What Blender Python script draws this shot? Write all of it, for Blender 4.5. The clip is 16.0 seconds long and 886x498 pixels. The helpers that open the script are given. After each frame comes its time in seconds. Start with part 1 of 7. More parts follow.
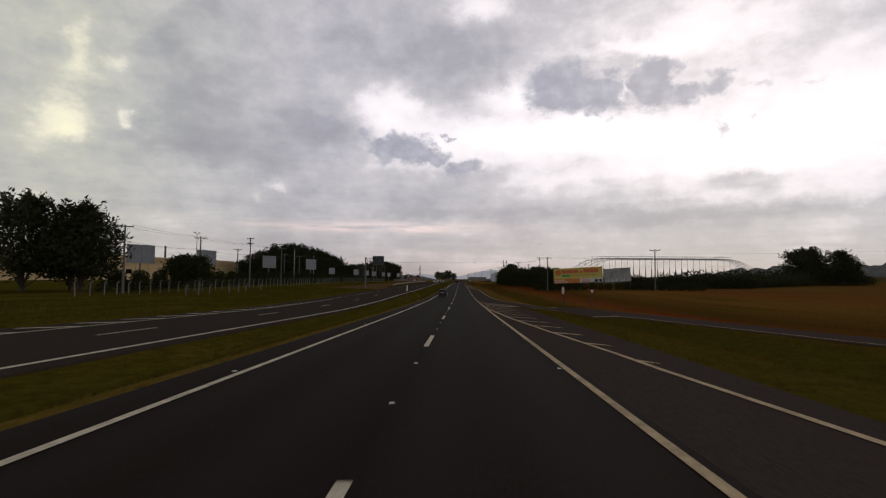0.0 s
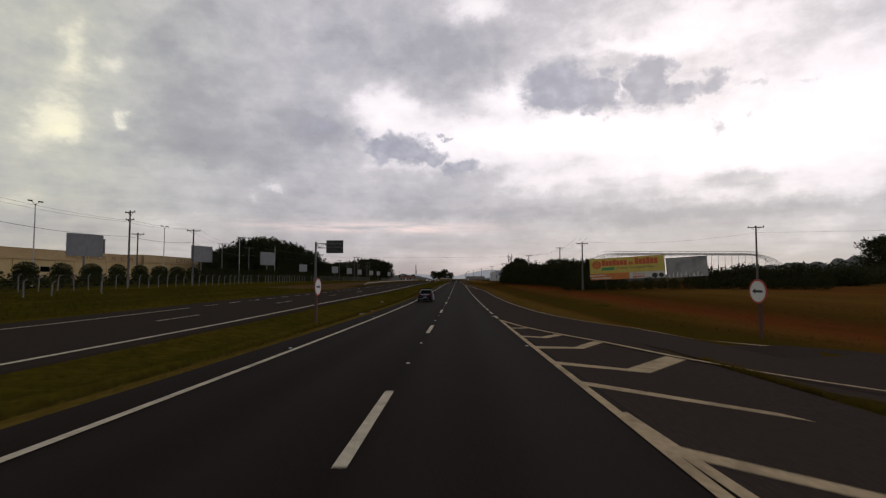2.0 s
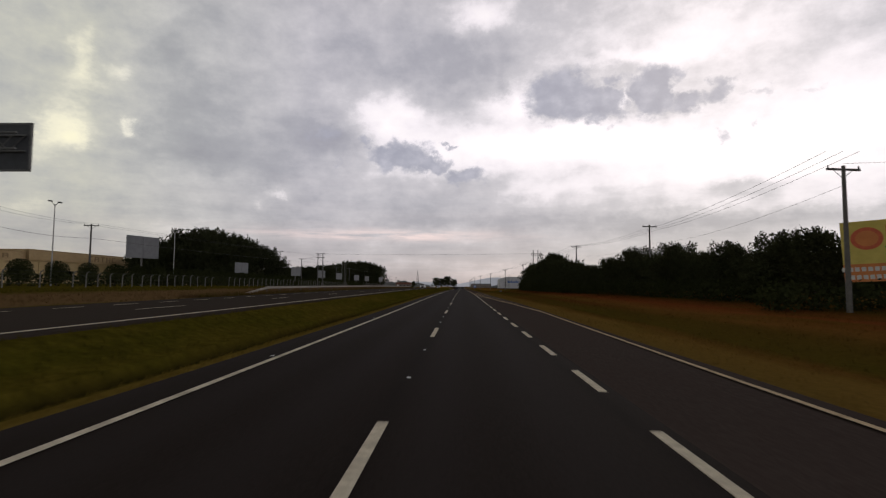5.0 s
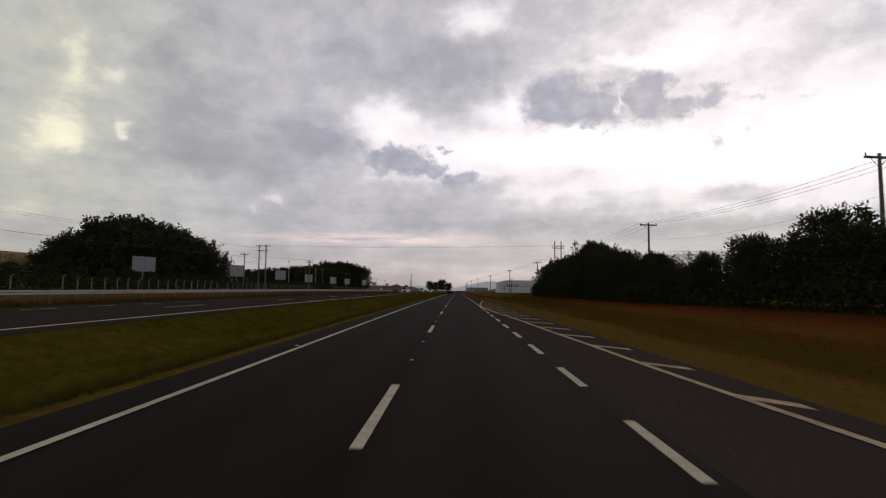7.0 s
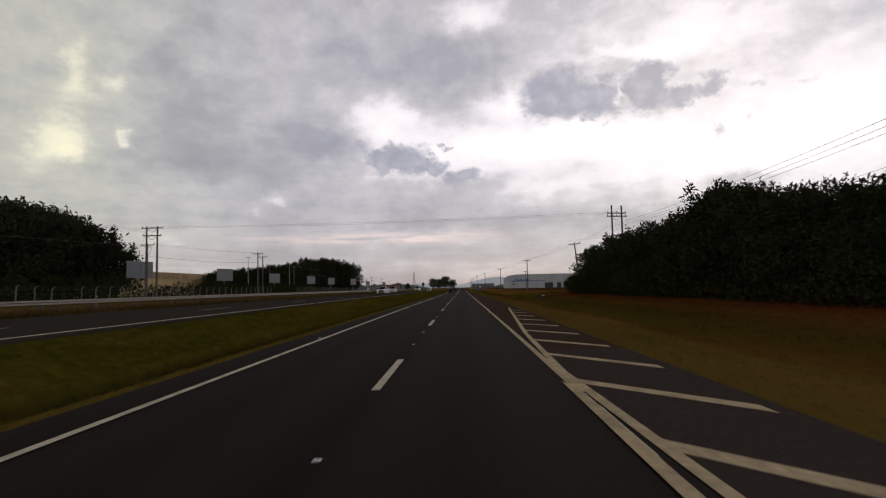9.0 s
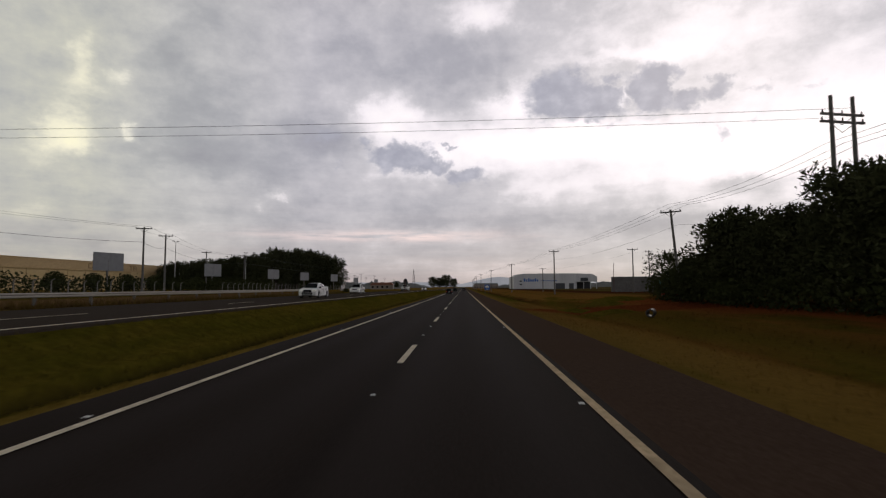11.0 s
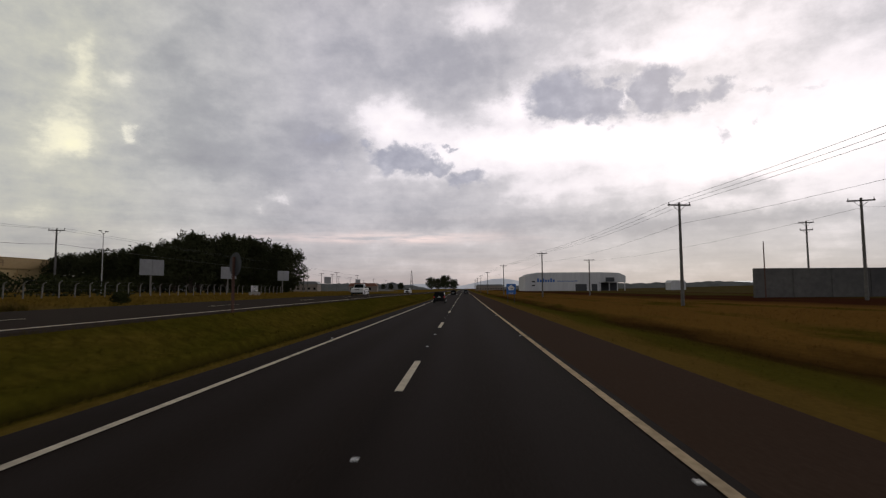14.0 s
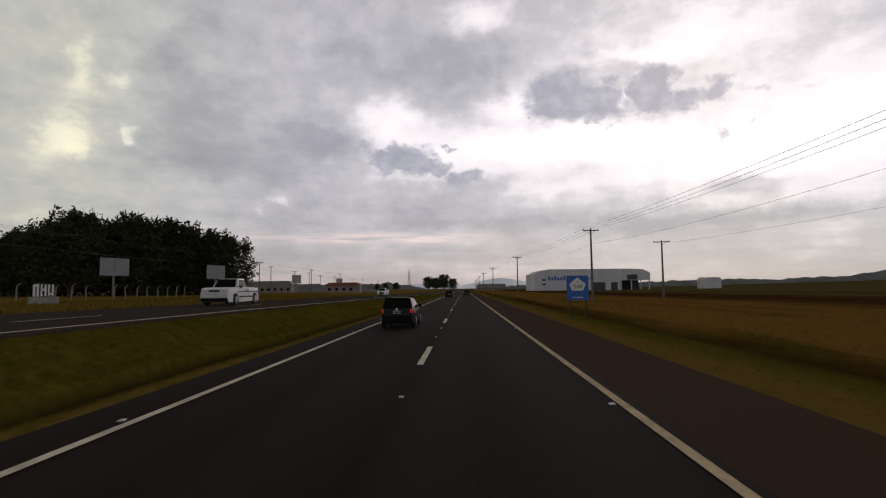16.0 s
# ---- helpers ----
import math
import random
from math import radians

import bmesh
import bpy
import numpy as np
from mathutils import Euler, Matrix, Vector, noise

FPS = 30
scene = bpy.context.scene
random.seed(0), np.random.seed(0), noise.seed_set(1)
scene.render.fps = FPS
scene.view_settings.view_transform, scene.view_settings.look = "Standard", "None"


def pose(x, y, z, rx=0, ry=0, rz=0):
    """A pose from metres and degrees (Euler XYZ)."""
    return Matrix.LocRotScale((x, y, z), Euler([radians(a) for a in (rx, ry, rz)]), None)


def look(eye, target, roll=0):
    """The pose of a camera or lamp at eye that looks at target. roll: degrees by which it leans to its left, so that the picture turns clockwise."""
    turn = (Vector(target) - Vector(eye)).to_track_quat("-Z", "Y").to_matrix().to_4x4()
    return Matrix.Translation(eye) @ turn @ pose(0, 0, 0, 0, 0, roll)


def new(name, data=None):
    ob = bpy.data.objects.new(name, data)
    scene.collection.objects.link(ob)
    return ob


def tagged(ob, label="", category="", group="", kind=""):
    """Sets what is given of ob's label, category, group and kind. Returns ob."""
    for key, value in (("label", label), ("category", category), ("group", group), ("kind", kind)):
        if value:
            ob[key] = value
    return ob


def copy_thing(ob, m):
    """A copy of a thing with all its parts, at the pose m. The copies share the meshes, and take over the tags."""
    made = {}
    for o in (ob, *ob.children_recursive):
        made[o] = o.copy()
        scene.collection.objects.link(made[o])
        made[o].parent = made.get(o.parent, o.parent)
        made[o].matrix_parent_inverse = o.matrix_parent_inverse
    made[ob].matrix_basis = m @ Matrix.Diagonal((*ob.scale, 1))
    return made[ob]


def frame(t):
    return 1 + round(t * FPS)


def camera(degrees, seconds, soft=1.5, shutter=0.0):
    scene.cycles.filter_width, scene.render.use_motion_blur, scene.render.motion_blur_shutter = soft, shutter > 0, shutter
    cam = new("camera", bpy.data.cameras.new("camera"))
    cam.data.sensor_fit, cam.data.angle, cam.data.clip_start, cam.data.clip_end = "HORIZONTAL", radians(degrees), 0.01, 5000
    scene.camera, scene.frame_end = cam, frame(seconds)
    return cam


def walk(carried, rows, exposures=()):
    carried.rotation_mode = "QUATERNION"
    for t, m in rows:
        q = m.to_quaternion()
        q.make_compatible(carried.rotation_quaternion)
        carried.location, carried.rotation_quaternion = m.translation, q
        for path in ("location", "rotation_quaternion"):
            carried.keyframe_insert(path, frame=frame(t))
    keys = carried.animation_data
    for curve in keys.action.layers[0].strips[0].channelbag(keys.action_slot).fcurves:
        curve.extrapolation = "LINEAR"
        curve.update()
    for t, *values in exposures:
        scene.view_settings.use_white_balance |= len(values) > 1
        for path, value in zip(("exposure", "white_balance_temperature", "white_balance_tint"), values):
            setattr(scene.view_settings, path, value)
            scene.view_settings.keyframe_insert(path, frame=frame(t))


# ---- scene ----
cam = camera(79.03, 16.0, soft=1.25, shutter=0.15)
PATH = [
    (0.00, pose(1.078, 0.402, 3.357, 93.14, -0.42, 1.87)),
    (0.50, pose(1.116, 11.298, 3.145, 93.19, -0.33, 1.85)),
    (1.00, pose(1.167, 22.173, 2.924, 93.05, 0.25, 1.68)),
    (1.50, pose(1.188, 33.061, 2.698, 92.86, 0.29, 1.69)),
    (2.00, pose(1.198, 43.981, 2.484, 93.14, -0.10, 1.58)),
    (2.50, pose(1.171, 54.943, 2.292, 93.32, -0.69, 1.77)),
    (3.00, pose(1.134, 65.953, 2.124, 93.35, -0.50, 1.91)),
    (3.50, pose(1.085, 77.016, 1.978, 93.46, -0.86, 2.14)),
    (4.00, pose(1.039, 88.122, 1.864, 93.75, -0.52, 2.26)),
    (4.60, pose(1.041, 101.532, 1.776, 93.85, -0.47, 2.14)),
    (5.25, pose(1.045, 116.100, 1.744, 94.08, -0.35, 1.86)),
    (5.90, pose(1.049, 130.688, 1.763, 94.32, -0.23, 1.58)),
    (6.50, pose(1.050, 144.157, 1.795, 94.41, -0.18, 1.46)),
    (7.00, pose(1.128, 155.323, 1.832, 94.40, -0.48, 1.48)),
    (7.50, pose(1.216, 166.465, 1.877, 94.23, -0.62, 1.33)),
    (8.00, pose(1.329, 177.593, 1.921, 94.60, -0.54, 1.35)),
    (8.50, pose(1.449, 188.708, 1.957, 94.07, 0.45, 1.49)),
    (9.00, pose(1.584, 199.814, 1.984, 94.11, 1.32, 2.01)),
    (9.60, pose(1.576, 213.183, 2.007, 94.10, 1.15, 2.04)),
    (10.25, pose(1.557, 227.667, 2.019, 94.06, 0.73, 2.09)),
    (10.90, pose(1.538, 242.170, 2.018, 94.02, 0.31, 2.15)),
    (11.50, pose(1.530, 255.586, 2.006, 94.00, 0.14, 2.17)),
    (12.00, pose(1.480, 266.768, 1.987, 94.21, 0.42, 2.19)),
    (12.50, pose(1.392, 277.974, 1.963, 94.13, 0.82, 2.11)),
    (13.00, pose(1.319, 289.213, 1.940, 94.11, 0.10, 2.31)),
    (13.50, pose(1.251, 300.476, 1.919, 93.97, 0.39, 2.23)),
    (14.00, pose(1.184, 311.751, 1.898, 94.21, 0.28, 2.24)),
    (14.50, pose(1.125, 323.019, 1.879, 93.99, -0.11, 2.26)),
    (15.00, pose(1.087, 334.251, 1.862, 94.31, 0.31, 2.28)),
    (15.50, pose(1.077, 345.396, 1.846, 93.79, -0.07, 2.19)),
    (16.00, pose(1.080, 356.393, 1.831, 94.21, 0.62, 2.21)),
]
walk(cam, PATH, exposures=[(0.0, 0.0), (16.0, 0.0)])

# ---- world, sun ----
# Patches of the broken cloud deck: azimuth, elevation, half width, half height (degrees), strength.
BRIGHT = [
    (-8.1, 17.6, 2.72, 2.03, 0.36), (-0.6, 14.1, 6.38, 1.75, 0.34), (4.6, 18.5, 2.42, 1.01, 0.24), (12.2, 14.5, 7.47, 1.47, 0.3),
    (27.7, 12.3, 12.16, 3.2, 0.3), (36.1, 14.4, 5.87, 5.1, 0.2), (16.6, 18.7, 0.72, 0.53, 0.3), (1.9, 27.6, 2.59, 1.51, 0.26),
    (25.6, 24.1, 8.38, 1.89, 0.12), (-38.2, 13.4, 1.5, 1.9, 0.20), (-37.1, 12.8, 0.9, 0.7, 0.10), (-36.4, 19.7, 0.9, 1.7, 0.14), (-34.2, 19.3, 0.8, 0.6, 0.10), (-36.5, 16.0, 3.2, 5.0, 0.05),
    (-32.9, 14.2, 0.63, 0.4, 0.22), (-19.3, 9.3, 0.8, 0.34, 0.17), (-21.1, 8.2, 0.5, 0.4, 0.13), (8.0, 10.2, 3.25, 0.7, 0.12),
    (19.2, 22.6, 6.48, 0.71, 0.1),
    (5.8, 19.9, 1.45, 1.87, 0.22), (11.6, 16.1, 6.37, 0.73, 0.2), (16.9, 22.4, 3.33, 0.62, 0.12),
]
SOFT = [
    (-26.5, 14.3, 5.32, 2.91, -0.17), (-15.1, 15.3, 3.47, 1.35, -0.16), (-18.8, 11.8, 5.01, 1.24, -0.13), (-9.9, 8.8, 8.27, 0.95, -0.1),
    (-3.2, 23.4, 11.53, 2.94, -0.09), (-29.7, 21.9, 7.26, 2.89, -0.05), (28.1, 9.2, 3.94, 0.73, -0.2), (20.6, 10.0, 3.15, 0.5, -0.07),
    (24.1, 6.5, 16.19, 0.71, -0.16), (4.3, 22.2, 4.56, 2.15, -0.09), (-34.3, 16.1, 1.76, 0.78, -0.08), (-3.1, 7.3, 11.94, 0.72, -0.1),
    (-6.9, 25.4, 9.7, 1.55, -0.04), (30.0, 4.5, 13.0, 3.4, -0.13),
]
CUMULUS = [
    (10.7, 19.4, 3.52, 2.29, 1.25), (14.6, 18.4, 2.27, 1.73, 1.25), (8.9, 20.3, 1.66, 1.31, 0.95), (16.0, 20.6, 1.34, 0.58, 0.7),
    (19.6, 19.3, 2.14, 2.09, 1.25), (22.8, 18.0, 2.05, 1.24, 0.9), (25.5, 18.6, 1.67, 1.21, 0.75), (29.1, 18.1, 1.84, 0.59, 0.5),
    (32.9, 17.6, 1.7, 0.52, 0.45), (25.5, 14.5, 0.98, 0.88, 0.55), (28.7, 15.2, 0.74, 0.45, 0.5), (-6.9, 13.7, 3.5, 1.63, 1.0),
    (-3.6, 12.7, 2.43, 1.17, 0.9), (0.3, 11.7, 2.43, 0.94, 0.85), (-10.5, 14.9, 0.78, 0.74, 0.65), (-1.7, 14.9, 0.92, 0.41, 0.65),
    (-12.9, 12.7, 0.88, 0.63, 0.5), (-14.5, 15.4, 2.56, 0.96, 0.6),
]


class Graph:
    """Short hand for shader nodes."""

    def __init__(self, tree):
        self.nodes, self.links = tree.nodes, tree.links

    def put(self, socket, value):
        if isinstance(value, bpy.types.NodeSocket):
            self.links.new(value, socket)
        elif value is not None:
            socket.default_value = value

    def math(self, op, a, b=None, clamp=False):
        n = self.nodes.new("ShaderNodeMath")
        n.operation, n.use_clamp = op, clamp
        self.put(n.inputs[0], a)
        self.put(n.inputs[1], b)
        return n.outputs[0]

    def vec(self, op, a, b=None, out=0):
        n = self.nodes.new("ShaderNodeVectorMath")
        n.operation = op
        self.put(n.inputs[0], a)
        self.put(n.inputs[1], b)
        return n.outputs[out]

    def join(self, x, y, z):
        n = self.nodes.new("ShaderNodeCombineXYZ")
        for s, v in zip(n.inputs, (x, y, z)):
            self.put(s, v)
        return n.outputs[0]

    def split(self, v):
        n = self.nodes.new("ShaderNodeSeparateXYZ")
        self.put(n.inputs[0], v)
        return n.outputs

    def noise(self, v, scale, detail=4.0, rough=0.55, color=False):
        n = self.nodes.new("ShaderNodeTexNoise")
        self.put(n.inputs["Vector"], v)
        n.inputs["Scale"].default_value, n.inputs["Detail"].default_value = scale, detail
        n.inputs["Roughness"].default_value = rough
        return n.outputs["Color" if color else "Fac"]

    def ramp(self, fac, stops):
        n = self.nodes.new("ShaderNodeValToRGB")
        self.put(n.inputs[0], fac)
        while len(n.color_ramp.elements) < len(stops):
            n.color_ramp.elements.new(0.5)
        for e, (p, c) in zip(n.color_ramp.elements, stops):
            e.position, e.color = p, (*c, 1)
        return n.outputs[0]

    def mix(self, fac, a, b, blend="MIX"):
        n = self.nodes.new("ShaderNodeMix")
        n.data_type, n.blend_type = "RGBA", blend
        self.put(n.inputs["Factor"], fac)
        self.put(n.inputs[6], a if isinstance(a, bpy.types.NodeSocket) else (*a, 1))
        self.put(n.inputs[7], b if isinstance(b, bpy.types.NodeSocket) else (*b, 1))
        return n.outputs[2]


def build_sky():
    w = bpy.data.worlds.new("sky")
    w.use_nodes = True
    scene.world = w
    g = Graph(w.node_tree)
    out = g.nodes["Background"]
    ray = g.nodes.new("ShaderNodeTexCoord").outputs["Generated"]
    x, y, z = g.split(ray)
    az = g.math("MULTIPLY", g.math("ARCTAN2", x, y), 57.2958)
    el = g.math("MULTIPLY", g.math("ARCSINE", z), 57.2958)
    flat = g.join(az, el, 0.0)
    # cloud edges: warp by billows that get flatter towards the horizon
    lift = g.math("ADD", g.math("MAXIMUM", z, 0.0), 0.13)
    deck = g.join(g.math("DIVIDE", x, lift), g.math("DIVIDE", y, lift), 0.0)
    wide = g.vec("MULTIPLY", flat, (0.16, 0.2, 1.0))
    warp = g.vec("SUBTRACT", g.noise(wide, 2.0, 6.0, 0.62, color=True), (0.5, 0.5, 0.5))
    p = g.vec("ADD", flat, g.vec("MULTIPLY", warp, (5.0, 3.4, 0.0)))
    billow = g.noise(g.vec("ADD", g.vec("MULTIPLY", flat, (0.075, 0.125, 1.0)), (3.1, 1.7, 0.0)), 1.5, 7.0, 0.56)
    layers = g.noise(deck, 0.8, 4.0, 0.5)
    # the deck is thin towards the hidden sun and thick on the other side
    open_side = g.nodes.new("ShaderNodeMapRange")
    open_side.interpolation_type = "SMOOTHSTEP"
    g.put(open_side.inputs[0], g.math("ABSOLUTE", g.math("SUBTRACT", az, 45.0)))
    for i, v in ((1, 18.0), (2, 62.0), (3, 0.62), (4, 0.53)):
        open_side.inputs[i].default_value = v
    total = g.math("ADD", open_side.outputs[0], g.math("MULTIPLY", g.math("SUBTRACT", layers, 0.5), 0.10))
    total = g.math("ADD", total, g.math("MULTIPLY", g.math("SUBTRACT", billow, 0.5), 0.40))
    for a, e, ra, re, amp in BRIGHT + SOFT:
        d = g.vec("MULTIPLY", g.vec("SUBTRACT", p, (a, e, 0.0)), (1.0 / ra, 1.0 / re, 0.0))
        r2 = g.vec("DOT_PRODUCT", d, d, out=1)
        total = g.math("ADD", total, g.math("MULTIPLY", g.math("EXPONENT", g.math("MULTIPLY", r2, -0.7)), amp))
    # small torn shreds all over the deck
    shred = g.noise(g.vec("ADD", g.vec("MULTIPLY", flat, (0.30, 0.42, 1.0)), (1.3, 8.2, 0.0)), 1.0, 7.0, 0.62)
    total = g.math("ADD", total, g.math("MULTIPLY", g.math("SUBTRACT", shred, 0.5), 0.30))
    # flat layers seen edge-on low down, ragged wisps across the bright gap
    tiers = g.noise(g.vec("ADD", g.vec("MULTIPLY", flat, (0.045, 0.30, 1.0)), (7.7, 0.4, 0.0)), 1.6, 6.0, 0.6)
    lower = g.math("EXPONENT", g.math("MULTIPLY", g.math("MAXIMUM", el, 0.0), -0.12))
    total = g.math("ADD", total, g.math("MULTIPLY", g.math("MULTIPLY", g.math("SUBTRACT", tiers, 0.5), lower), 0.75))
    high = g.math("MAXIMUM", g.math("SUBTRACT", total, 0.72), 0.0)
    total = g.math("SUBTRACT", total, g.math("MULTIPLY", high, 0.45))
    # low dark cumulus with cauliflower edges
    curl = g.vec("SUBTRACT", g.noise(g.vec("MULTIPLY", flat, (0.5, 0.6, 1.0)), 1.0, 6.0, 0.58, color=True), (0.5, 0.5, 0.5))
    fold = g.vec("ADD", flat, g.vec("MULTIPLY", curl, (5.2, 3.6, 0.0)))
    heap = 0.0
    for a, e, ra, re, amp in CUMULUS:
        d = g.vec("MULTIPLY", g.vec("SUBTRACT", fold, (a, e, 0.0)), (1.0 / ra, 1.0 / re, 0.0))
        r2 = g.vec("DOT_PRODUCT", d, d, out=1)
        heap = g.math("MAXIMUM", heap, g.math("MULTIPLY", g.math("EXPONENT", g.math("MULTIPLY", r2, -0.75)), amp))
    puff = g.noise(g.vec("MULTIPLY", flat, (0.34, 0.44, 1.0)), 1.5, 5.0, 0.56)
    ragged = g.math("ADD", heap, g.math("MULTIPLY", g.math("SUBTRACT", puff, 0.5), 0.55))
    mask = g.nodes.new("ShaderNodeMapRange")
    mask.interpolation_type = "SMOOTHSTEP"
    g.put(mask.inputs[0], ragged)
    for i, v in ((1, 0.30), (2, 0.78), (3, 0.0), (4, 1.0)):
        mask.inputs[i].default_value = v
    shade = g.math("ADD", 0.16, g.math("MULTIPLY", puff, 0.46))
    drop = g.math("MULTIPLY", mask.outputs[0], 0.88)
    total = g.math("ADD", g.math("MULTIPLY", total, g.math("SUBTRACT", 1.0, drop)), g.math("MULTIPLY", shade, drop))
    cloud = g.ramp(g.math("MULTIPLY", total, 0.8), [
        (0.0, (0.17, 0.170, 0.20)), (0.18, (0.285, 0.283, 0.322)), (0.33, (0.388, 0.388, 0.418)),
        (0.46, (0.56, 0.550, 0.568)), (0.60, (0.91, 0.87, 0.885)), (0.72, (1.12, 1.08, 1.04))])
    # the thin places on the far side are yellow
    thin_side = g.math("MULTIPLY", g.math("SUBTRACT", -29.0, az), 0.14, clamp=True)
    thin_side = g.math("MULTIPLY", thin_side, g.math("MULTIPLY", g.math("SUBTRACT", total, 0.46), 3.0, clamp=True))
    cloud = g.vec("MULTIPLY", cloud, g.mix(thin_side, (1.0, 1.0, 1.0), (1.02, 1.0, 0.80)))
    # the heaps are bluish against the pale deck
    cloud = g.vec("MULTIPLY", cloud, g.mix(mask.outputs[0], (1.0, 1.0, 1.0), (0.955, 0.975, 1.04)))
    # yellowish light through thinner cloud on the far side
    thinner = g.math("MULTIPLY", g.math("SUBTRACT", -16.0, az), 0.05, clamp=True)
    cloud = g.vec("MULTIPLY", cloud, g.mix(thinner, (1.015, 0.985, 1.01), (1.015, 1.02, 0.915)))
    # warm, hazy strip low down
    low = g.math("EXPONENT", g.math("MULTIPLY", g.math("MAXIMUM", el, 0.0), -0.24))
    streak = g.noise(g.vec("MULTIPLY", flat, (0.03, 0.42, 1.0)), 1.5, 4.0, 0.55)
    haze = g.mix(g.math("MULTIPLY", g.math("SUBTRACT", streak, 0.42), 3.0, clamp=True), (0.33, 0.285, 0.298), (0.50, 0.400, 0.385))
    cool_side = g.math("MULTIPLY", g.math("SUBTRACT", az, 6.0), 0.08, clamp=True)
    haze = g.mix(cool_side, haze, g.mix(streak, (0.27, 0.275, 0.295), (0.39, 0.385, 0.40)))
    cloud = g.mix(g.math("MULTIPLY", low, 0.85), cloud, haze)
    # thin rosy gap between two layers
    band = g.math("MULTIPLY", g.math("SUBTRACT", el, g.math("ADD", 4.9, g.math("MULTIPLY", streak, 0.9))), 2.0)
    band = g.math("EXPONENT", g.math("MULTIPLY", g.math("MULTIPLY", band, band), -1.0))
    wisp = g.math("MULTIPLY", g.math("SUBTRACT", g.noise(g.vec("MULTIPLY", flat, (0.10, 0.9, 1.0)), 1.5, 5.0, 0.6), 0.36), 4.0, clamp=True)
    reach = g.math("MULTIPLY", g.math("ADD", az, 8.0), 0.085)
    reach = g.math("EXPONENT", g.math("MULTIPLY", g.math("MULTIPLY", reach, reach), -1.0))
    cloud = g.mix(g.math("MULTIPLY", g.math("MULTIPLY", band, wisp), g.math("MULTIPLY", reach, 0.95)), cloud, (0.92, 0.72, 0.69))
    # the deck is heavy and dark overhead, open towards the horizon
    over = g.nodes.new("ShaderNodeMapRange")
    over.interpolation_type = "SMOOTHSTEP"
    g.put(over.inputs[0], el)
    for i, v in ((1, 24.5), (2, 46.0), (3, 1.0), (4, 0.08)):
        over.inputs[i].default_value = v
    cloud = g.vec("MULTIPLY", cloud, g.join(over.outputs[0], over.outputs[0], over.outputs[0]))
    sky = g.nodes.new("ShaderNodeTexSky")
    sky.sky_type, sky.sun_disc = "NISHITA", False
    sky.sun_elevation, sky.sun_rotation = radians(24), radians(25)
    # thin blue of the clear sky behind the deck
    both = g.nodes.new("ShaderNodeMix")
    both.data_type, both.blend_type = "RGBA", "ADD"
    both.inputs[0].default_value = 1.0
    g.links.new(cloud, both.inputs[6])
    thin = g.vec("SCALE", sky.outputs[0])
    thin.node.inputs[3].default_value = 0.006
    g.links.new(thin, both.inputs[7])
    g.links.new(both.outputs[2], out.inputs["Color"])
    out.inputs["Strength"].default_value = 1.0
    w.cycles.sampling_method, w.cycles.sample_map_resolution = "MANUAL", 512


build_sky()
sun_data = bpy.data.lights.new("sun", "SUN")
sun_data.energy, sun_data.angle, sun_data.color = 0.45, radians(14), (1.0, 0.94, 0.86)
sun = new("sun", sun_data)
sun.matrix_basis = look((0, 0, 50), (-math.sin(radians(25)) * 20, -math.cos(radians(25)) * 20, 50 - 9))

# ---- materials ----


def material(name, dark, light, rough=0.8, metal=0.0, scale=3.0, bump=0.0, bump_scale=40.0, spec=0.5, stretch=(1, 1, 1), big=None, noise_rough=0.6, rand=0.0):
    """Two-scale procedural surface: fine grain between two colours, and a large slow variation."""
    m = bpy.data.materials.new(name)
    m.use_nodes = True
    g = Graph(m.node_tree)
    bs = g.nodes["Principled BSDF"]
    co = g.nodes.new("ShaderNodeTexCoord").outputs["Object"]
    co = g.vec("MULTIPLY", co, stretch)
    fine = g.noise(co, scale, 6.0, noise_rough)
    col = g.ramp(fine, [(0.3, dark), (0.7, light)])
    if big:
        size, tint, amount = big
        slow = g.noise(co, size, 4.0, 0.55)
        col = g.mix(g.math("MULTIPLY", g.math("SUBTRACT", slow, 0.45), amount * 5.0, clamp=True), col, tint)
    if rand:
        ri = g.nodes.new("ShaderNodeObjectInfo").outputs["Random"]
        col = g.mix(g.math("MULTIPLY", ri, rand), col, tuple(c * 0.4 for c in dark))
    g.put(bs.inputs["Base Color"], col)
    g.put(bs.inputs["Roughness"], g.math("ADD", g.math("MULTIPLY", g.math("SUBTRACT", fine, 0.5), 0.25), rough, clamp=True))
    bs.inputs["Metallic"].default_value = metal
    bs.inputs["Specular IOR Level"].default_value = spec
    if spec < 0.1:
        bs.inputs["IOR"].default_value = 1.0 if spec < 0.05 else 1.04  # nearly matt
    if bump:
        n = g.nodes.new("ShaderNodeBump")
        n.inputs["Strength"].default_value, n.inputs["Distance"].default_value = bump, 0.02
        g.put(n.inputs["Height"], g.noise(co, bump_scale, 4.0, 0.6))
        g.links.new(n.outputs[0], bs.inputs["Normal"])
    return m


def glass_material():
    m = bpy.data.materials.new("tinted_glass")
    m.use_nodes = True
    bs = m.node_tree.nodes["Principled BSDF"]
    bs.inputs["Base Color"].default_value = (0.006, 0.007, 0.008, 1)
    bs.inputs["Roughness"].default_value = 0.06
    bs.inputs["Specular IOR Level"].default_value = 0.14
    return m


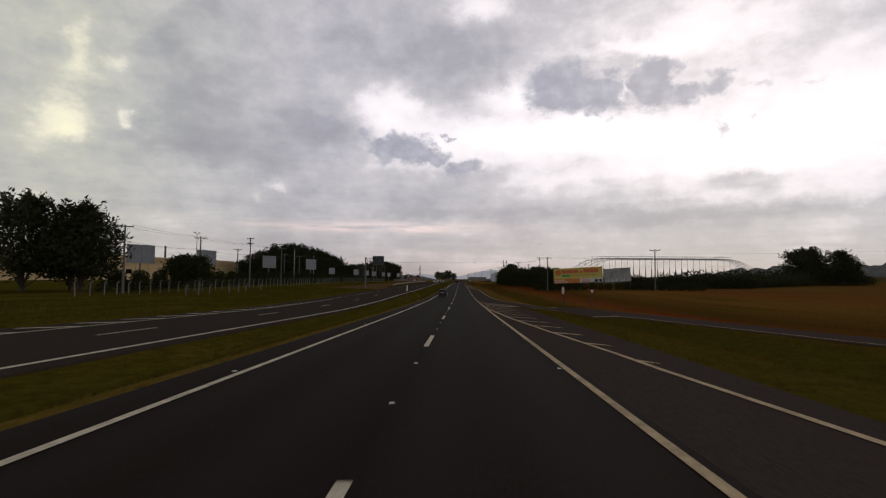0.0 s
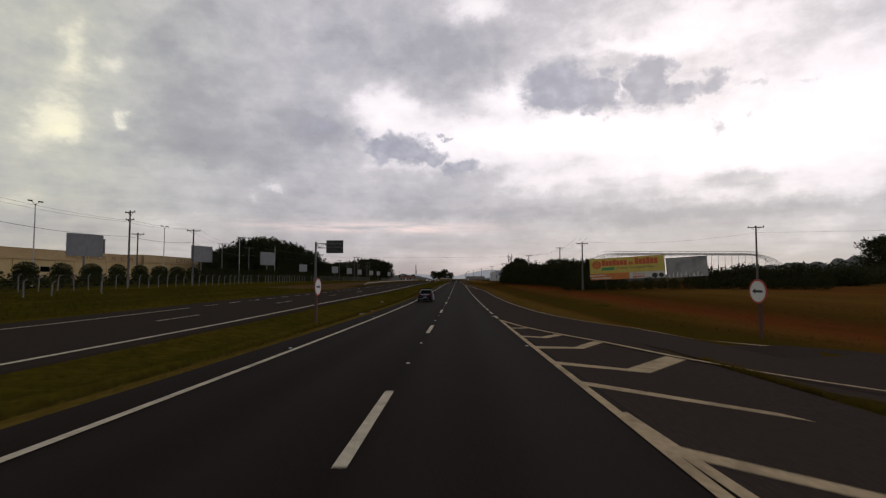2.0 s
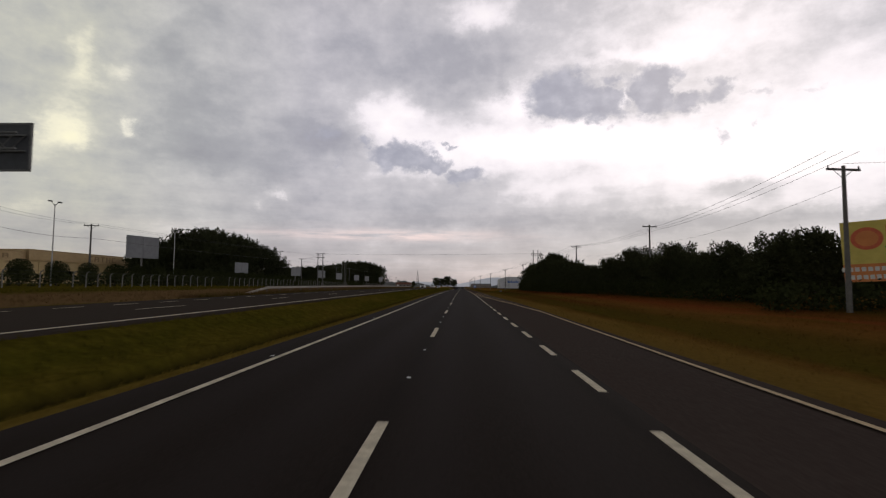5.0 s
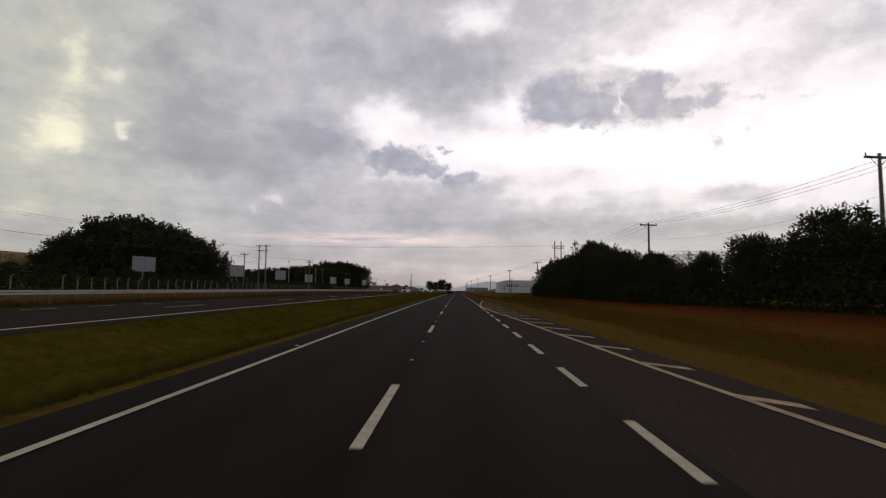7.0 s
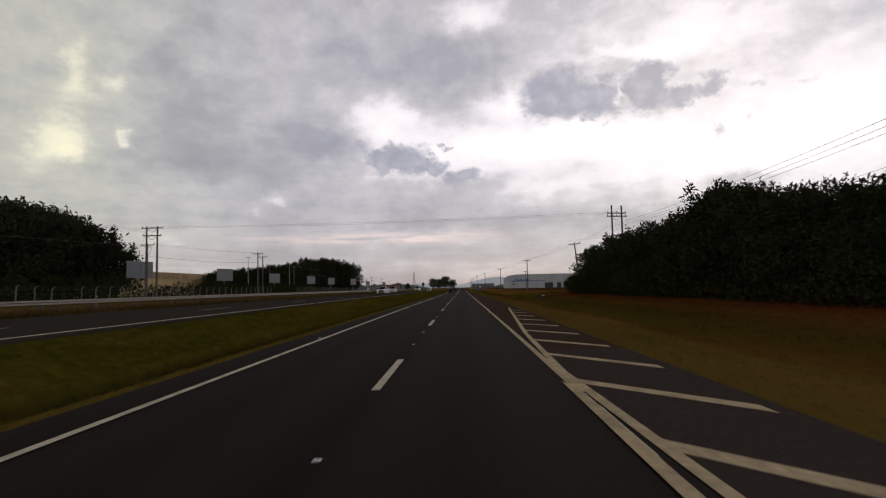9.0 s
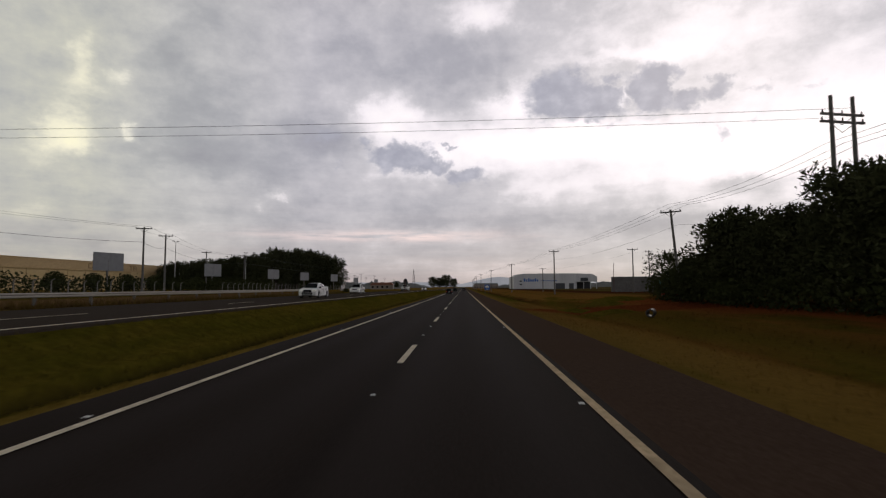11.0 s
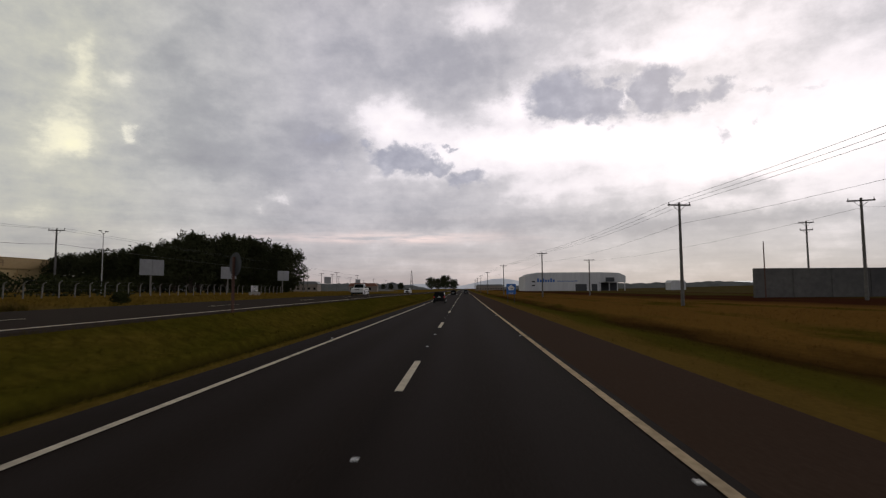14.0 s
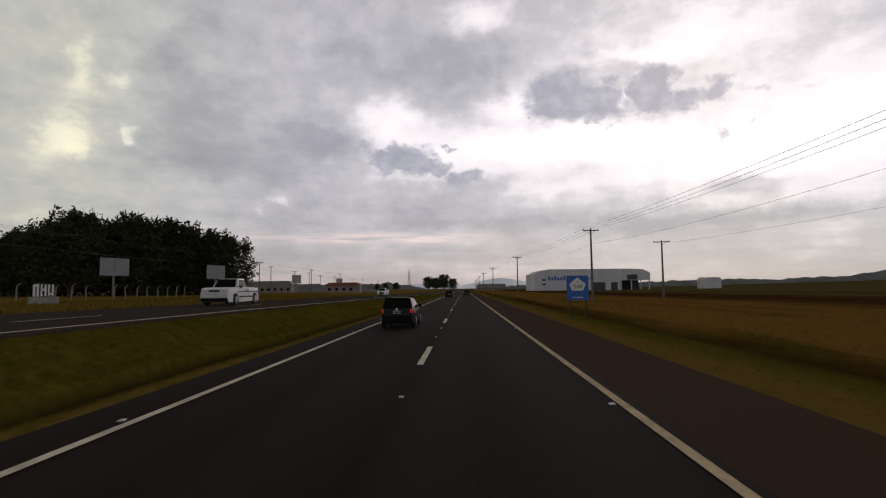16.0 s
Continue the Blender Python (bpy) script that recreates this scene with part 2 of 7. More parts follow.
def lamp_material(name, color, power):
    m = bpy.data.materials.new(name)
    m.use_nodes = True
    bs = m.node_tree.nodes["Principled BSDF"]
    bs.inputs["Base Color"].default_value = (*color, 1)
    bs.inputs["Roughness"].default_value = 0.2
    bs.inputs["Emission Color"].default_value = (*color, 1)
    bs.inputs["Emission Strength"].default_value = power
    return m


M_TRACK = material("worn_asphalt", (0.045, 0.034, 0.030), (0.074, 0.058, 0.052), 0.8, scale=22, bump=0.2, bump_scale=90, spec=0.05, stretch=(1, 0.25, 1), big=(0.3, (0.056, 0.041, 0.036), 0.6))
M_SHOULDER = material("shoulder_asphalt", (0.046, 0.029, 0.021), (0.078, 0.052, 0.039), 0.8, scale=18, bump=0.3, bump_scale=80, spec=0.05, big=(0.12, (0.060, 0.037, 0.025), 0.6))
M_OPP = material("opposite_asphalt", (0.038, 0.030, 0.025), (0.062, 0.051, 0.043), 0.8, scale=18, bump=0.2, bump_scale=80, spec=0.05, big=(0.15, (0.048, 0.039, 0.033), 0.5))


def road_material():
    """Dark asphalt with two faint, worn wheel tracks in each lane."""
    m = bpy.data.materials.new("highway_asphalt")
    m.use_nodes = True
    g = Graph(m.node_tree)
    bs = g.nodes["Principled BSDF"]
    co = g.nodes.new("ShaderNodeTexCoord").outputs["Object"]
    x, y, z = g.split(co)
    fine = g.noise(co, 26.0, 5.0, 0.6)
    slow = g.noise(g.vec("MULTIPLY", co, (0.6, 0.05, 1.0)), 1.0, 5.0, 0.6)
    col = g.ramp(fine, [(0.28, (0.0155, 0.0115, 0.010)), (0.72, (0.034, 0.0265, 0.0235))])
    track = g.math("POWER", g.math("ABSOLUTE", g.math("SINE", g.math("MULTIPLY", g.math("ADD", x, g.math("MULTIPLY", slow, 0.5)), 1.76))), 2.0)
    col = g.mix(g.math("MULTIPLY", track, g.math("MULTIPLY", slow, 0.95)), col, (0.034, 0.028, 0.027))
    seam = g.math("SUBTRACT", 1.0, g.math("MULTIPLY", g.math("ABSOLUTE", g.math("ADD", x, g.math("MULTIPLY", slow, 0.1))), 3.0), clamp=True)
    col = g.mix(g.math("MULTIPLY", seam, 0.5), col, (0.017, 0.0135, 0.0125))
    joint = g.math("SUBTRACT", 1.0, g.math("MULTIPLY", g.math("ABSOLUTE", g.math("SUBTRACT", g.math("ADD", x, g.math("MULTIPLY", slow, 0.16)), 3.42)), 5.0), clamp=True)
    col = g.mix(g.math("MULTIPLY", joint, 0.55), col, (0.017, 0.013, 0.012))
    g.put(bs.inputs["Base Color"], col)
    bs.inputs["Roughness"].default_value = 0.75
    bs.inputs["IOR"].default_value = 1.045
    n = g.nodes.new("ShaderNodeBump")
    n.inputs["Strength"].default_value, n.inputs["Distance"].default_value = 0.25, 0.01
    g.put(n.inputs["Height"], g.noise(co, 110.0, 3.0, 0.6))
    g.links.new(n.outputs[0], bs.inputs["Normal"])
    return m


M_ROAD = road_material()
M_PAINT = material("road_paint", (0.44, 0.33, 0.21), (0.70, 0.55, 0.37), 0.85, scale=9, bump=0.15, spec=0.05, big=(1.6, (0.16, 0.13, 0.10), 0.35))
M_WHITEPAINT = material("white_road_paint", (0.55, 0.48, 0.37), (0.80, 0.72, 0.58), 0.85, scale=9, bump=0.15, spec=0.05, big=(1.6, (0.20, 0.17, 0.14), 0.35))
M_CONCRETE = material("concrete", (0.22, 0.21, 0.19), (0.36, 0.34, 0.31), 0.85, scale=6, bump=0.2, big=(0.8, (0.16, 0.15, 0.13), 0.5))
M_POST = material("whitewashed_concrete", (0.12, 0.113, 0.10), (0.215, 0.203, 0.185), 0.85, scale=5, big=(1.2, (0.2, 0.18, 0.15), 0.5))
M_POLE = material("pole_concrete", (0.09, 0.085, 0.08), (0.16, 0.15, 0.14), 0.85, scale=4, big=(0.6, (0.07, 0.065, 0.06), 0.5))
M_STEEL = material("galvanised_steel", (0.32, 0.32, 0.32), (0.48, 0.48, 0.47), 0.5, 0.7, scale=5, big=(0.5, (0.26, 0.24, 0.22), 0.5))
M_PALESTEEL = material("primed_steel", (0.22, 0.22, 0.23), (0.32, 0.32, 0.33), 0.6, 0.1, scale=3, big=(0.4, (0.2, 0.18, 0.16), 0.4))
M_GANTRY = material("weathered_grey_steel", (0.10, 0.10, 0.10), (0.165, 0.163, 0.158), 0.7, 0.1, scale=4, big=(0.5, (0.08, 0.07, 0.06), 0.4))
M_RAIL = material("guardrail_steel", (0.26, 0.245, 0.215), (0.40, 0.38, 0.34), 0.8, 0.05, scale=4, stretch=(1, 0.1, 1), big=(0.3, (0.3, 0.24, 0.19), 0.4))
M_DARKSTEEL = material("dark_painted_steel", (0.02, 0.02, 0.022), (0.04, 0.04, 0.042), 0.6, 0.2, scale=6)
M_WIRE = material("cable", (0.015, 0.015, 0.015), (0.03, 0.03, 0.03), 0.6)
M_BOARD = material("blank_board", (0.165, 0.17, 0.178), (0.225, 0.23, 0.238), 0.6, scale=1.2, big=(0.25, (0.15, 0.16, 0.175), 0.5))
M_BACK = material("board_back", (0.03, 0.033, 0.04), (0.06, 0.064, 0.072), 0.7, scale=3)
M_YELLOW = material("yellow_vinyl", (0.48, 0.38, 0.07), (0.60, 0.485, 0.11), 0.5, scale=1.5, big=(0.4, (0.55, 0.40, 0.05), 0.4))
M_RED = material("red_print", (0.46, 0.075, 0.025), (0.60, 0.12, 0.04), 0.5, scale=3)
M_ORANGE = material("orange_print", (0.5, 0.14, 0.03), (0.62, 0.22, 0.05), 0.5, scale=1.0)
M_GREEN = material("green_print", (0.03, 0.22, 0.08), (0.05, 0.30, 0.12), 0.5, scale=3)
M_BLACKINK = material("black_print", (0.015, 0.015, 0.015), (0.03, 0.03, 0.03), 0.5)
M_WHITE = material("white_paint", (0.62, 0.62, 0.62), (0.76, 0.76, 0.75), 0.5, scale=2, big=(0.5, (0.5, 0.5, 0.48), 0.35))
M_PALE = material("pale_print", (0.5, 0.48, 0.46), (0.62, 0.60, 0.56), 0.5, scale=2)
M_SIGNRED = material("sign_red", (0.40, 0.03, 0.02), (0.5, 0.05, 0.03), 0.4, scale=5)
M_SIGNBLUE = material("sign_blue", (0.01, 0.085, 0.33), (0.015, 0.12, 0.42), 0.4, scale=4)
M_WOODPOST = material("brown_post", (0.06, 0.025, 0.018), (0.11, 0.05, 0.035), 0.8, scale=8, stretch=(1, 1, 0.2))
M_CREAM = material("cream_render", (0.42, 0.31, 0.145), (0.53, 0.40, 0.20), 0.85, scale=0.8, stretch=(1, 1, 2), big=(0.1, (0.42, 0.29, 0.12), 0.5))
M_GREYROOF = material("grey_cladding", (0.14, 0.15, 0.16), (0.21, 0.22, 0.23), 0.6, scale=1.0, stretch=(1, 4, 1))
M_FACTORY = material("white_cladding", (0.46, 0.46, 0.49), (0.58, 0.58, 0.60), 0.6, scale=0.5, stretch=(4, 1, 0.3), big=(0.06, (0.40, 0.40, 0.43), 0.5))
M_WALLDARK = material("dark_block_wall", (0.085, 0.08, 0.077), (0.135, 0.128, 0.124), 0.9, scale=1.5, big=(0.1, (0.04, 0.04, 0.045), 0.5))
M_BARK = material("bark", (0.03, 0.022, 0.016), (0.075, 0.055, 0.04), 0.95, scale=8, stretch=(1, 1, 0.2), bump=0.4, bump_scale=20)
M_LEAF = material("dark_leaves", (0.030, 0.035, 0.017), (0.066, 0.072, 0.036), 0.75, scale=1.3, spec=0.05, rand=0.3)
M_LEAF2 = material("olive_leaves", (0.030, 0.034, 0.016), (0.068, 0.073, 0.036), 0.75, scale=1.0, spec=0.05, rand=0.3)
# far trees: distance haze put into the base colour as pale grey
M_HAZEWOOD = material("hazed_foliage", (0.13, 0.135, 0.135), (0.20, 0.205, 0.20), 0.9, scale=0.12, spec=0.05, bump=0.5, bump_scale=0.3)
M_HEDGE = material("hedge_leaves", (0.024, 0.029, 0.012), (0.050, 0.056, 0.022), 0.8, scale=1.5, spec=0.05)
M_RUBBER = material("tyre_rubber", (0.010, 0.010, 0.010), (0.022, 0.022, 0.022), 0.85, scale=20)
M_ALLOY = material("alloy", (0.45, 0.45, 0.46), (0.60, 0.60, 0.61), 0.3, 0.9, scale=6)
M_BLACKCAR = material("black_car_paint", (0.003, 0.0033, 0.004), (0.005, 0.0055, 0.006), 0.22, scale=2, spec=0.15)
M_WHITECAR = material("white_car_paint", (0.55, 0.55, 0.55), (0.66, 0.66, 0.65), 0.3, scale=2)
M_SILVERCAR = material("silver_white_paint", (0.38, 0.39, 0.41), (0.48, 0.49, 0.50), 0.3, 0.1, scale=2)
M_BLUECAR = material("blue_vinyl_wrap", (0.004, 0.005, 0.030), (0.007, 0.009, 0.048), 0.4, scale=2, spec=0.25)
M_DARKCAR = material("dark_grey_paint", (0.010, 0.011, 0.013), (0.018, 0.02, 0.023), 0.3, scale=2, spec=0.3)
M_TRIM = material("black_trim", (0.004, 0.004, 0.0045), (0.008, 0.008, 0.009), 0.75, scale=6, spec=0.1)
M_PLATE = material("plate_grey", (0.34, 0.34, 0.34), (0.44, 0.44, 0.44), 0.5, scale=10)
M_GLASS = glass_material()
M_TAIL = lamp_material("tail_light_red", (0.45, 0.010, 0.012), 0.2)
M_TAILOFF = material("red_lens", (0.13, 0.008, 0.008), (0.2, 0.014, 0.012), 0.2, scale=4)
M_HEAD = lamp_material("headlight", (0.75, 0.74, 0.7), 0.25)
M_LENS = material("clear_lens", (0.4, 0.4, 0.4), (0.55, 0.55, 0.55), 0.15, scale=3)


def ground_material(name="ground_cover", blades=False):
    """Verge grass near the road, dry reddish field further out, worn and streaked along the road."""
    m = bpy.data.materials.new(name)
    m.use_nodes = True
    g = Graph(m.node_tree)
    bs = g.nodes["Principled BSDF"]
    co = g.nodes.new("ShaderNodeTexCoord").outputs["Object"]
    x, y, z = g.split(co)
    along = g.vec("MULTIPLY", co, (1.0, 0.18, 1.0))
    fine = g.noise(co, 2.2, 6.0, 0.65)
    mid = g.noise(along, 0.45, 5.0, 0.6)
    slow = g.noise(g.vec("MULTIPLY", co, (1.0, 0.05, 1.0)), 0.16, 4.0, 0.55)
    grain = g.math("ADD", 0.55, g.math("MULTIPLY", g.noise(co, 6.0, 5.0, 0.7), 0.9))
    green = g.ramp(fine, [(0.3, (0.040, 0.037, 0.005)), (0.7, (0.080, 0.068, 0.009))])
    straw = g.ramp(fine, [(0.3, (0.115, 0.070, 0.014)), (0.7, (0.19, 0.118, 0.026))])
    soil = g.ramp(fine, [(0.3, (0.085, 0.022, 0.008)), (0.7, (0.136, 0.038, 0.014))])
    dry = g.math("MULTIPLY", g.math("SUBTRACT", mid, 0.42), 4.0, clamp=True)
    left_side = g.mix(g.math("MULTIPLY", dry, 0.35), green, straw)
    # distance from the near road's edge, waved by the slow growth pattern
    d = g.math("DIVIDE", g.math("ADD", g.math("SUBTRACT", x, 8.0), g.math("MULTIPLY", mid, 3.6)), 70.0)
    # first stretch: tan mown verge, then bare reddish field
    # the dip at 0.28 paints in the shade under the tree screen
    first = g.ramp(d, [(0.0, (0.125, 0.080, 0.020)), (0.04, (0.150, 0.090, 0.022)), (0.058, (0.120, 0.062, 0.015)), (0.08, (0.078, 0.054, 0.010)), (0.11, (0.080, 0.050, 0.010)), (0.15, (0.140, 0.064, 0.016)), (0.20, (0.165, 0.048, 0.015)), (0.24, (0.120, 0.044, 0.012)), (0.28, (0.085, 0.046, 0.010)), (0.42, (0.155, 0.084, 0.020)), (0.7, (0.155, 0.060, 0.018)), (1.0, (0.135, 0.072, 0.020))])
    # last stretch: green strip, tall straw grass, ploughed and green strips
    # the dark reddish stop at 0.07 also holds painted shade at the straw's foot
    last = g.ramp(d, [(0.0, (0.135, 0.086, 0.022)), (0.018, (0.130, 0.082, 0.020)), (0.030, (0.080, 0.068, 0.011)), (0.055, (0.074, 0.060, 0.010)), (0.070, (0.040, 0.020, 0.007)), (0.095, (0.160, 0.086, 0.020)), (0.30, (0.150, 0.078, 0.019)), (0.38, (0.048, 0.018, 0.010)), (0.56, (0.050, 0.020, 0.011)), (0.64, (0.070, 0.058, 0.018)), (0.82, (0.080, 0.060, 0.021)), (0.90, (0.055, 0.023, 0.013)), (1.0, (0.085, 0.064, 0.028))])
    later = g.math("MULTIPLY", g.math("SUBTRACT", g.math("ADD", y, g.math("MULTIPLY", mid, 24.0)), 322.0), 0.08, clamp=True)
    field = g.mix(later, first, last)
    # green and bare red patches
    grown = g.math("MULTIPLY", g.math("SUBTRACT", g.noise(along, 0.22, 4.0, 0.6), 0.52), 7.0, clamp=True)
    beyond = g.math("MULTIPLY", g.math("SUBTRACT", y, 225.0), 0.03, clamp=True)
    field = g.mix(g.math("MULTIPLY", grown, g.math("ADD", 0.5, g.math("MULTIPLY", beyond, 0.4))), field, green)
    bare = g.math("MULTIPLY", g.math("SUBTRACT", slow, 0.55), 7.0, clamp=True)
    field = g.mix(g.math("MULTIPLY", bare, g.math("MULTIPLY", g.math("SUBTRACT", 1.0, later), 0.5)), field, soil)
    # dug-over red earth where a track meets the shoulder
    du = g.vec("MULTIPLY", g.vec("SUBTRACT", g.vec("ADD", co, g.vec("MULTIPLY", g.noise(co, 0.3, 5.0, 0.6, color=True), (5.0, 6.0, 0.0))), (19.5, 293.0, 0.0)), (0.085, 0.19, 0.0))
    dug = g.math("SUBTRACT", 1.25, g.vec("DOT_PRODUCT", du, du, out=1), clamp=True)
    field = g.mix(g.math("MULTIPLY", g.math("MULTIPLY", dug, 1.6, clamp=True), g.math("SUBTRACT", 0.95, g.math("MULTIPLY", grown, 0.95))), field, soil)
    # the wedge beside the ramp is green
    wedge = g.math("MULTIPLY", g.math("SUBTRACT", 66.0, g.math("ADD", y, g.math("MULTIPLY", g.math("SUBTRACT", x, 6.0), 2.6))), 0.1, clamp=True)
    field = g.mix(g.math("MULTIPLY", wedge, 0.75), field, green)
    # bare tan earth behind the opposite guardrail
    tan = g.math("MULTIPLY", g.math("SUBTRACT", -18.4, x), 1.2, clamp=True)
    tan = g.math("MULTIPLY", tan, g.math("MULTIPLY", g.math("ADD", x, g.math("ADD", 29.0, g.math("MULTIPLY", mid, 6.0))), 0.35, clamp=True))
    tan = g.math("MULTIPLY", tan, g.math("MULTIPLY", g.math("SUBTRACT", y, 128.0), 0.2, clamp=True))
    tan = g.math("MULTIPLY", tan, g.math("MULTIPLY", g.math("SUBTRACT", 345.0, y), 0.05, clamp=True))
    pale = g.math("MULTIPLY", g.math("MULTIPLY", g.math("SUBTRACT", -18.6, x), 0.8, clamp=True), g.math("MULTIPLY", g.math("SUBTRACT", y, 320.0), 0.04, clamp=True))
    left_side = g.mix(g.math("MULTIPLY", pale, 0.75), left_side, straw)
    left_side = g.mix(g.math("MULTIPLY", tan, 0.8), left_side, (0.150, 0.090, 0.045))
    col = g.mix(g.math("GREATER_THAN", x, 0.0), left_side, field)
    col = g.vec("MULTIPLY", col, g.join(grain, grain, grain))
    # bare, trodden edge beside the asphalt
    edge = g.math("SUBTRACT", 1.0, g.math("MULTIPLY", g.math("ABSOLUTE", g.math("ADD", x, g.math("ADD", 4.72, g.math("MULTIPLY", mid, 0.5)))), 1.75), clamp=True)
    col = g.mix(g.math("MULTIPLY", edge, 1.5, clamp=True), col, g.vec("MULTIPLY", straw, (1.0, 1.12, 1.15)))
    # shade of the step painted as a dark line along the median drain
    drain_shade = g.math("SUBTRACT", 1.0, g.math("MULTIPLY", g.math("ABSOLUTE", g.math("ADD", x, g.math("ADD", 5.55, g.math("MULTIPLY", mid, 0.4)))), 4.5), clamp=True)
    col = g.mix(g.math("MULTIPLY", drain_shade, 0.85), col, (0.020, 0.015, 0.005))
    g.put(bs.inputs["Base Color"], col)
    bs.inputs["Roughness"].default_value = 0.95
    bs.inputs["Specular IOR Level"].default_value = 0.02
    bs.inputs["IOR"].default_value = 1.0
    n = g.nodes.new("ShaderNodeBump")
    n.inputs["Strength"].default_value, n.inputs["Distance"].default_value = 0.6, 0.08
    g.put(n.inputs["Height"], g.noise(co, 7.0, 5.0, 0.65))
    g.links.new(n.outputs[0], bs.inputs["Normal"])
    if blades:
        # thin blades let light through
        leaf, both = g.nodes.new("ShaderNodeBsdfTranslucent"), g.nodes.new("ShaderNodeMixShader")
        g.put(leaf.inputs["Color"], col)
        both.inputs[0].default_value = 0.5
        g.links.new(bs.outputs[0], both.inputs[1])
        g.links.new(leaf.outputs[0], both.inputs[2])
        g.links.new(both.outputs[0], g.nodes["Material Output"].inputs["Surface"])
    return m


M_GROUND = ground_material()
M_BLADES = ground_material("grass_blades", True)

# ---- mesh helpers ----


def mesh_of(name, bm):
    me = bpy.data.meshes.new(name)
    bm.to_mesh(me)
    bm.free()
    return me


def part(name, bm, mat, parent=None, label=""):
    me = bm if isinstance(bm, bpy.types.Mesh) else mesh_of(name, bm)
    if mat and not me.materials:
        me.materials.append(mat)
    ob = new(name, me)
    if parent:
        ob.parent = parent
    if label:
        tagged(ob, label)
    return ob


def thing(name, label, category, at=(0, 0, 0), turn=0.0, group="", kind=""):
    ob = new(name)
    ob.matrix_basis = pose(*at, 0, 0, turn)
    return tagged(ob, label, category, group, kind)


def box(bm, x0, x1, y0, y1, z0, z1, bevel=0.0):
    r = bmesh.ops.create_cube(bm, size=1.0)
    vs = r["verts"]
    for v in vs:
        v.co = ((x0 + x1) / 2 + v.co.x * (x1 - x0), (y0 + y1) / 2 + v.co.y * (y1 - y0), (z0 + z1) / 2 + v.co.z * (z1 - z0))
    if bevel:
        es = list({e for v in vs for e in v.link_edges})
        bmesh.ops.bevel(bm, geom=es, offset=bevel, segments=2, affect="EDGES", profile=0.6)
    return bm


def boxes(*args, bevel=0.0):
    bm = bmesh.new()
    for a in args:
        box(bm, *a, bevel=bevel)
    return bm


def rod(bm, a, b, r0, r1=None, seg=8):
    """Tapered round bar from a to b."""
    a, b = Vector(a), Vector(b)
    d = b - a
    m = Matrix.Translation((a + b) / 2) @ d.to_track_quat("Z", "Y").to_matrix().to_4x4()
    bmesh.ops.create_cone(bm, cap_ends=True, segments=seg, radius1=r0, radius2=r0 if r1 is None else r1, depth=d.length, matrix=m)
    return bm


def rods(*args, seg=8):
    bm = bmesh.new()
    for a in args:
        rod(bm, *a, seg=seg)
    return bm


def disc(r, depth, seg=32, axis="Y"):
    bm = bmesh.new()
    m = pose(0, 0, 0, 90) if axis == "Y" else pose(0, 0, 0, 0, 90) if axis == "X" else Matrix()
    bmesh.ops.create_cone(bm, cap_ends=True, segments=seg, radius1=r, radius2=r, depth=depth, matrix=m)
    return bm


def prism(points, y0, y1):
    """Outline in x, z pushed from y0 to y1."""
    bm = bmesh.new()
    a = [bm.verts.new((x, y0, z)) for x, z in points]
    b = [bm.verts.new((x, y1, z)) for x, z in points]
    n = len(points)
    bm.faces.new(a)
    bm.faces.new(list(reversed(b)))
    for i in range(n):
        bm.faces.new((a[i], b[i], b[(i + 1) % n], a[(i + 1) % n]))
    bmesh.ops.recalc_face_normals(bm, faces=bm.faces)
    return bm


def data_mesh(name, verts, faces, mat):
    me = bpy.data.meshes.new(name)
    me.from_pydata([tuple(v) for v in verts], [], [tuple(f) for f in faces])
    me.materials.append(mat)
    me.update()
    return me


def lettering(text, size, mat, name="lettering"):
    cu = bpy.data.curves.new(name, "FONT")
    cu.body, cu.size, cu.extrude, cu.align_x, cu.align_y = text, size, 0.004, "CENTER", "CENTER"
    tmp = new("tmp_text", cu)
    me = bpy.data.meshes.new_from_object(tmp.evaluated_get(bpy.context.evaluated_depsgraph_get()))
    bpy.data.objects.remove(tmp)
    me.materials.clear()
    me.materials.append(mat)
    return me


# ---- lie of the land ----
# Slope of the highway along its length: it runs down into a shallow sag and levels out.
SLOPE_AT = [-60, 30, 75, 120, 165, 210, 270, 400, 900]
SLOPE = [-0.01491, -0.02117, -0.01259, 0.00121, 0.00438, 0.00146, -0.0022, -0.00078, 0.0]
LEVEL_Y = np.arange(-60.0, 905.0, 5.0)
LEVEL_G = np.interp(LEVEL_Y, SLOPE_AT, SLOPE)
LEVEL_Z = np.concatenate([[0.0], np.cumsum((LEVEL_G[1:] + LEVEL_G[:-1]) * 2.5)])
LEVEL_Z -= np.interp(150.0, LEVEL_Y, LEVEL_Z)


def road_level(y):
    """Height of the near carriageway."""
    return float(np.interp(y, LEVEL_Y, LEVEL_Z))


def road_tilt(y):
    """Slope of the near carriageway in degrees."""
    return math.degrees(math.atan(float(np.interp(y, SLOPE_AT, SLOPE))))


def opposite_height(y):
    """Level of the opposite carriageway above this one."""
    return np.interp(y, [-50, 46, 56, 67, 78, 86, 100, 150, 200, 340, 380, 440, 520, 700], [0, 0, 0.09, 0.23, 0.42, 0.55, 0.66, 0.79, 0.83, 0.97, 0.96, 0.75, 0.4, 0])


def right_edge(y):
    """Outer edge of the asphalt on the near side."""
    return np.interp(y, [-60, 0, 20, 40, 56, 66, 100, 150, 164, 172, 184, 196, 215, 270], [6.9, 6.9, 7.1, 7.3, 7.3, 7.0, 6.85, 7.0, 6.95, 6.7, 6.5, 6.25, 6.05, 6.1])


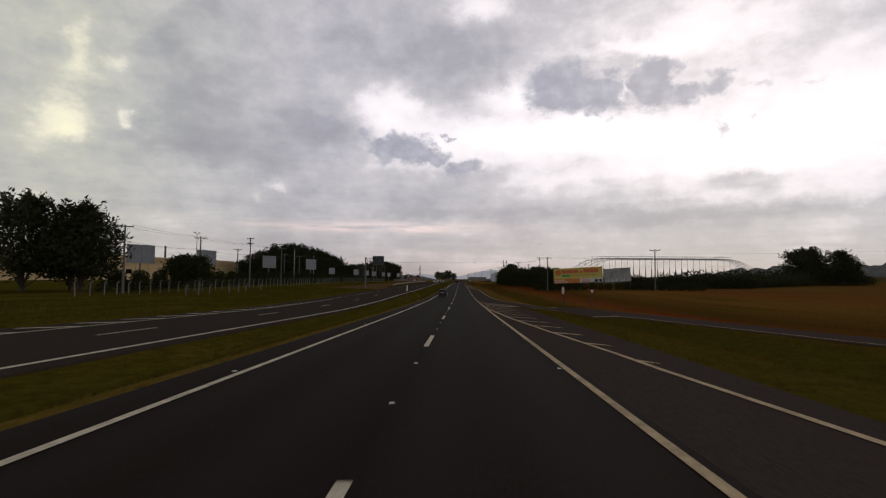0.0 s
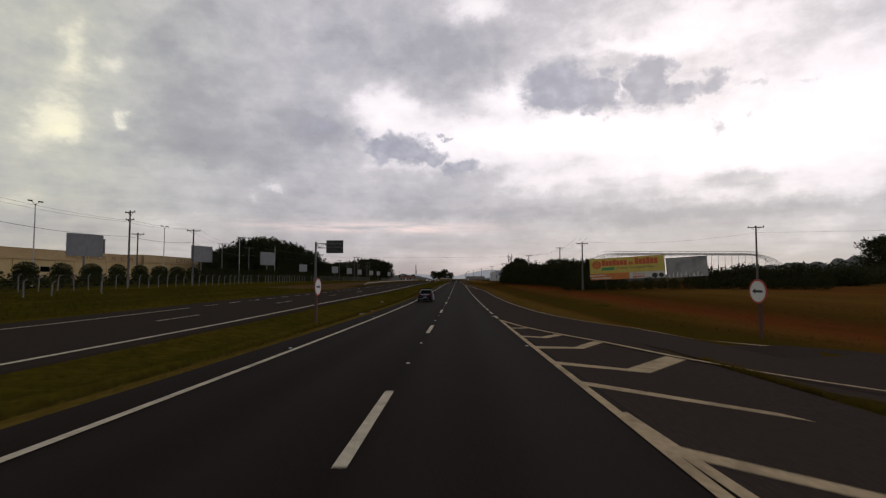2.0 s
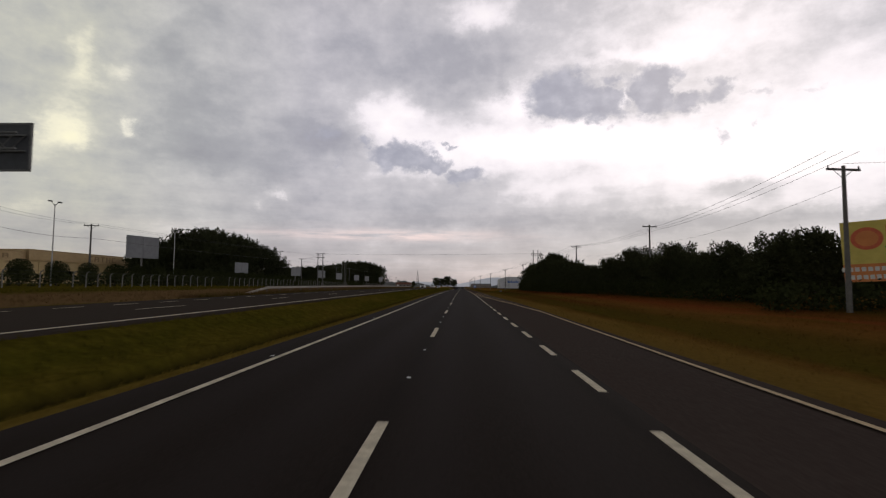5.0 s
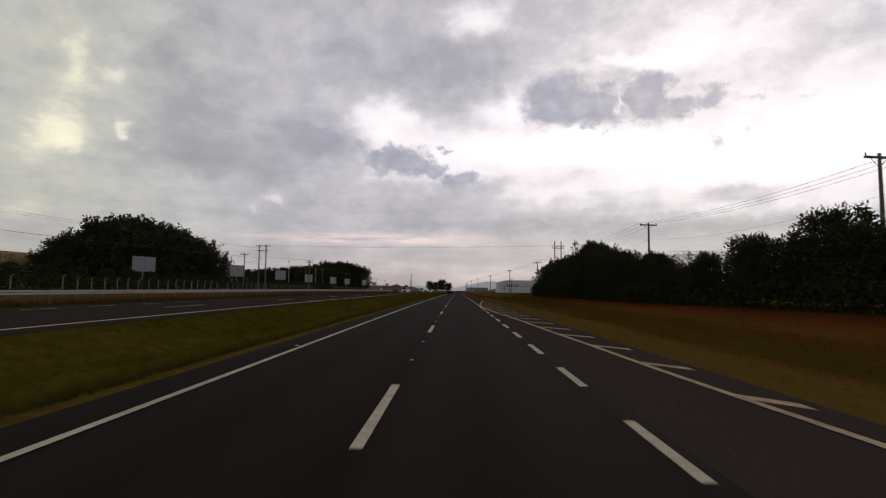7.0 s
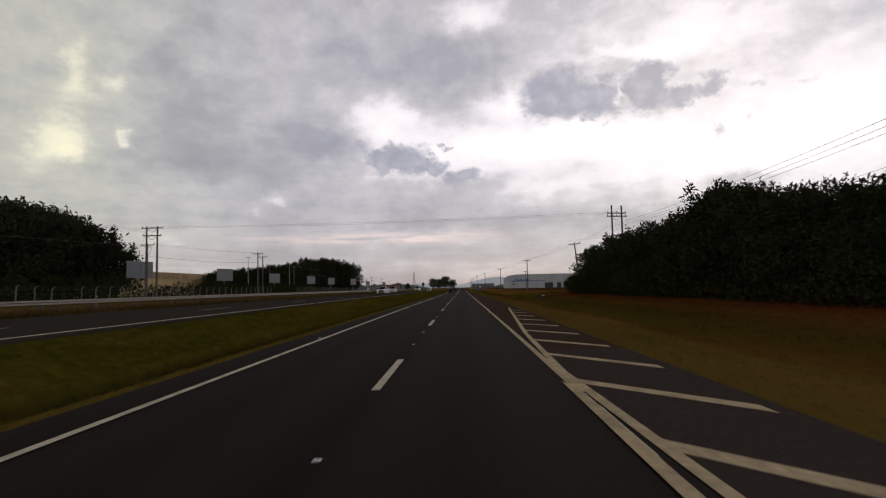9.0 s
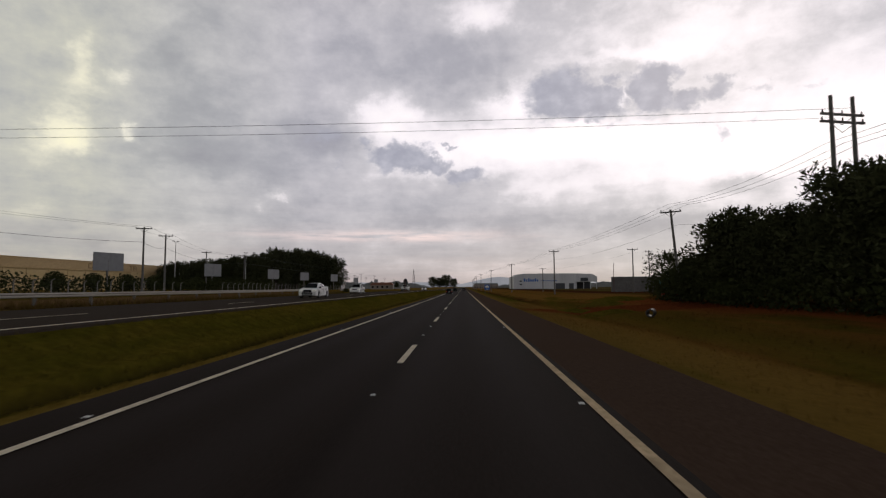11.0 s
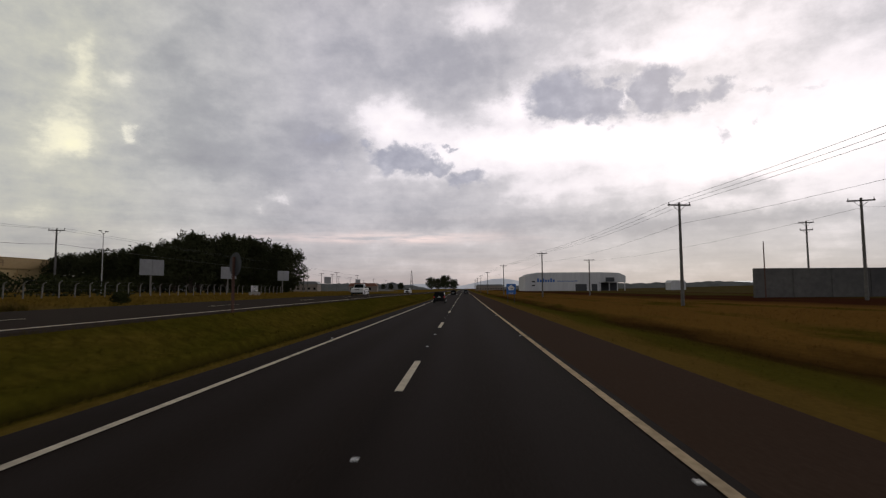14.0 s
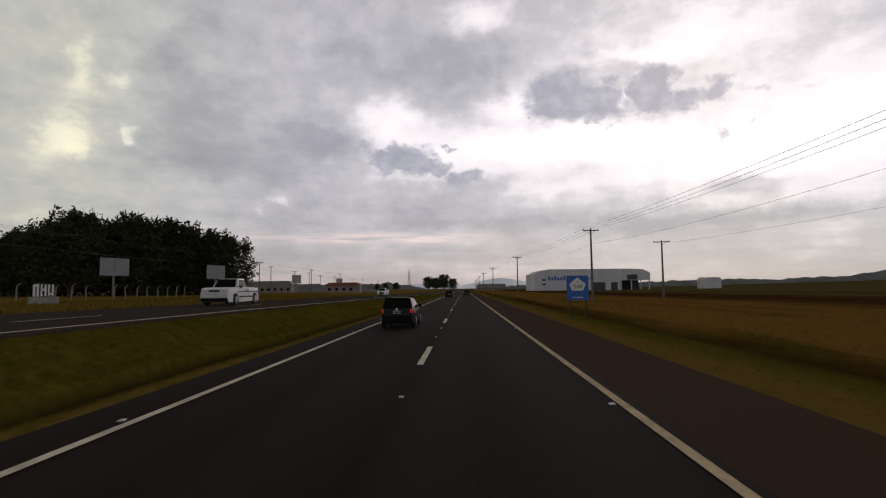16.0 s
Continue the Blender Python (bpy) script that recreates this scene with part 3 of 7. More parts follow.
def ramp_near(y):
    return np.interp(y, [0, 20, 32, 42, 49, 53.5, 62], [27.0, 20.0, 16.6, 13.8, 11.0, 7.7, 7.4])


def ramp_far(y):
    return np.interp(y, [0, 25, 40, 52, 61.5, 65, 68, 72, 75.3, 80.7, 88, 96, 104], [33.0, 24.5, 21.0, 17.9, 15.0, 12.3, 11.0, 8.65, 7.95, 7.3, 6.95, 6.87, 6.86])


def land(x, y):
    """Height of the ground."""
    zo = float(opposite_height(y))
    zb = float(np.interp(y, [0, 60, 100, 135, 300, 450, 700], [0.3, 0.6, 1.05, 1.3, 1.2, 1.0, 0.5]))
    re = float(right_edge(y))
    z24 = float(np.interp(y, [0, 60, 110, 140, 330, 380, 500, 800], [-0.7, -0.55, 0.3, 0.45, 0.5, 0.25, 0.1, 0.0]))
    dip = float(np.interp(y, [0, 70, 100, 130, 330, 380, 500], [-0.5, -0.5, -0.32, -0.32, -0.38, -0.52, -0.52]))
    far = float(np.interp(y, [-300, 0, 330, 430, 700], [1.4, 1.4, 1.2, 0.6, 0.3]))
    rise = float(np.interp(x, [110, 300, 600, 1000, 3000], [0, 3, 9, 14, 20])) * float(np.interp(y, [200, 460], [0.3, 1.0]))
    return road_level(y) + rise + float(np.interp(x, [-900, -150, -45, -30, -19.5, -18.3, -8.0, -6.5, -6.0, -5.8, -5.55, -5.3, -4.6, re, re + 2.6, re + 5.0, re + 6.2, 24, 40, 110, 900],
                           [zb + 1.5, zb + 0.6, zb, zo * 0.5 + zb * 0.5, zo, zo, zo, zo * 0.4 - 0.12, zo * 0.28 - 0.08, zo * 0.15 - 0.26, zo * 0.12 - 0.24, -0.06, -0.0, -0.0, -0.12, dip, dip * 0.35 + z24 * 0.1, z24, z24 * 0.5 + far * 0.5, far, far + 2.0]))


def build_ground():
    xs = sorted({*np.linspace(-3000, -160, 12), *np.linspace(-150, -20, 60), *np.linspace(-19.5, -3, 34), -6.1, -5.9, -5.8, -5.65, -5.55, -5.4, -5.3, *np.linspace(3, 30, 50), *np.linspace(32, 160, 50), *np.linspace(180, 3000, 12), 0.0})
    ys = sorted({*np.linspace(-400, -40, 8), *np.linspace(-30, 560, 200), *np.linspace(580, 1000, 22), *np.linspace(1100, 4200, 14)})
    verts, faces = [], []
    for y in ys:
        for x in xs:
            inside = -4.4 < x < right_edge(y) - 0.2 or (-18.0 < x < -8.3) or (0 < y < 104 and ramp_near(y) + 0.2 < x < ramp_far(y) - 0.2) or (62 <= y < 104 and 0 < x < ramp_far(y) - 0.2)
            h = land(x, y)
            if not inside and -150 < x < 160:
                h += 0.07 * noise.noise((x * 0.35, y * 0.12, 0)) * (1 if abs(x) > 9 else 0.4)
            verts.append((x, y, h - (0.12 if inside else 0.035)))
    n = len(xs)
    for j in range(len(ys) - 1):
        for i in range(n - 1):
            a = j * n + i
            faces.append((a, a + 1, a + n + 1, a + n))
    me = data_mesh("ground", verts, faces, M_GROUND)
    me.polygons.foreach_set("use_smooth", [True] * len(me.polygons))
    tagged(new("ground", me), "dry reddish-brown grass field and green verges beside the highway", "ground", kind="structure")


build_ground()


def ribbon(name, left, right, y0, y1, step, mat, label, cols=4, lift=0.0, thick=0.1, category="road"):
    """A road surface between two edges, with real side faces."""
    ys = list(np.arange(y0, y1, step)) + [y1]
    verts, faces = [], []
    for y in ys:
        l, r = float(left(y)), float(right(y))
        row = [l + (r - l) * k / cols for k in range(cols + 1)]
        zs = [land(x, y) + lift for x in row]
        verts += [(l, y, zs[0] - thick)] + [(x, y, z) for x, z in zip(row, zs)] + [(r, y, zs[-1] - thick)]
    n = cols + 3
    for j in range(len(ys) - 1):
        for i in range(n - 1):
            a = j * n + i
            faces.append((a, a + 1, a + n + 1, a + n))
    me = data_mesh(name, verts, faces, mat)
    return tagged(new(name, me), label, category, kind="structure")


def at(v):
    return lambda y: v


ribbon("road", at(-4.65), at(3.75), -60, 1500, 3, M_ROAD, "dark asphalt carriageway with white lane markings", cols=4)
ribbon("paved_shoulder", at(3.75), right_edge, -60, 215, 3, M_TRACK, "grey asphalt shoulder with hatched markings", cols=3)
ribbon("brown_shoulder", at(3.75), right_edge, 215, 1500, 3, M_SHOULDER, "brownish dusty asphalt shoulder", cols=2)
ribbon("opposite_road", at(-18.2), at(-8.25), -60, 1500, 3, M_OPP, "asphalt opposite carriageway behind the grass median", cols=4)
ribbon("ramp_road", lambda y: max(float(ramp_near(y)) if y < 62 else 0, float(right_edge(y))), ramp_far, 0, 104, 2, M_TRACK, "asphalt ramp that joins the highway from the side road", cols=3)

# ---- painted lines ----
PAINT = []


def paint_poly(points, lift=0.008):
    PAINT.append([(x, y, land(x, y) + lift) for x, y in points])


def paint_line(fx, y0, y1, w=0.14, step=3.0, lift=0.014):
    y = y0
    while y < y1 - 0.01:
        e = min(y + step, y1)
        a, b = float(fx(y)), float(fx(e))
        paint_poly([(a - w / 2, y), (a + w / 2, y), (b + w / 2, e), (b - w / 2, e)], lift)
        y = e


def path(points):
    return lambda y: np.interp(y, [p[1] for p in points], [p[0] for p in points])


def flush_paint(name, label, mat=M_PAINT):
    verts, faces = [], []
    for poly in PAINT:
        k = len(verts)
        verts += poly
        faces.append(range(k, k + len(poly)))
    PAINT.clear()
    me = data_mesh(name, verts, faces, mat)
    return tagged(new(name, me), label, "road marking", kind="structure")


# near carriageway: edge lines
paint_line(at(-3.57), -40, 900, 0.15)
flush_paint("edge_line", "worn white solid edge line beside the median", M_WHITEPAINT)
paint_line(at(3.52), -40, 74, 0.15)
paint_line(at(3.52), 209, 900, 0.15)
flush_paint("edge_line", "worn off-white solid edge line beside the shoulder")
# hatched shoulder before the ramp, its boundary line and stripes
EDGE_A = [(6.6, 0), (6.1, 8), (5.75, 12), (5.55, 16), (5.15, 21.5), (4.92, 24.5), (4.68, 29), (4.4, 32.5), (4.18, 37), (4.02, 42), (3.8, 47), (3.55, 53)]
fa = path(EDGE_A)
paint_line(fa, -20, 52, 0.16, 3.0)
for k in range(-5, 8):
    end = 22.35 + 4.17 * k
    x1 = 6.08
    x0 = float(fa(end + 0.7)) - 0.02
    if x1 - x0 > 0.3:
        s = (x1 - x0) * 1.05
        paint_poly([(x0, end + s), (x0, end + s + 0.5), (x1 - 0.2, end + 0.5), (x1, end)])
# gore with its chevrons
paint_line(path([(13.6, 44), (10.8, 51.6), (9.2, 54.0), (7.9, 55.6), (6.95, 58.2), (6.1, 61.8), (5.4, 64.0), (4.7, 66.4), (4.05, 69.4), (3.5, 73.4)]), 51, 73.4, 0.18, 1.0, 0.03)
paint_poly([(3.58, 56.9), (3.58, 57.45), (5.0, 56.3), (5.3, 55.7)])
paint_poly([(5.0, 56.3), (5.3, 55.7), (7.0, 57.9), (6.75, 58.6)])
paint_poly([(3.58, 60.25), (3.58, 60.84), (4.77, 60.68), (4.95, 60.24)])
paint_poly([(4.77, 60.68), (4.95, 60.24), (6.2, 62.38), (5.96, 62.77)])
paint_poly([(3.58, 63.95), (3.58, 64.5), (4.26, 64.02), (4.37, 63.47)])
paint_poly([(4.26, 64.02), (4.37, 63.47), (5.21, 64.72), (4.95, 65.05)])
paint_poly([(3.62, 67.9), (3.62, 68.3), (3.95, 68.3), (4.1, 67.9)])
paint_poly([(3.95, 68.3), (4.1, 67.9), (4.5, 68.25), (4.35, 68.7)])
paint_line(lambda y: float(ramp_far(y)) - 0.32 if y < 84 else float(np.interp(y, [84, 96, 120, 150], [6.8, 6.5, 6.42, 6.65])), 64, 150, 0.13, 3.0, 0.03)
paint_line(lambda y: ramp_near(y) + 0.35, 5, 51.5, 0.15, 1.0, 0.05)
# end of the acceleration lane
fb = path([(6.65, 150), (6.3, 157), (6.15, 162), (5.75, 167), (5.5, 172.5), (5.1, 179), (4.85, 184.7), (4.45, 192), (4.1, 196), (3.9, 201), (3.62, 211)])
paint_line(fb, 150, 211, 0.17, 3.0)
fc = path([(3.62, 211), (3.93, 220.3), (5.39, 244.5)])
paint_line(fc, 211, 244.5, 0.16, 3.0)
for k in range(20):
    tip = 163.8 + 3.96 * k
    y = tip + 1.15 * (float(right_edge(tip)) - 0.3 - float(fb(tip) if tip < 211 else fc(tip)))
    x0 = float(fb(y) if y < 211 else fc(y)) + 0.05
    x1 = float(right_edge(tip)) - 0.3
    if x1 - x0 > 0.35:
        s = y - tip
        paint_poly([(x0, y), (x0, y + 0.5), (x1, y + 0.5 - s), (x1, y - s)])
paint_poly([(3.38, 204.5), (3.56, 203.6), (3.56, 209.2), (3.38, 210)], 0.020)
flush_paint("hatching", "worn white diagonal hatching and gore chevrons on the shoulder")
# opposite carriageway
paint_line(at(-8.9), -40, 900, 0.2, 3.0)
paint_line(at(-15.95), -20, 78, 0.14, 3.0)
for k in range(60):
    y = -12 + 16.0 * k
    paint_line(at(-12.4), y, y + 4, 0.12)
for k in range(28):
    paint_line(at(-15.95), 80 + 4.0 * k, 82 + 4.0 * k, 0.12)
for k in range(16):
    y = 10 + 3.5 * k
    x1 = float(np.interp(y, [10, 45, 66], [-17.9, -17.6, -16.3]))
    paint_poly([(-16.1, y), (-16.1, y + 0.5), (x1, y - 0.9), (x1, y - 1.4)])
flush_paint("opposite_marking", "white edge line, dashes and hatching of the opposite carriageway", M_WHITEPAINT)

# dashes and studs are separate pieces
dash_mesh = data_mesh("lane_dash", [(-0.075, 0, 0), (0.075, 0, 0), (0.075, 4, 0), (-0.075, 4, 0), (-0.075, 0, -0.02), (0.075, 0, -0.02), (0.075, 4, -0.02), (-0.075, 4, -0.02)],
                      [(0, 1, 2, 3), (0, 4, 5, 1), (1, 5, 6, 2), (2, 6, 7, 3), (3, 7, 4, 0)], M_WHITEPAINT)
lane_line = tagged(new("lane_line"), "broken off-white lane line of long dashes", "road marking", kind="structure")
for k in range(-2, 50):
    d = part("lane_dash", dash_mesh, None, lane_line)
    d.matrix_basis = pose(0, 16 * k + 1.5, road_level(16 * k + 1.5) + 0.012, road_tilt(16 * k + 3.5))
for k in range(27):
    y = 75.4 + 4.935 * k if k < 17 else 160.6 + 5.0 * (k - 17)
    d = part("lane_dash", dash_mesh, None, lane_line)
    d.matrix_basis = pose(3.51, y, road_level(y) + 0.012, road_tilt(y + 1.2)) @ Matrix.Diagonal((1.0, 0.59, 1.0, 1.0))
bm = bmesh.new()
box(bm, -0.045, 0.045, -0.04, 0.04, 0.0, 0.016)
for v in bm.verts:
    if v.co.z > 0.01:
        v.co.x *= 0.8
        v.co.y *= 0.6
stud_mesh = mesh_of("road_stud", bm)
stud_mesh.materials.append(M_WHITE)
stud_line = tagged(new("stud_line"), "small white reflective road studs along the lane lines", "road stud", kind="structure")
for k in range(-2, 30):
    for x, y in ((0, 16 * k + 9.0), (0, 16 * k + 13.6), (-3.8, 16 * k + 12.0), (3.36 if k < 5 or k > 13 else 3.5, 16 * k + 13.0)):
        s = part("road_stud", stud_mesh, None, stud_line)
        s.matrix_basis = pose(x, y, road_level(y) + 0.002, road_tilt(y))

# ---- trees and hedges ----


def leaf_cloud(name, lobes, count, size, mat, seed, spike=0.0, slim=0.55, fuzz=0.13):
    """Many small leaf clumps spread through lobes (x, y, z, rx, ry, rz)."""
    rng = np.random.default_rng(seed)
    vol = np.array([l[3] * l[4] + l[3] * l[5] for l in lobes])
    pick = rng.choice(len(lobes), count, p=vol / vol.sum())
    d = rng.normal(size=(count, 3))
    d /= np.linalg.norm(d, axis=1)[:, None]
    r = rng.random(count) ** 0.35 * (1.0 + fuzz * rng.normal(size=count))
    lo = np.array(lobes)[pick]
    c = lo[:, :3] + d * r[:, None] * lo[:, 3:]
    u = rng.normal(size=(count, 3)) + spike * (d + np.array((0.0, 0.0, 0.7)))
    u /= np.linalg.norm(u, axis=1)[:, None]
    v = np.cross(u, rng.normal(size=(count, 3)))
    v /= np.linalg.norm(v, axis=1)[:, None]
    s = size * (0.5 + rng.random(count))[:, None]
    quad = np.stack([c - u * s, c - v * s * slim, c + u * s, c + v * s * slim], 1).reshape(-1, 3)
    me = bpy.data.meshes.new(name)
    me.vertices.add(count * 4)
    me.vertices.foreach_set("co", quad.ravel())
    me.loops.add(count * 4)
    me.loops.foreach_set("vertex_index", np.arange(count * 4))
    me.polygons.add(count)
    me.polygons.foreach_set("loop_start", np.arange(count) * 4)
    me.update()
    me.materials.append(mat)
    return me


def fit_crown(me, height, radius):
    """Scales a crown so that its top and its spread are true."""
    co = np.empty(len(me.vertices) * 3)
    me.vertices.foreach_get("co", co)
    co = co.reshape(-1, 3)
    top, wide = np.percentile(co[:, 2], 99.7), np.percentile(np.hypot(co[:, 0], co[:, 1]), 96)
    co[:, 2] *= height / top
    co[:, :2] *= radius / wide
    me.vertices.foreach_set("co", co.ravel())
    me.update()
    return me


def tree(name, label, height, radius, mat, seed, trunk=0.3, clear=0.25, leaves=2600, size=0.45, lobes_n=9, sprigs=10, flat=1.0, category="tree", spike=0.0, slim=0.55):
    """A tapered trunk with limbs, and a crown of leaf clumps with an uneven outline."""
    rng = random.Random(seed)
    root = thing(name, label, category)
    base = height * clear
    bm = bmesh.new()
    rod(bm, (0, 0, -0.3), (rng.uniform(-0.2, 0.2), rng.uniform(-0.2, 0.2), base + height * 0.25), trunk, trunk * 0.55, 8)
    lobes = []
    for k in range(lobes_n):
        a = k * 2.4 + rng.uniform(-0.5, 0.5)
        q = (k + 0.5) / lobes_n
        rr = radius * (0.62 * math.sqrt(1 - (q - 0.35) ** 2 * 1.3)) * rng.uniform(0.5, 1.05)
        z = base + (height - base) * (0.18 + 0.66 * q * flat)
        lx, ly = math.cos(a) * rr, math.sin(a) * rr
        s = radius * rng.uniform(0.36, 0.55)
        lobes.append((lx, ly, z, s, s, s * rng.uniform(0.6, 0.85)))
        rod(bm, (0, 0, base * rng.uniform(0.6, 1.0) + 0.2), (lx * 0.8, ly * 0.8, z - s * 0.2), trunk * 0.4, trunk * 0.12, 5)
    lobes.append((0, 0, base + (height - base) * 0.45, radius * 0.6, radius * 0.6, (height - base) * 0.38))
    for k in range(sprigs):
        a = rng.uniform(0, 6.283)
        h = rng.uniform(0.82, 1.0) * height
        rr = radius * rng.uniform(0.0, 0.65)
        t = radius * rng.uniform(0.07, 0.13)
        lobes.append((math.cos(a) * rr, math.sin(a) * rr, h - t * 1.5, t, t, t * 2.4))
    part("trunk", bm, M_BARK, root)
    part("crown", fit_crown(leaf_cloud("crown", lobes, leaves, size, mat, seed, spike, slim), height, radius), None, root)
    return root


def ground_pose(x, y, turn=0.0, dz=0.0):
    return pose(x, y, land(x, y) + dz, 0, 0, turn)


def plant_row(kinds, spots, group):
    """Copies of a few tree forms, turned and scaled a little, on the ground."""
    rng = random.Random(len(spots) * 7 + len(group))
    for i, (x, y, s) in enumerate(spots):
        src = kinds[(i * 5 + rng.randrange(3)) % len(kinds)]
        ob = copy_thing(src, ground_pose(x, y, rng.uniform(0, 360)))
        ob.scale = (s * rng.uniform(0.92, 1.1), s * rng.uniform(0.92, 1.1), s)
        tagged(ob, group=group)


def drop_source(ob):
    for o in list(ob.children_recursive) + [ob]:
        bpy.data.objects.remove(o)


grove = [tree("grove_tree", "tall dark-green broadleaf tree in a dense windbreak grove", 19.5, 8.5, M_LEAF, 11 + k, 0.45, 0.02, 7600, 0.45, 12, 40, spike=0.9, slim=0.36) for k in range(3)]
spots = [(-132, 325, 0.62), (-125, 322, 0.78), (-118, 320, 0.9), (-111, 317, 1.02), (-104, 315, 1.1), (-97, 312, 1.1), (-90, 308, 1.03), (-83, 305, 0.95), (-77, 302, 0.85), (-71, 302, 0.73), (-66, 303, 0.56), (-100, 324, 1.04), (-114, 328, 0.94), (-88, 318, 0.96)]
plant_row(grove, spots, "grove behind the cream factory")
spots = [(-58, 490, 0.74), (-60, 482, 0.8), (-64, 474, 0.86), (-70, 470, 0.84), (-76, 466, 0.8), (-67, 464, 0.86), (-73, 455, 0.84), (-80, 460, 0.76), (-87, 465, 0.72), (-95, 468, 0.72), (-103, 472, 0.68), (-111, 475, 0.68), (-119, 479, 0.64), (-127, 482, 0.64), (-134, 484, 0.58), (-66, 482, 0.82), (-77, 474, 0.8), (-90, 478, 0.74), (-106, 484, 0.7), (-122, 490, 0.66)]
plant_row(grove, spots, "windbreak across the fields")
plant_row(grove, [(-56.5, 80, 0.7), (-63, 77, 0.74), (-61, 84, 0.6)], "trees beside the fence by the factory")
plant_row(grove, [(-40, 985, 0.8), (-31, 990, 0.75), (-22, 985, 0.95), (-12, 990, 0.7), (-75, 960, 0.45), (-88, 965, 0.4), (-98, 970, 0.4)], "far trees beside the highway")
plant_row(grove, [(134, 216, 0.72), (142, 220, 0.78), (149, 214, 0.7), (158, 222, 0.5)], "trees at the far end of the field")
for g_ob in grove:
    drop_source(g_ob)

dome = tree("umbrella_tree", "low round-headed dark tree standing alone on the grass", 6.0, 3.7, M_HEDGE, 31, 0.22, 0.3, 11000, 0.14, 16, 0, 0.7)
dome.matrix_basis = ground_pose(-43, 86)
shrub = tree("bush", "dense dark roadside bush", 3.2, 2.2, M_HEDGE, 33, 0.08, 0.02, 1800, 0.2, 8, 4, category="bush")
plant_row([shrub], [(-20.5, 345, 0.25)], "bushes on the far verge")
drop_source(shrub)


def clipped_bush():
    """A short trunk under a tight, rounded head."""
    root = thing("topiary_bush", "round clipped dark-green garden bush by the factory", "bush")
    part("trunk", rods(((0, 0, -0.3), (0, 0, 2.2), 0.12, 0.08)), M_BARK, root)
    part("crown", leaf_cloud("crown", [(0, 0, 2.25, 1.5, 1.5, 1.3), (0, 0, 1.5, 1.45, 1.45, 1.2)], 4200, 0.10, M_HEDGE, 35, fuzz=0.02), None, root)
    return root


topiary = clipped_bush()
plant_row([topiary], [(-56, 88 + 6.4 * k, 1.0) for k in range(32)], "row of clipped bushes")
plant_row([topiary], [(-56, 318 + 8.2 * k, 0.9) for k in range(9)], "row of clipped bushes")
drop_source(topiary)


def hedge(name, label, x0, y0, x1, y1, h, w, mat, seed, size=0.24, density=26):
    n = math.hypot(x1 - x0, y1 - y0)
    k = max(3, int(n / max(2.0, w * 0.7)))
    rng = random.Random(seed)
    lobes = []
    for i in range(k):
        q = (i + 0.5) / k
        x, y = x0 + (x1 - x0) * q, y0 + (y1 - y0) * q
        hh = h * rng.uniform(0.75, 1.1)
        lobes.append((x, y, land(x, y) + hh * 0.42, w * rng.uniform(0.9, 1.3), max(w, n / k) * 1.1, hh * 0.55))
    root = thing(name, label, "hedge")
    part("foliage", leaf_cloud("foliage", lobes, int(n * h * density), size, mat, seed), None, root)
    return root


hedge("low_hedge", "long low dark hedge behind the fence", -53, 78, -53, 300, 2.3, 1.1, M_HEDGE, 41, 0.22, 24)
hedge("low_hedge", "long low dark hedge behind the fence", -54, 302, -54, 400, 3.0, 1.2, M_HEDGE, 42, 0.22, 24)
hedge("field_hedge", "dark scrub along the far side of the field", 92, 232, 136, 212, 7.0, 4.0, M_LEAF2, 43, 0.5, 9)
hedge("field_hedge", "dark scrub between the billboards and the far trees", 80, 158, 132, 208, 4.4, 2.6, M_LEAF2, 55, 0.24, 60)
hedge("field_hedge", "dark scrub at the foot of the far trees", 130, 214, 166, 222, 5.0, 3.0, M_LEAF2, 56, 0.26, 50)
hedge("field_hedge", "dark scrub behind the billboard", 46, 148, 84, 156, 4.2, 2.4, M_LEAF2, 44, 0.2, 100)
hedge("windbreak_scrub", "dark scrub at the foot of the windbreak", -137, 480, -62, 468, 5.0, 2.6, M_HEDGE, 49, 0.45, 12)
hedge("windbreak_scrub", "dark scrub at the end of the windbreak", -66, 464, -57, 490, 4.5, 2.2, M_HEDGE, 46, 0.4, 26)
hedge("grove_scrub", "dark scrub at the foot of the grove", -134, 320, -66, 299, 4.0, 2.6, M_HEDGE, 50, 0.45, 12)


def woods(label, x0, y0, x1, y1, h, deep, seed, n=160):
    """A far tree line: one long body of crowns with an uneven top."""
    verts, faces = [], []
    dx, dy = x1 - x0, y1 - y0
    ln = math.hypot(dx, dy)
    ox, oy = -dy / ln * deep / 2, dx / ln * deep / 2
    for i in range(n + 1):
        q = i / n
        x, y = x0 + dx * q, y0 + dy * q
        e = min(1.0, 6 * q, 6 * (1 - q))
        top = h * (0.03 + 0.97 * e) * (0.72 + 0.35 * noise.noise((q * 14, seed, 0)) + 0.22 * noise.noise((q * 60, seed, 3)))
        z = land(x, y) - 0.5
        for k, f in ((-1.0, 0.0), (-0.8, 0.55), (-0.35, 0.95), (0.35, 1.0), (0.9, 0.5), (1.0, 0.0)):
            w = 1 + 0.25 * noise.noise((q * 50, k * 3, seed))
            verts.append((x + ox * k * w, y + oy * k * w, z + top * f * (1 + 0.12 * noise.noise((q * 90, k * 5, seed)))))
    for i in range(n):
        for k in range(5):
            a = i * 6 + k
            faces.append((a, a + 1, a + 7, a + 6))
    ob = new("far_woods", data_mesh("far_woods", verts, faces, M_HAZEWOOD))
    tagged(ob, label, "woods", kind="stuff")


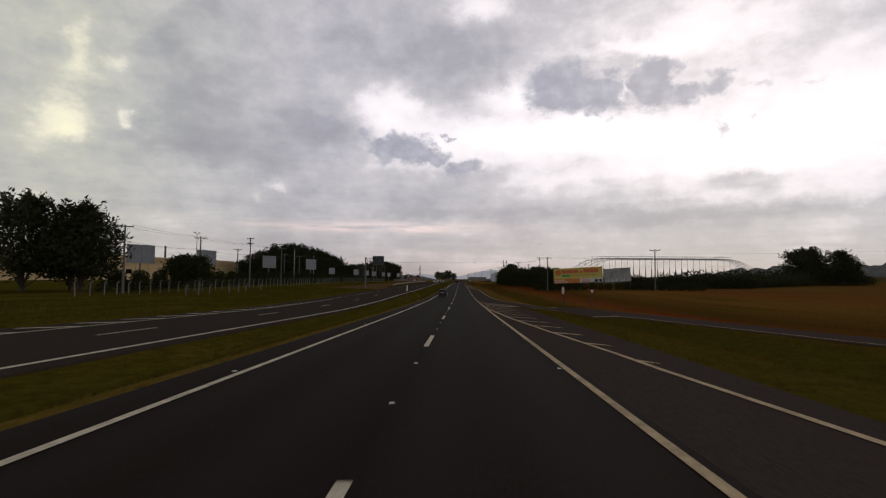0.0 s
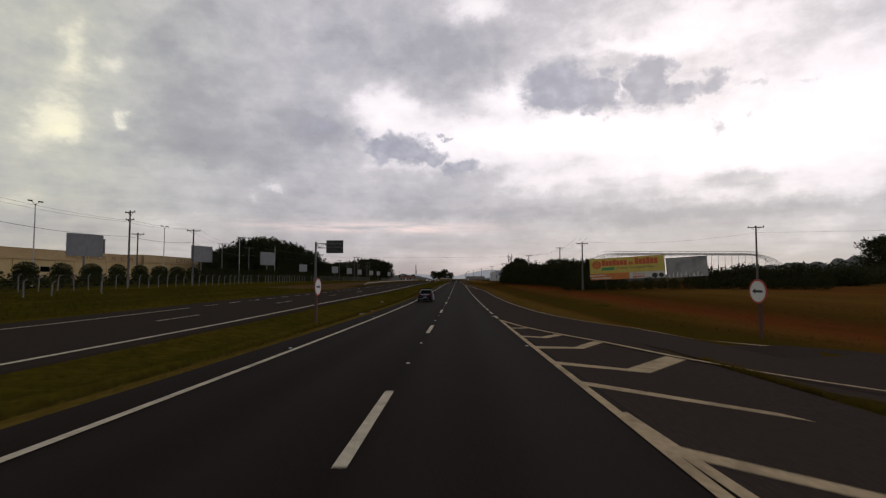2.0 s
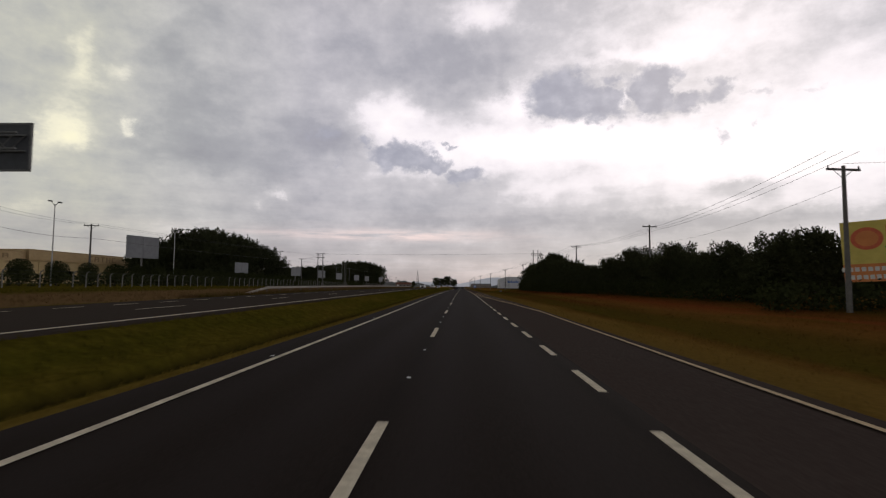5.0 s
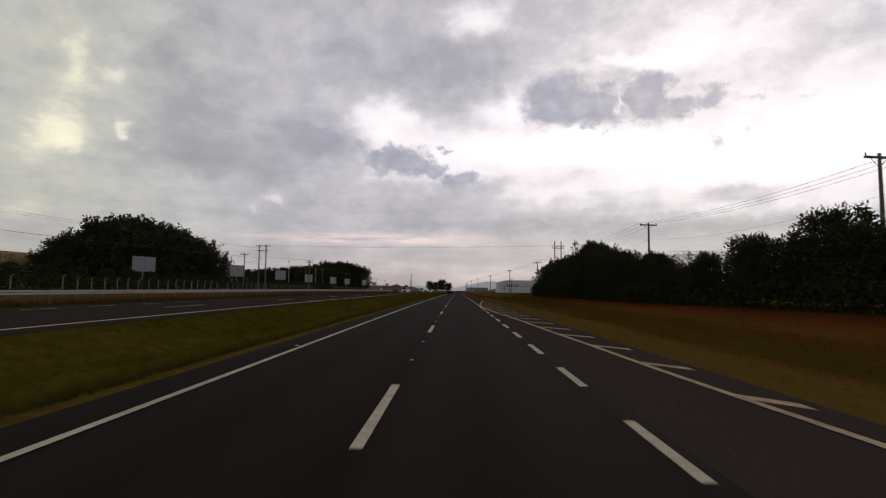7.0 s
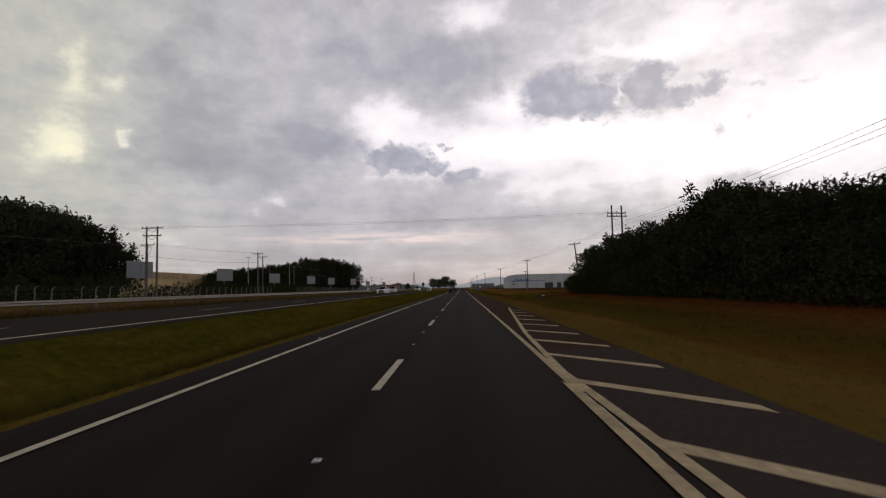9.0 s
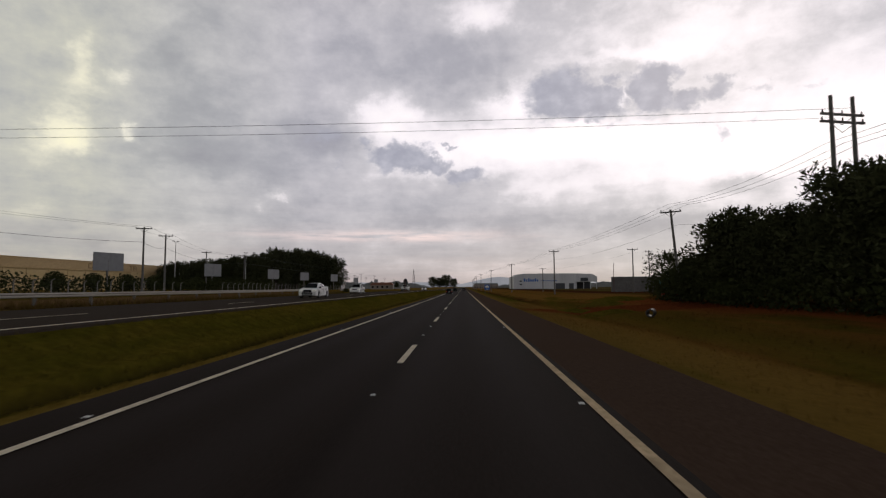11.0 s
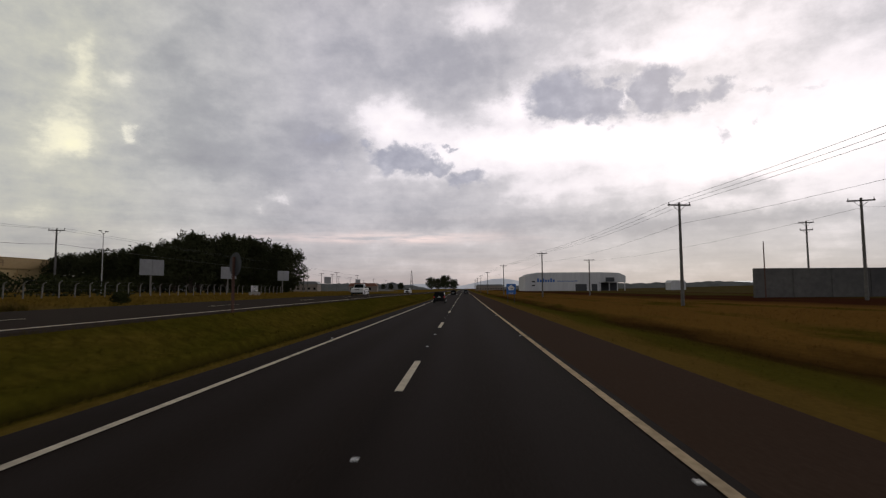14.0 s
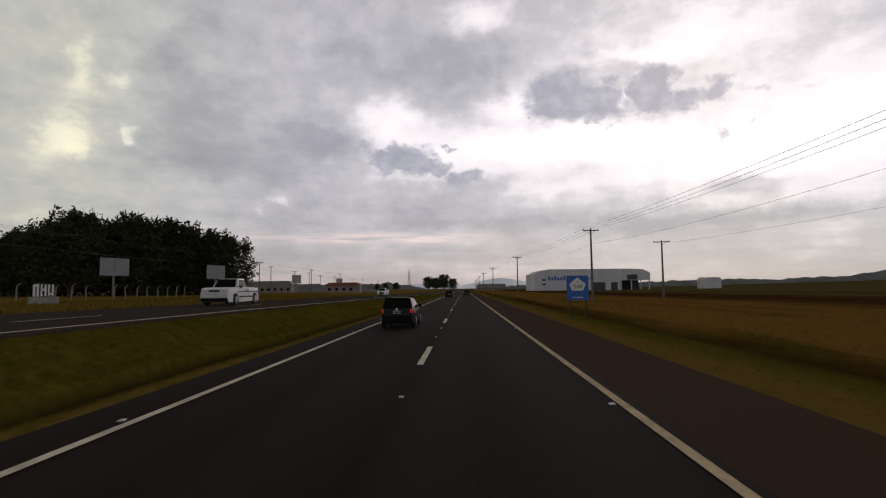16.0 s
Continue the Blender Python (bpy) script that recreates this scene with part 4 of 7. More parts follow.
woods("distant dark tree line across the fields", 75, 900, 640, 820, 7, 30, 3)
woods("distant dark wooded rise across the fields", 340, 880, 1000, 640, 26, 60, 5)
woods("distant dark scrub beside the highway", -330, 700, -40, 665, 7, 14, 7)
woods("distant dark tree line beyond the windbreak", -700, 760, -150, 700, 12, 30, 9)
woods("far low tree line along the highway", -46, 1150, -300, 1100, 13, 30, 11, 90)
woods("far low tree line along the highway", 30, 1180, 330, 1120, 9, 30, 13, 90)


def backdrop_hills():
    """Pale hills on the horizon, far beyond everything else."""
    m = bpy.data.materials.new("haze_glow_hills")
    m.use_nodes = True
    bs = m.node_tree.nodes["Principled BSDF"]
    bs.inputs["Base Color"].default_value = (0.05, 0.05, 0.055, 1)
    # distance haze put in as a pale bluish glow
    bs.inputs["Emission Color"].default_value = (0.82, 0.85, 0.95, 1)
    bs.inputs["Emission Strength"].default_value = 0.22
    verts, faces = [], []
    n = 160
    for i in range(n + 1):
        a = radians(-75 + 150 * i / n)
        h = 22 + 52 * max(0.0, noise.noise((i * 0.07, 2.0, 0))) + 26 * noise.noise((i * 0.22, 5.0, 0)) + 30 * math.exp(-((math.degrees(a) - 3) / 4) ** 2)
        for r, f in ((3600, -0.3), (3900, 1.0), (4300, -0.3)):
            verts.append((math.sin(a) * r, math.cos(a) * r, max(h, 6) * f))
    for i in range(n):
        for k in range(2):
            a = i * 3 + k
            faces.append((a, a + 1, a + 4, a + 3))
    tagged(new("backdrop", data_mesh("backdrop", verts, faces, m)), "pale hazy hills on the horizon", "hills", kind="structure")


backdrop_hills()

# tall unclipped screen of trees on the near side
screen = [tree("screen_tree", "bushy dark-green roadside tree in a long unclipped screen", 8.0, 3.6, M_LEAF2, 51 + k, 0.16, 0.02, 9600 if k < 3 else 3000, 0.17 if k < 3 else 0.32, 14, 46, spike=1.1, slim=0.34) for k in range(4)]
airy = tree("screen_tree", "thin-leaved bushy tree with bare twigs at the end of the screen", 6.0, 3.0, M_LEAF2, 61, 0.12, 0.02, 2300, 0.16, 15, 70, spike=1.3, slim=0.34)
rng = random.Random(5)
spots, behind = [], []
y = 153.0
while y < 309:
    hgt = float(np.interp(y, [150, 175, 187, 197, 205, 217, 223, 229, 234, 243, 253, 262, 270, 282, 290, 294.5, 300, 309], [5.2, 6.0, 6.5, 6.5, 5.2, 5.3, 6.1, 6.6, 7.2, 8.6, 8.3, 7.5, 7.9, 7.1, 7.6, 4.4, 3.7, 3.8])) * rng.choice((0.78, 0.88, 0.96, 1.02, 1.1))
    x = float(np.interp(y, [150, 185, 205, 215, 290, 309], [29.0, 28.0, 25.6, 24.3, 24.1, 25.2])) + rng.uniform(-0.7, 0.9)
    spots.append((x, y, hgt / 8.0))
    behind.append((x + 5.0, y + 1.5, hgt / 8.0 * rng.uniform(0.62, 0.9)))
    y += 3.4
plant_row(screen[:3], spots, "screen of roadside trees")
plant_row(screen[3:], behind, "screen of roadside trees")
plant_row([airy], [(28.6, 311, 0.72), (29.0, 317, 1.0), (32.6, 320, 0.85), (34.0, 314, 0.7)], "screen of roadside trees")
drop_source(airy)
hedge("low_hedge", "low dark scrub hedge in front of the billboards", 21, 147.2, 58, 127.6, 2.0, 0.9, M_HEDGE, 47, 0.12, 190)
hedge("screen_scrub", "dense dark scrub at the foot of the tree screen", 26.6, 152, 25.6, 196, 2.5, 1.4, M_HEDGE, 48, 0.14, 60)
hedge("screen_scrub", "dense dark scrub at the foot of the tree screen", 25.4, 196, 22.2, 220, 2.4, 1.4, M_HEDGE, 54, 0.14, 64)
hedge("screen_scrub", "dense dark scrub at the foot of the tree screen", 21.9, 218, 21.7, 288, 2.8, 1.4, M_HEDGE, 45, 0.14, 64)
hedge("screen_scrub", "dense rounded dark scrub hiding the foot of a pole", 22.8, 286, 22.6, 303, 3.9, 1.9, M_HEDGE, 52, 0.14, 110)
hedge("screen_scrub", "dense dark scrub at the end of the tree screen", 28.0, 305, 28.2, 317.5, 3.2, 1.9, M_HEDGE, 53, 0.14, 110)
for s_ob in screen:
    drop_source(s_ob)

# ---- poles, cables, lamps ----


def utility_pole(label, h=9.6, cross=(2.2,), double=False, drop=0.25, gap=1.1):
    root = thing("utility_pole", label, "utility pole")
    xs = (-0.75, 0.75) if double else (0.0,)
    for x in xs:
        part("post", rods(((x, 0, -0.4), (x, 0, h), 0.17, 0.105), seg=10), M_POLE, root)
    for i, w in enumerate(cross):
        z = h - drop - gap * i
        part("crossarm", boxes((-w / 2, w / 2, -0.06, 0.06, z - 0.07, z + 0.07), bevel=0.01), M_POLE, root)
        for k in (-0.46, 0.0, 0.46):
            part("insulator", rods(((w * k, 0, z + 0.07), (w * k, 0, z + 0.27), 0.05, 0.03), seg=8), M_DARKSTEEL, root)
        part("brace", rods(((-w * 0.3, 0.05, z), (0, 0.05, z - 0.6), 0.02), ((w * 0.3, 0.05, z), (0, 0.05, z - 0.6), 0.02), seg=5), M_DARKSTEEL, root)
    return root


pole = utility_pole("concrete utility pole with a single wooden crossarm")
RIGHT_POLES = [(24.0, 143), (29.0, 191), (24.6, 221.5), (23.2, 299), (21.4, 362.5), (18.0, 428), (14.0, 486), (11.5, 548), (10.5, 612), (10.5, 680), (11.0, 760), (12.0, 850)]
for x, y in RIGHT_POLES:
    lean = pose(0, 0, 0, 0, -5 if y == 299 else 0)
    squat = Matrix.Diagonal((1, 1, 0.91 if y == 143 else 1.08 if y == 191 else 0.95 if y == 299 else 1, 1))
    tagged(copy_thing(pole, ground_pose(x, y, 8) @ lean @ squat), group="near-side power line")
FIELD_POLES = [(45.6, 125), (38.7, 363.5), (29.4, 434)]
for x, y in FIELD_POLES:
    squat = Matrix.Diagonal((1, 1, 0.85 if y == 434 else 1, 1))
    tagged(copy_thing(pole, ground_pose(x, y, -20) @ squat), group="field power line")
LEFT_POLES = [(-46, 74), (-46, 96), (-44.3, 135), (-56, 172.7), (-57, 192), (-54, 293), (-44.5, 320), (-47.5, 331), (-60.5, 372), (-57, 386), (-60, 515), (-62, 577), (-63, 633)]
BACK_POLES = [(-67, 544), (-74, 593), (-73, 612), (-80, 658), (-79, 688), (-72, 744), (-89, 792), (-73, 820)]
tagged(copy_thing(pole, ground_pose(-58.9, 143, 12)), group="second far-side power line")
for x, y in BACK_POLES:
    tagged(copy_thing(pole, ground_pose(x, y, 9)), group="second far-side power line")
for x, y in LEFT_POLES:
    tagged(copy_thing(pole, ground_pose(x, y, 12)), group="far-side power line")
drop_source(pole)
pole = utility_pole("tall concrete utility pole with two crossarms", 11.2, (2.0, 1.7))
for x, y in ((52.6, 394), (41.6, 322.5), (51.4, 347.4), (-46.8, 121)):
    tagged(copy_thing(pole, ground_pose(x, y, -20)), group="poles with two crossarms")
drop_source(pole)
twin = utility_pole("pair of tall concrete poles joined by two low crossarms", 12.4, (2.9, 3.0), True, 1.1, 0.45)
twin.matrix_basis = ground_pose(23.7, 276, 12)
twin = utility_pole("pair of concrete poles joined by crossarms", 10.4, (3.0, 2.6), True)
twin.matrix_basis = ground_pose(-42.8, 275.3, 5)


def cable(name, label, spans, sag, r=0.022):
    """One hanging cable through a row of poles."""
    cu = bpy.data.curves.new(name, "CURVE")
    cu.dimensions, cu.bevel_depth, cu.bevel_resolution = "3D", r, 1
    for a, b in spans:
        a, b = Vector(a), Vector(b)
        sp = cu.splines.new("POLY")
        sp.points.add(12)
        for i, p in enumerate(sp.points):
            q = i / 12
            c = a.lerp(b, q)
            p.co = (c.x, c.y, c.z - 4 * sag * q * (1 - q), 1)
    cu.materials.append(M_WIRE)
    return tagged(new(name, cu), label, "cable")


def line_spans(poles, dx, dz):
    tops = [(x + dx, y, land(x, y) + dz) for x, y in poles]
    return list(zip(tops[:-1], tops[1:]))


main = sorted(RIGHT_POLES[:3] + [(23.7, 276)] + RIGHT_POLES[3:], key=lambda p: p[1])
for dx in (-1.0, 0.0, 1.0):
    cable("power_cable", "thin dark power cable sagging between the near poles", line_spans(main, dx, 9.62), 0.55, 0.012)
cable("telephone_cable", "thin dark telephone cable along the near poles", line_spans(main, 0.1, 7.6), 0.8, 0.009)
left = sorted(LEFT_POLES + [(-46.8, 121), (-42.8, 275.3)], key=lambda p: p[1])
for dx in (-1.0, 1.0):
    cable("power_cable", "thin dark power cable sagging between the far poles", line_spans(left, dx, 9.62), 0.3, 0.013)
cable("telephone_cable", "thick dark telephone cable along the far poles", line_spans(left, 0.0, 7.4), 0.4, 0.022)
for dx in (-0.9, 0.9):
    cable("crossing_cable", "dark power cable that crosses high over the highway", [((-42.8, 275.3 + dx, land(-42.8, 275.3) + 10.2), (23.7, 276 + dx, land(23.7, 276) + 11.4))], 0.35, 0.011)
cable("field_cable", "thin dark cable across the field", [((24.0, 143, 9.3), (45.6, 125, 9.4)), ((45.6, 125, 9.4), (110, 90, 10.4)), ((38.5, 363, 9.3), (110, 350, 11.0)), ((38.5, 363, 9.3), (29.4, 434, 7.9))], 0.8, 0.010)


def street_lamp():
    root = thing("street_lamp", "tall grey street lamp with two short arms and dark heads", "street lamp", group="street lamps along the factory")
    part("post", rods(((0, 0, -0.3), (0, 0, 11.4), 0.11, 0.06), seg=10), M_STEEL, root)
    for s in (-1, 1):
        part("arm", rods(((0, 0, 11.2), (s * 0.6, 0, 11.7), 0.045, 0.03), seg=6), M_DARKSTEEL, root)
        bm = boxes((s * 0.75 - 0.3, s * 0.75 + 0.3, -0.13, 0.13, 11.66, 11.82), bevel=0.04)
        part("lamp_head", bm, M_DARKSTEEL, root)
    return root


lamp = street_lamp()
for x, y in ((-56.2, 115), (-59.3, 152.8), (-56, 183), (-60, 222), (-66, 368), (-66, 409)):
    copy_thing(lamp, ground_pose(x, y, 80))
drop_source(lamp)

# ---- fence, guardrail, hoardings, gantry, signs ----


def fence(label, x, y0, y1, gap, h):
    root = thing("fence", label, "fence")
    outline = [(-0.05, -0.3), (0.05, -0.3), (0.05, h - 0.32), (0.11, h - 0.16), (0.36, h - 0.02), (0.32, h + 0.05), (0.04, h - 0.1), (-0.05, h - 0.3)]
    me = mesh_of("fence_post", prism(outline, -0.05, 0.05))
    me.materials.append(M_POST)
    rng = random.Random(int(y0))
    y = y0
    while y < y1:
        if rng.random() > 0.05:
            p = part("fence_post", me, None, root)
            p.matrix_basis = pose(float(x(y)) + rng.uniform(-0.05, 0.05), y, land(float(x(y)), y), rng.uniform(-2, 2), rng.uniform(-3, 3), rng.uniform(-8, 8))
            p.scale.z = rng.uniform(0.92, 1.06)
        y += gap * rng.uniform(0.94, 1.06)
    spans = []
    for z in (0.4, 0.9, 1.4, 1.8):
        ys = np.arange(y0, y1, 12.0)
        pts = [(float(x(v)), float(v), land(float(x(v)), float(v)) + z) for v in ys]
        spans += list(zip(pts[:-1], pts[1:]))
    w = cable("fence_wire", "", spans, 0.02, 0.008)
    w.parent = root
    for key in ("category",):
        if key in w:
            del w[key]
    return root


fx = lambda y: np.interp(y, [60, 150, 200, 300, 450], [-44, -44, -47, -47, -46])
fence("long fence of whitewashed concrete posts with wire strands", fx, 62, 336, 2.6, 1.8)
fence("fence of pale concrete posts with wire on the verge", lambda y: np.interp(y, [338, 400, 445], [-41, -43, -43]), 338, 440, 2.5, 1.7)
fence("short row of low pale concrete posts on the grass", lambda y: -36, 72, 100, 3.4, 1.4)


def guardrail():
    root = thing("guardrail", "galvanised steel guardrail with a sloping end beside the opposite carriageway", "guardrail")
    y0, y1, x = 158.0, 329.0, -19.3
    prof = [(0.0, 0.50), (0.06, 0.53), (0.06, 0.57), (0.0, 0.60), (0.0, 0.63), (0.06, 0.66), (0.06, 0.70), (0.0, 0.73)]
    ys = list(np.arange(y0, y1 - 9, 4.0)) + [y1 - 8, y1 - 4, y1]
    verts, faces = [], []
    for y in ys:
        drop = float(np.interp(y, [y0, y0 + 8, y1 - 9, y1], [-0.75, 0, 0, -0.85]))
        for a, z in prof:
            verts.append((x + a, y, land(x, y) + z + drop))
    n = len(prof)
    for j in range(len(ys) - 1):
        for i in range(n - 1):
            k = j * n + i
            faces.append((k, k + 1, k + n + 1, k + n))
    ob = part("rail", data_mesh("rail", verts, faces, M_RAIL), None, root)
    mod = ob.modifiers.new("sheet", "SOLIDIFY")
    mod.thickness = 0.008
    me = mesh_of("rail_post", boxes((-0.16, -0.02, -0.05, 0.05, -0.3, 0.68)))
    me.materials.append(M_POLE)
    for y in ys[2:-3]:
        p = part("rail_post", me, None, root)
        p.location = (x, y, land(x, y))


guardrail()


def hoarding(w=7.6, h=3.9, z0=4.9, label="blank light-grey roadside hoarding on a single steel post"):
    """Board in the local x-z plane, face towards -y."""
    root = thing("hoarding", label, "billboard", group="blank hoardings along the factory")
    part("post", rods(((0, 0.25, -0.3), (0, 0.25, z0 + 0.4), 0.17), seg=12), M_POST, root)
    for s in (-1, 1):
        part("panel", boxes((s * w / 4 - w / 4 + 0.03, s * w / 4 + w / 4 - 0.03, -0.05, 0.03, z0, z0 + h), bevel=0.012), M_BOARD, root)
    for z in (z0 + 0.5, z0 + h / 2, z0 + h - 0.5):
        part("rib", boxes((-w / 2, w / 2, 0.03, 0.12, z - 0.06, z + 0.06)), M_DARKSTEEL, root)
    return root


board = hoarding(6.8)
for x, y in ((-66, 111), (-64.3, 136.5), (-60.9, 172.6), (-56.2, 204.5)):
    copy_thing(board, ground_pose(x, y, 72))
drop_source(board)
board = hoarding(5.5, 3.0, 3.6, "blank pale-grey low hoarding on a single steel post")
for x, y in ((-62, 262), (-56.5, 295), (-57, 331), (-59.3, 373), (-58.3, 412), (-58.5, 446), (-54, 474), (-60, 551), (-58, 610)):
    copy_thing(board, ground_pose(x, y, 72))
drop_source(board)


def gantry():
    root = thing("sign_gantry", "grey steel cantilever gantry with a dark sign panel seen from behind", "sign gantry", at=(-22.4, 132.5, land(-22.4, 132.5)))
    part("post", rods(((0, 0, -0.4), (0, 0, 7.75), 0.2, 0.16), seg=14), M_GANTRY, root)
    arm = bmesh.new()
    for z in (6.75, 7.45):
        for y in (-0.25, 0.25):
            rod(arm, (0, y, z), (4.3, y, z), 0.05, seg=6)
    for k in range(6):
        for y in (-0.25, 0.25):
            a, b = (6.75, 7.45) if k % 2 else (7.45, 6.75)
            rod(arm, (k * 0.71, y, a), ((k + 1) * 0.71, y, b), 0.03, seg=5)
    part("truss_arm", arm, M_GANTRY, root)
    part("sign_panel", boxes((1.75, 4.45, 0.3, 0.36, 5.95, 7.95), bevel=0.01), M_BACK, root, "dark grey back of a sign panel")
    part("panel_frame", boxes((1.68, 1.76, 0.28, 0.38, 5.9, 8.0), (4.44, 4.52, 0.28, 0.38, 5.9, 8.0), (1.68, 4.52, 0.28, 0.38, 7.95, 8.03), (1.68, 4.52, 0.28, 0.38, 5.87, 5.95)), M_GANTRY, root)
    return root


gantry()


def arrow_shape(s, flip):
    pts = [(-0.30, 0.0), (-0.12, 0.13), (-0.12, 0.05), (0.28, 0.05), (0.28, -0.05), (-0.12, -0.05), (-0.12, -0.13)]
    return [((-x if flip else x) * s, z * s) for x, z in pts]


def round_sign(label, at_xy, turn, flip, d=0.95, zc=1.85):
    x, y = at_xy
    root = thing("traffic_sign", label, "traffic sign", at=(x, y, land(x, y)), turn=turn)
    part("post", boxes((-0.06, 0.06, 0.03, 0.15, -0.3, zc + 0.3), bevel=0.008), M_WOODPOST, root, "dark brown square post")
    part("back_plate", disc(d / 2 * 0.99, 0.008, 40), M_BACK, root, "dark grey back").location = (0, 0.014, zc)
    ring = disc(d / 2, 0.02, 40)
    part("rim", ring, M_SIGNRED, root, "red rim").location = (0, 0, zc)
    part("face", disc(d / 2 * 0.86, 0.014, 40), M_WHITE, root, "white face").location = (0, -0.009, zc)
    part("arrow", prism(arrow_shape(d, flip), -0.021, -0.017), M_BLACKINK, root, "black arrow").location = (0, 0, zc)
    return root


round_sign("round white sign with red rim and arrow on brown post", (13.6, 66.6), -80, False, 1.0, 1.9)
round_sign("round white arrow sign with red rim in the median", (-6.0, 71.5), 84, True, 0.9, 1.8)
xb, yb = -8.0, 333.0
back = thing("traffic_sign", "round traffic sign seen from its dark back beside the median", "traffic sign", at=(xb, yb, land(xb, yb)), turn=-40)
part("post", boxes((-0.045, 0.045, -0.12, -0.03, -0.3, 2.2), bevel=0.008), M_WOODPOST, back)
part("plate", disc(0.48, 0.02, 40), M_BACK, back).location = (0, 0, 1.9)


def yield_sign(x, y):
    root = thing("yield_sign", "white inverted triangle sign with red rim on a brown post", "traffic sign", at=(x, y, land(x, y)), turn=20)
    part("post", boxes((-0.06, 0.06, 0.02, 0.14, -0.3, 2.05), bevel=0.008), M_WOODPOST, root)
    part("rim", prism([(-0.32, 2.16), (0.32, 2.16), (0, 1.6)], -0.01, 0.012), M_SIGNRED, root)
    part("face", prism([(-0.2, 2.1), (0.2, 2.1), (0, 1.74)], -0.016, -0.008), M_WHITE, root)


yield_sign(15.6, 60.4)


def route_sign():
    root = thing("route_sign", "blue route marker sign with a white shield on two posts", "road sign", at=(7.9, 389, land(7.9, 389)), turn=2)
    for x in (-0.48, 0.48):
        part("post", boxes((x - 0.04, x + 0.04, 0.02, 0.1, -0.3, 2.5), bevel=0.008), M_DARKSTEEL, root)
    part("plate", boxes((-0.66, 0.66, -0.012, 0.012, 1.15, 2.62), bevel=0.005), M_SIGNBLUE, root)
    z = 2.02
    shield = [(-0.42, 0.02), (-0.30, -0.27), (0.30, -0.27), (0.42, 0.02), (0.42, 0.1), (0.0, 0.44), (-0.42, 0.1)]
    part("shield", prism([(x * 1.12, z + q * 1.1) for x, q in shield], -0.022, -0.013), M_WHITE, root, "white five-sided shield")
    num = part("number", lettering("344", 0.36, M_BLACKINK, "number"), None, root, "black numerals 344")
    num.matrix_basis = pose(0, -0.03, z - 0.07, 90)
    top = part("letters", lettering("SP", 0.15, M_SIGNBLUE, "letters"), None, root, "small blue letters SP")
    top.matrix_basis = pose(0, -0.03, z + 0.2, 90)
    for k in range(5):
        part("small_mark", boxes((-0.3 + 0.13 * k, -0.23 + 0.13 * k, -0.018, -0.012, 1.27, 1.36)), M_WHITE, root)


route_sign()


